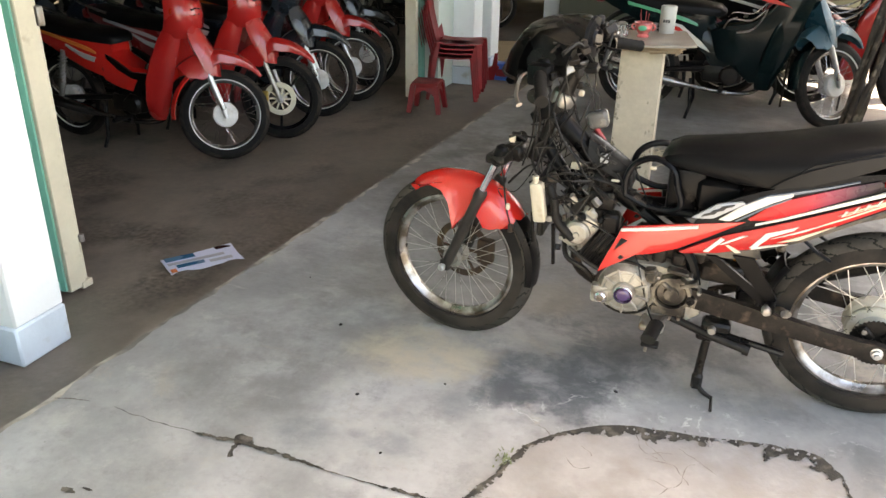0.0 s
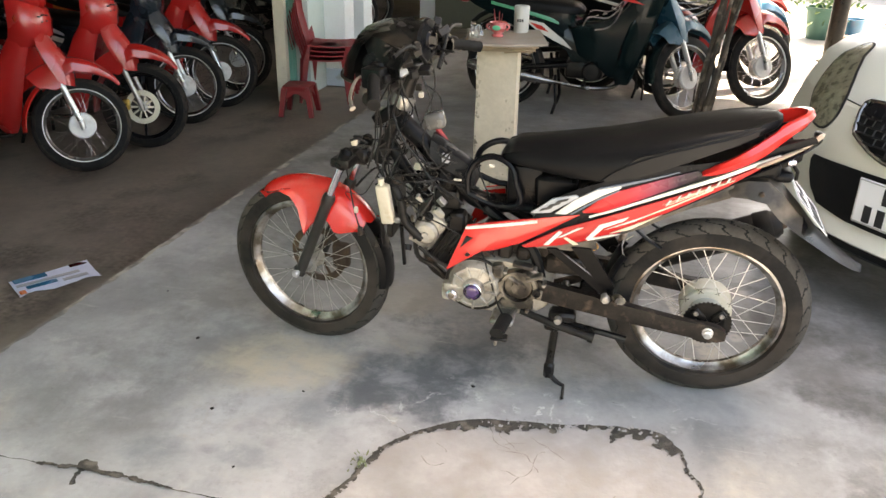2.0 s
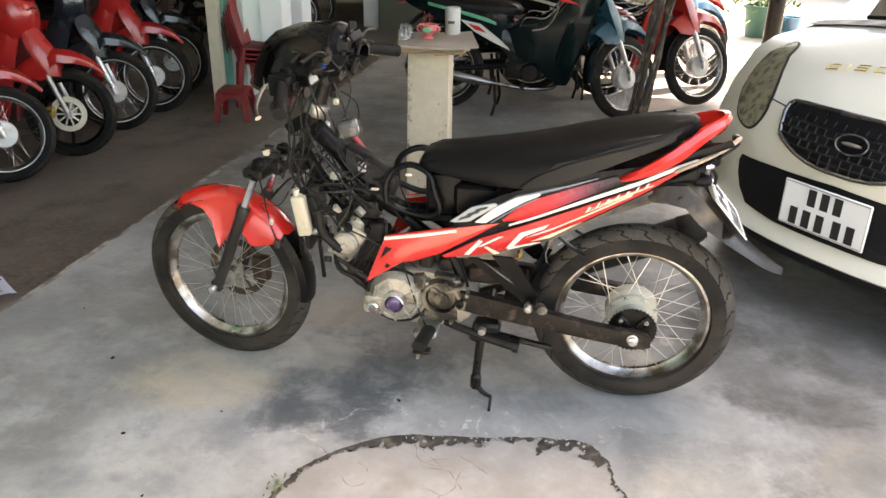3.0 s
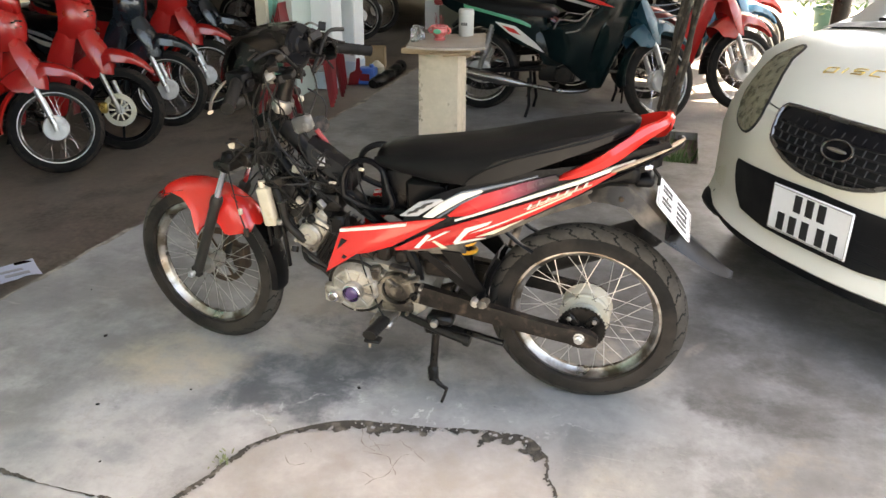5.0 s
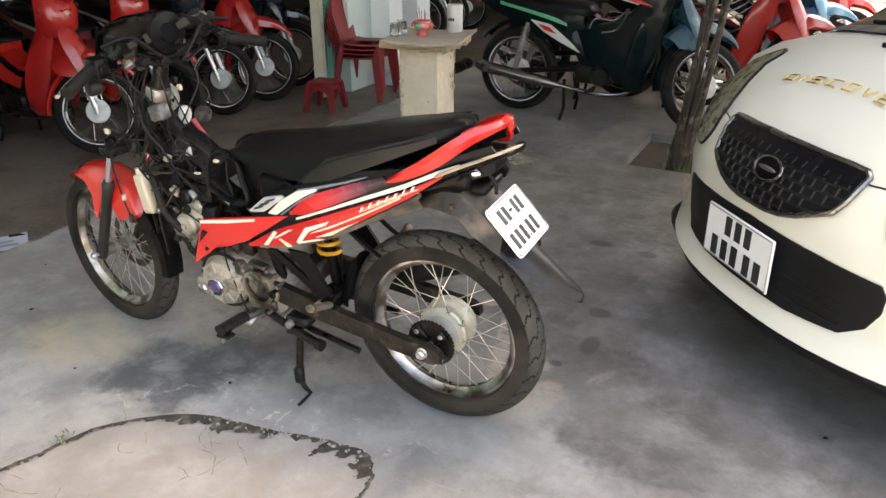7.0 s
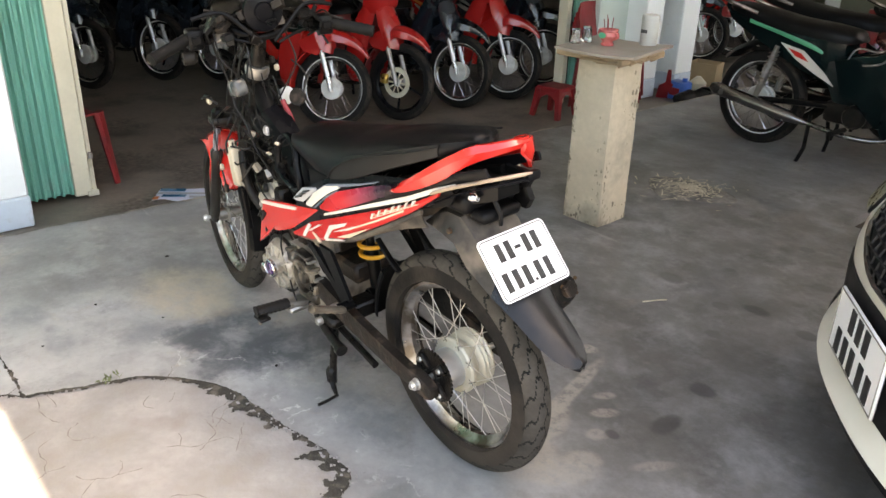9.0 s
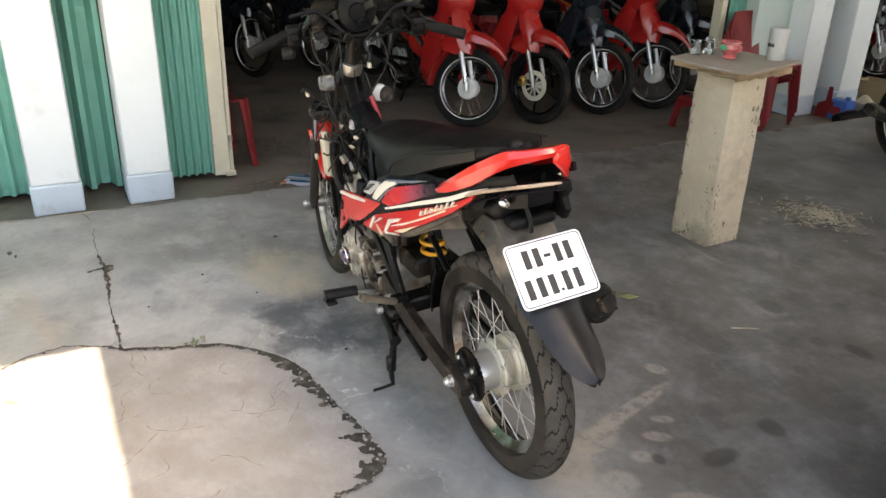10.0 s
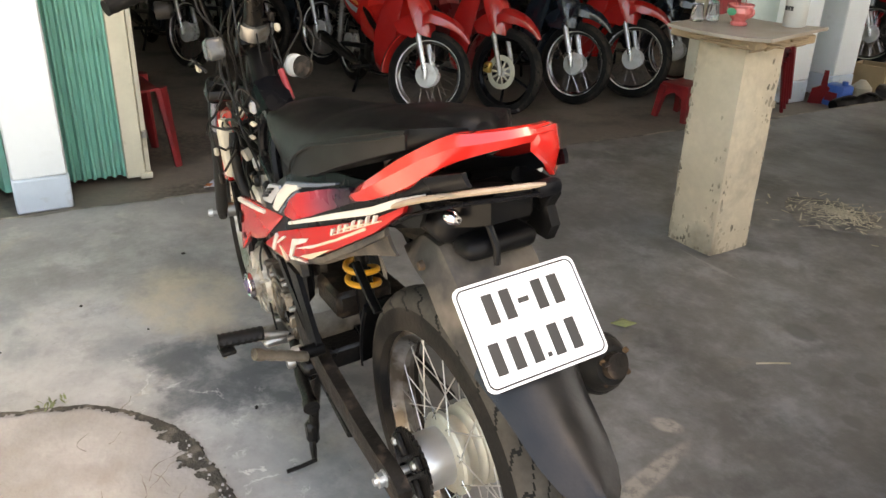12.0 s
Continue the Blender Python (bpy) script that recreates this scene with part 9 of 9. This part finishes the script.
def table_things():
    Z = 0.777
    jar = thing("jar", pose(-0.835, 1.885, Z - 0.003), "milky white plastic jar standing on the board", "jar")
    bm = BM()
    turned_z(bm, [(0.0, 0.0), (0.034, 0.0), (0.036, 0.004), (0.0365, 0.095), (0.034, 0.1), (0.0, 0.1)], 28)
    part("body", bm, "jar_plastic", jar)
    bm = BM()
    turned_z(bm, [(0.0, 0.125), (0.033, 0.125), (0.037, 0.12), (0.038, 0.1), (0.0, 0.1)], 28)
    part("lid", bm, "jar_plastic", jar)
    bm = BM()
    for k in range(3):
        box(bm, (-0.016 + 0.011 * k, -0.0378, 0.052), (-0.008 + 0.011 * k, -0.0355, 0.066))
    part("label_bar", bm, "ink", jar, "small dark print")
    bowl = thing("incense_bowl", pose(-0.922, 1.725, Z - 0.003), "pink glazed incense bowl with a few red sticks", "bowl")
    bm = BM()
    turned_z(bm, [(0.0, 0.0), (0.026, 0.0), (0.028, 0.008), (0.02, 0.014), (0.03, 0.024), (0.04, 0.04), (0.038, 0.056), (0.042, 0.062), (0.041, 0.066), (0.035, 0.06), (0.034, 0.045), (0.0, 0.035)], 30)
    part("body", bm, "pink", bowl)
    for s in (-1, 1):
        bm = BM()
        tube(bm, smooth_line([(s * 0.038, 0, 0.03), (s * 0.052, 0, 0.04), (s * 0.05, 0, 0.052), (s * 0.038, 0, 0.056)], 3), 0.005, 6)
        part("handle", bm, "pink", bowl)
    bm = BM()
    loft(bm, [[(0.02 * math.cos(a), -0.0395 - 0.001, 0.044 + 0.012 * math.sin(a)) for a in [i * 0.52 for i in range(12)]], [(0.016 * math.cos(a), -0.042, 0.044 + 0.009 * math.sin(a)) for a in [i * 0.52 for i in range(12)]]])
    part("painted_panel", bm, "green_decal", bowl, "painted oval panel")
    for k in range(5):
        bm = BM()
        a = k * 1.3
        tube(bm, [(0.012 * math.cos(a), 0.012 * math.sin(a), 0.04), (0.022 * math.cos(a) - 0.004, 0.02 * math.sin(a), 0.105 + 0.008 * (k % 3))], 0.0016, 5)
        part("incense_stick", bm, "red_plastic", bowl)
    for x, y in ((-1.015, 1.63), (-1.005, 1.69), (-1.035, 1.72)):
        g = thing("drinking_glass", pose(x, y, Z + 0.002), "small clear drinking glass upside down on the board", "glass", "glasses on the board")
        bm = BM()
        turned_z(bm, [(0.021, 0.0), (0.022, 0.0), (0.0175, 0.055), (0.016, 0.058), (0.0, 0.058), (0.0, 0.054), (0.015, 0.053), (0.0195, 0.003)], 20)
        part("cup", bm, "glass", g)


table_things()


def floor_clutter():
    # leaflet
    ob = thing("leaflet", pose(-2.565, 0.495, IN + 0.006, 0, 0, 54), "creased colour-printed leaflet lying on the shop floor", "leaflet")
    bm = BM()
    rings = []
    for i in range(11):
        x = -0.16 + 0.32 * i / 10
        rings.append([(x, -0.09 + 0.012 * math.sin(i), 0.004 + 0.006 * abs(math.sin(i * 0.9))), (x, 0.0, 0.003 + 0.004 * abs(math.sin(i * 1.3))), (x, 0.085, 0.003 + 0.012 * (i / 10) ** 2),
                      (x, 0.085, 0.002 + 0.012 * (i / 10) ** 2), (x, 0.0, 0.002 + 0.004 * abs(math.sin(i * 1.3))), (x, -0.09 + 0.012 * math.sin(i), 0.003 + 0.006 * abs(math.sin(i * 0.9)))])
    loft(bm, rings)
    part("sheet", bm, "paper", ob)
    for x0, x1, y0, y1, m in ((-0.15, -0.02, 0.03, 0.07, "blue_gloss"), (-0.15, 0.1, -0.01, 0.012, "grey_decal"), (-0.12, 0.0, -0.05, -0.02, "blue_gloss"), (-0.155, -0.13, -0.085, -0.05, "orange"), (0.08, 0.15, 0.055, 0.083, "teal"), (0.02, 0.12, -0.06, -0.035, "grey_decal")):
        bm = BM()
        box(bm, (x0, y0, 0.011), (x1, y1, 0.0125))
        part("print_block", bm, m, ob)
    # ash heap with straw
    r = random.Random(8)
    bm = BM()
    rings = []
    for s, z in ((1.0, 0.001), (0.8, 0.006), (0.5, 0.012), (0.2, 0.014), (0.03, 0.015)):
        rings.append([(0.19 * s * math.cos(a) * (1 + 0.25 * math.sin(2 * a + 1) + 0.1 * math.sin(5 * a)), 0.17 * s * math.sin(a) * (1 + 0.2 * math.sin(3 * a)), z) for a in [i * math.pi / 16 for i in range(32)]])
    loft(bm, rings)
    ash = thing("ash_heap", pose(-0.86, 2.41, 0.001), "flat heap of pale ash and straw on the concrete", "ash heap")
    part("ash", bm, "ash", ash)
    bm = BM()
    for _ in range(420):
        a, d = r.uniform(0, 6.3), abs(r.gauss(0, 0.1))
        c = Vector((d * math.cos(a), d * math.sin(a), 0.01 + r.uniform(0, 0.012)))
        u = Vector((r.uniform(-1, 1), r.uniform(-1, 1), r.uniform(-0.1, 0.15))) * r.uniform(0.012, 0.035)
        n = Vector((-u.y, u.x, 0)).normalized() * 0.0026
        bm.faces.new([bm.verts.new(v) for v in (c - u - n, c + u - n, c + u + n, c - u + n)])
    tagged(part("straw", bm, "dry", ash, smooth=False), kind="stuff")
    # leaf and stick
    bm = BM()
    loft(bm, [[(-0.035, 0, 0.004), (-0.035, 0.001, 0.004), (-0.035, 0.001, 0.006)], [(0, -0.022, 0.006), (0, 0.022, 0.01), (0, 0.0, 0.016)], [(0.035, 0, 0.006), (0.036, 0.001, 0.006), (0.036, 0.001, 0.008)]])
    lf = part("leaf", bm, "dry_leaf", None, m=pose(-0.57, 1.055, 0, 0, 0, 60) @ Matrix.Scale(1.1, 4))
    tagged(lf, "single curled yellow-green leaf on the concrete", "leaf")
    bm = BM()
    tube(bm, [(-0.24, 1.24, 0.004), (-0.215, 1.29, 0.005), (-0.197, 1.325, 0.004)], 0.0025, 6)
    tagged(part("stick", bm, "dry"), "short pale wooden stick on the concrete", "stick")
    for k, (x, y) in enumerate(((-1.155, -0.18), (-1.38, -0.33), (-1.62, 0.02), (-1.9, 0.3), (-0.66, -0.02), (0.99, 0.52), (-1.2, -0.55))):
        bm = BM()
        bmesh.ops.create_icosphere(bm, subdivisions=1, radius=0.0035 + 0.0015 * (k % 3))
        for v in bm.verts:
            v.co = Vector((v.co.x * 1.4, v.co.y, max(v.co.z * 0.6, -0.002))) * (1 + 0.3 * noise.noise(v.co * 300 + Vector((k, 0, 0))))
        o = part("pebble", bm, "iron", None, m=pose(x, y, 0.002, 0, 0, 40 * k))
        tagged(o, "small dark clod of dirt on the concrete", "pebble", "clods on the concrete")
    # oddments by the far column
    can = thing("oil_can", pose(-2.42, 4.55, IN), "blue plastic can beside the column", "can")
    bm = BM()
    box(bm, (-0.08, -0.06, 0), (0.08, 0.06, 0.15), 0.02, None, 2)
    turned_z(bm, [(0.0, 0.15), (0.02, 0.15), (0.02, 0.175), (0.0, 0.175)], 14, (0.04, 0, 0))
    part("body", bm, "blue_plastic", can)
    bm = BM()
    box(bm, (-0.05, -0.0625, 0.04), (0.04, -0.06, 0.1))
    part("label_patch", bm, "red_plastic", can)
    jug = thing("jug", pose(-2.44, 4.83, IN), "white plastic jug beside the blue can", "jug")
    bm = BM()
    turned_z(bm, [(0.0, 0.0), (0.065, 0.0), (0.07, 0.02), (0.068, 0.1), (0.03, 0.14), (0.02, 0.15), (0.0, 0.15)], 20)
    part("body", bm, "ivory", jug)
    fan = thing("dustpan", pose(-2.5, 4.5, IN, 0, 0, 35) @ Matrix.Scale(0.7, 4), "red plastic dustpan leaning on the column", "dustpan")
    bm = BM()
    slab(bm, [(-0.12, 0.0), (0.12, 0.0), (0.1, 0.16), (0.03, 0.2), (0.02, 0.36), (-0.02, 0.36), (-0.03, 0.2), (-0.1, 0.16)], 0.012, pose(0, 0, 0, 15))
    part("pan", bm, "red_plastic", fan)
    carton = thing("carton", pose(-2.62, 5.2, IN, 0, 0, 15), "small open brown cardboard box by the column", "box")
    for lo, hi in (((-0.12, -0.1, 0.0), (0.12, 0.1, 0.01)), ((-0.12, -0.1, 0), (-0.11, 0.1, 0.2)), ((0.11, -0.1, 0), (0.12, 0.1, 0.2)), ((-0.11, -0.1, 0), (0.11, -0.09, 0.2)), ((-0.11, 0.09, 0), (0.11, 0.1, 0.2))):
        bm = BM()
        box(bm, lo, hi, 0.002)
        part("side", bm, "card", carton)
    bm = BM()
    tube(bm, smooth_line([(-2.3, 4.35, IN + 0.05), (-2.27, 4.55, IN + 0.06), (-2.28, 4.75, IN + 0.06), (-2.3, 5.0, IN + 0.06), (-2.34, 5.2, IN + 0.05)], 5), [0.04, 0.05, 0.055, 0.06, 0.06] * 4 + [0.05], 10, flat=0.9)
    tagged(part("rolled_tarp", bm, "black"), "black rolled tarpaulin along the step", "tarpaulin")


floor_clutter()


def far_yard():
    pole = thing("roof_post", pose(1.5, 6.03, 0), "dark round steel post of the long roof", "post")
    bm = BM()
    turned_z(bm, [(0.0, 0.0), (0.075, 0.0), (0.075, 3.0), (0.0, 3.0)], 24)
    part("shaft", bm, "iron", pole)
    bm = BM()
    turned_z(bm, [(0.0, 0.0), (0.12, 0.0), (0.12, 0.012), (0.0, 0.012)], 24)
    part("base_plate", bm, "iron", pole)
    for x, y in ((5.0, 6.0), (5.0, -2.3)):
        copy_thing(pole, pose(x, y, 0))
    column("column_6", 0.62, 0.86, 6.9, 7.14, 3.0, 0.0, 0.0)
    pot = thing("plant_pot", pose(1.64, 7.4, 0), "dark green plant pot with a leafy shrub in the sunny yard", "plant pot")
    bm = BM()
    turned_z(bm, [(0.0, 0.0), (0.13, 0.0), (0.17, 0.3), (0.19, 0.3), (0.19, 0.33), (0.16, 0.33), (0.15, 0.28), (0.0, 0.28)], 26)
    part("pot", bm, "pot_green", pot)
    r = random.Random(3)
    bm = BM()
    for _ in range(500):
        c = Vector((r.gauss(0, 0.18), r.gauss(0, 0.18), 0.55 + r.gauss(0, 0.16)))
        m = Matrix.Translation(c) @ Euler((r.uniform(-1, 1), r.uniform(-1, 1), r.uniform(0, 6.3))).to_matrix().to_4x4()
        s = r.uniform(0.03, 0.06)
        bm.faces.new([bm.verts.new(m @ Vector(v)) for v in ((0, 0, 0), (s, s * 0.45, 0.006), (s * 2, 0, 0), (s, -s * 0.45, 0.006))])
    tagged(part("shrub", bm, "leaf", pot, smooth=False), kind="stuff")
    tub = thing("plant_pot", pose(1.97, 7.42, 0), "small turquoise plant pot in the sunny yard", "plant pot")
    bm = BM()
    turned_z(bm, [(0.0, 0.0), (0.08, 0.0), (0.11, 0.2), (0.12, 0.22), (0.1, 0.22), (0.09, 0.18), (0.0, 0.18)], 22)
    part("pot", bm, "blue_gloss", tub)
    brick = thing("brick", pose(1.82, 7.2, 0, 0, 0, 20), "single terracotta brick beside the pots", "brick")
    bm = BM()
    box(bm, (-0.1, -0.05, 0), (0.1, 0.05, 0.07), 0.004)
    part("block", bm, "terracotta", brick)
    bm = BM()
    box(bm, (-2.6, 12.0, 0), (14, 12.2, 2.4))
    tagged(part("yard_wall", bm, "yard"), "pale plastered wall behind the sunny yard", "wall", kind="structure")
    bm = BM()
    box(bm, (14, -30, 0), (14.2, 12.2, 2.2))
    tagged(part("boundary_wall", bm, "yard"), "pale plastered boundary wall", "wall", kind="structure")
    bm = BM()
    for _ in range(2500):
        c = Vector((r.uniform(4.8, 9), 11.3 + r.gauss(0, 0.35), 1.2 + r.gauss(0, 0.7)))
        c.z = max(0.05, c.z)
        m = Matrix.Translation(c) @ Euler((r.uniform(-1, 1), r.uniform(-1, 1), r.uniform(0, 6.3))).to_matrix().to_4x4()
        s = r.uniform(0.06, 0.14)
        bm.faces.new([bm.verts.new(m @ Vector(v)) for v in ((0, 0, 0), (s, s * 0.45, 0.006), (s * 2, 0, 0), (s, -s * 0.45, 0.006))])
    tagged(part("hedge", bm, "foliage", smooth=False), "loose green hedge along the yard wall", "hedge", kind="stuff")


far_yard()
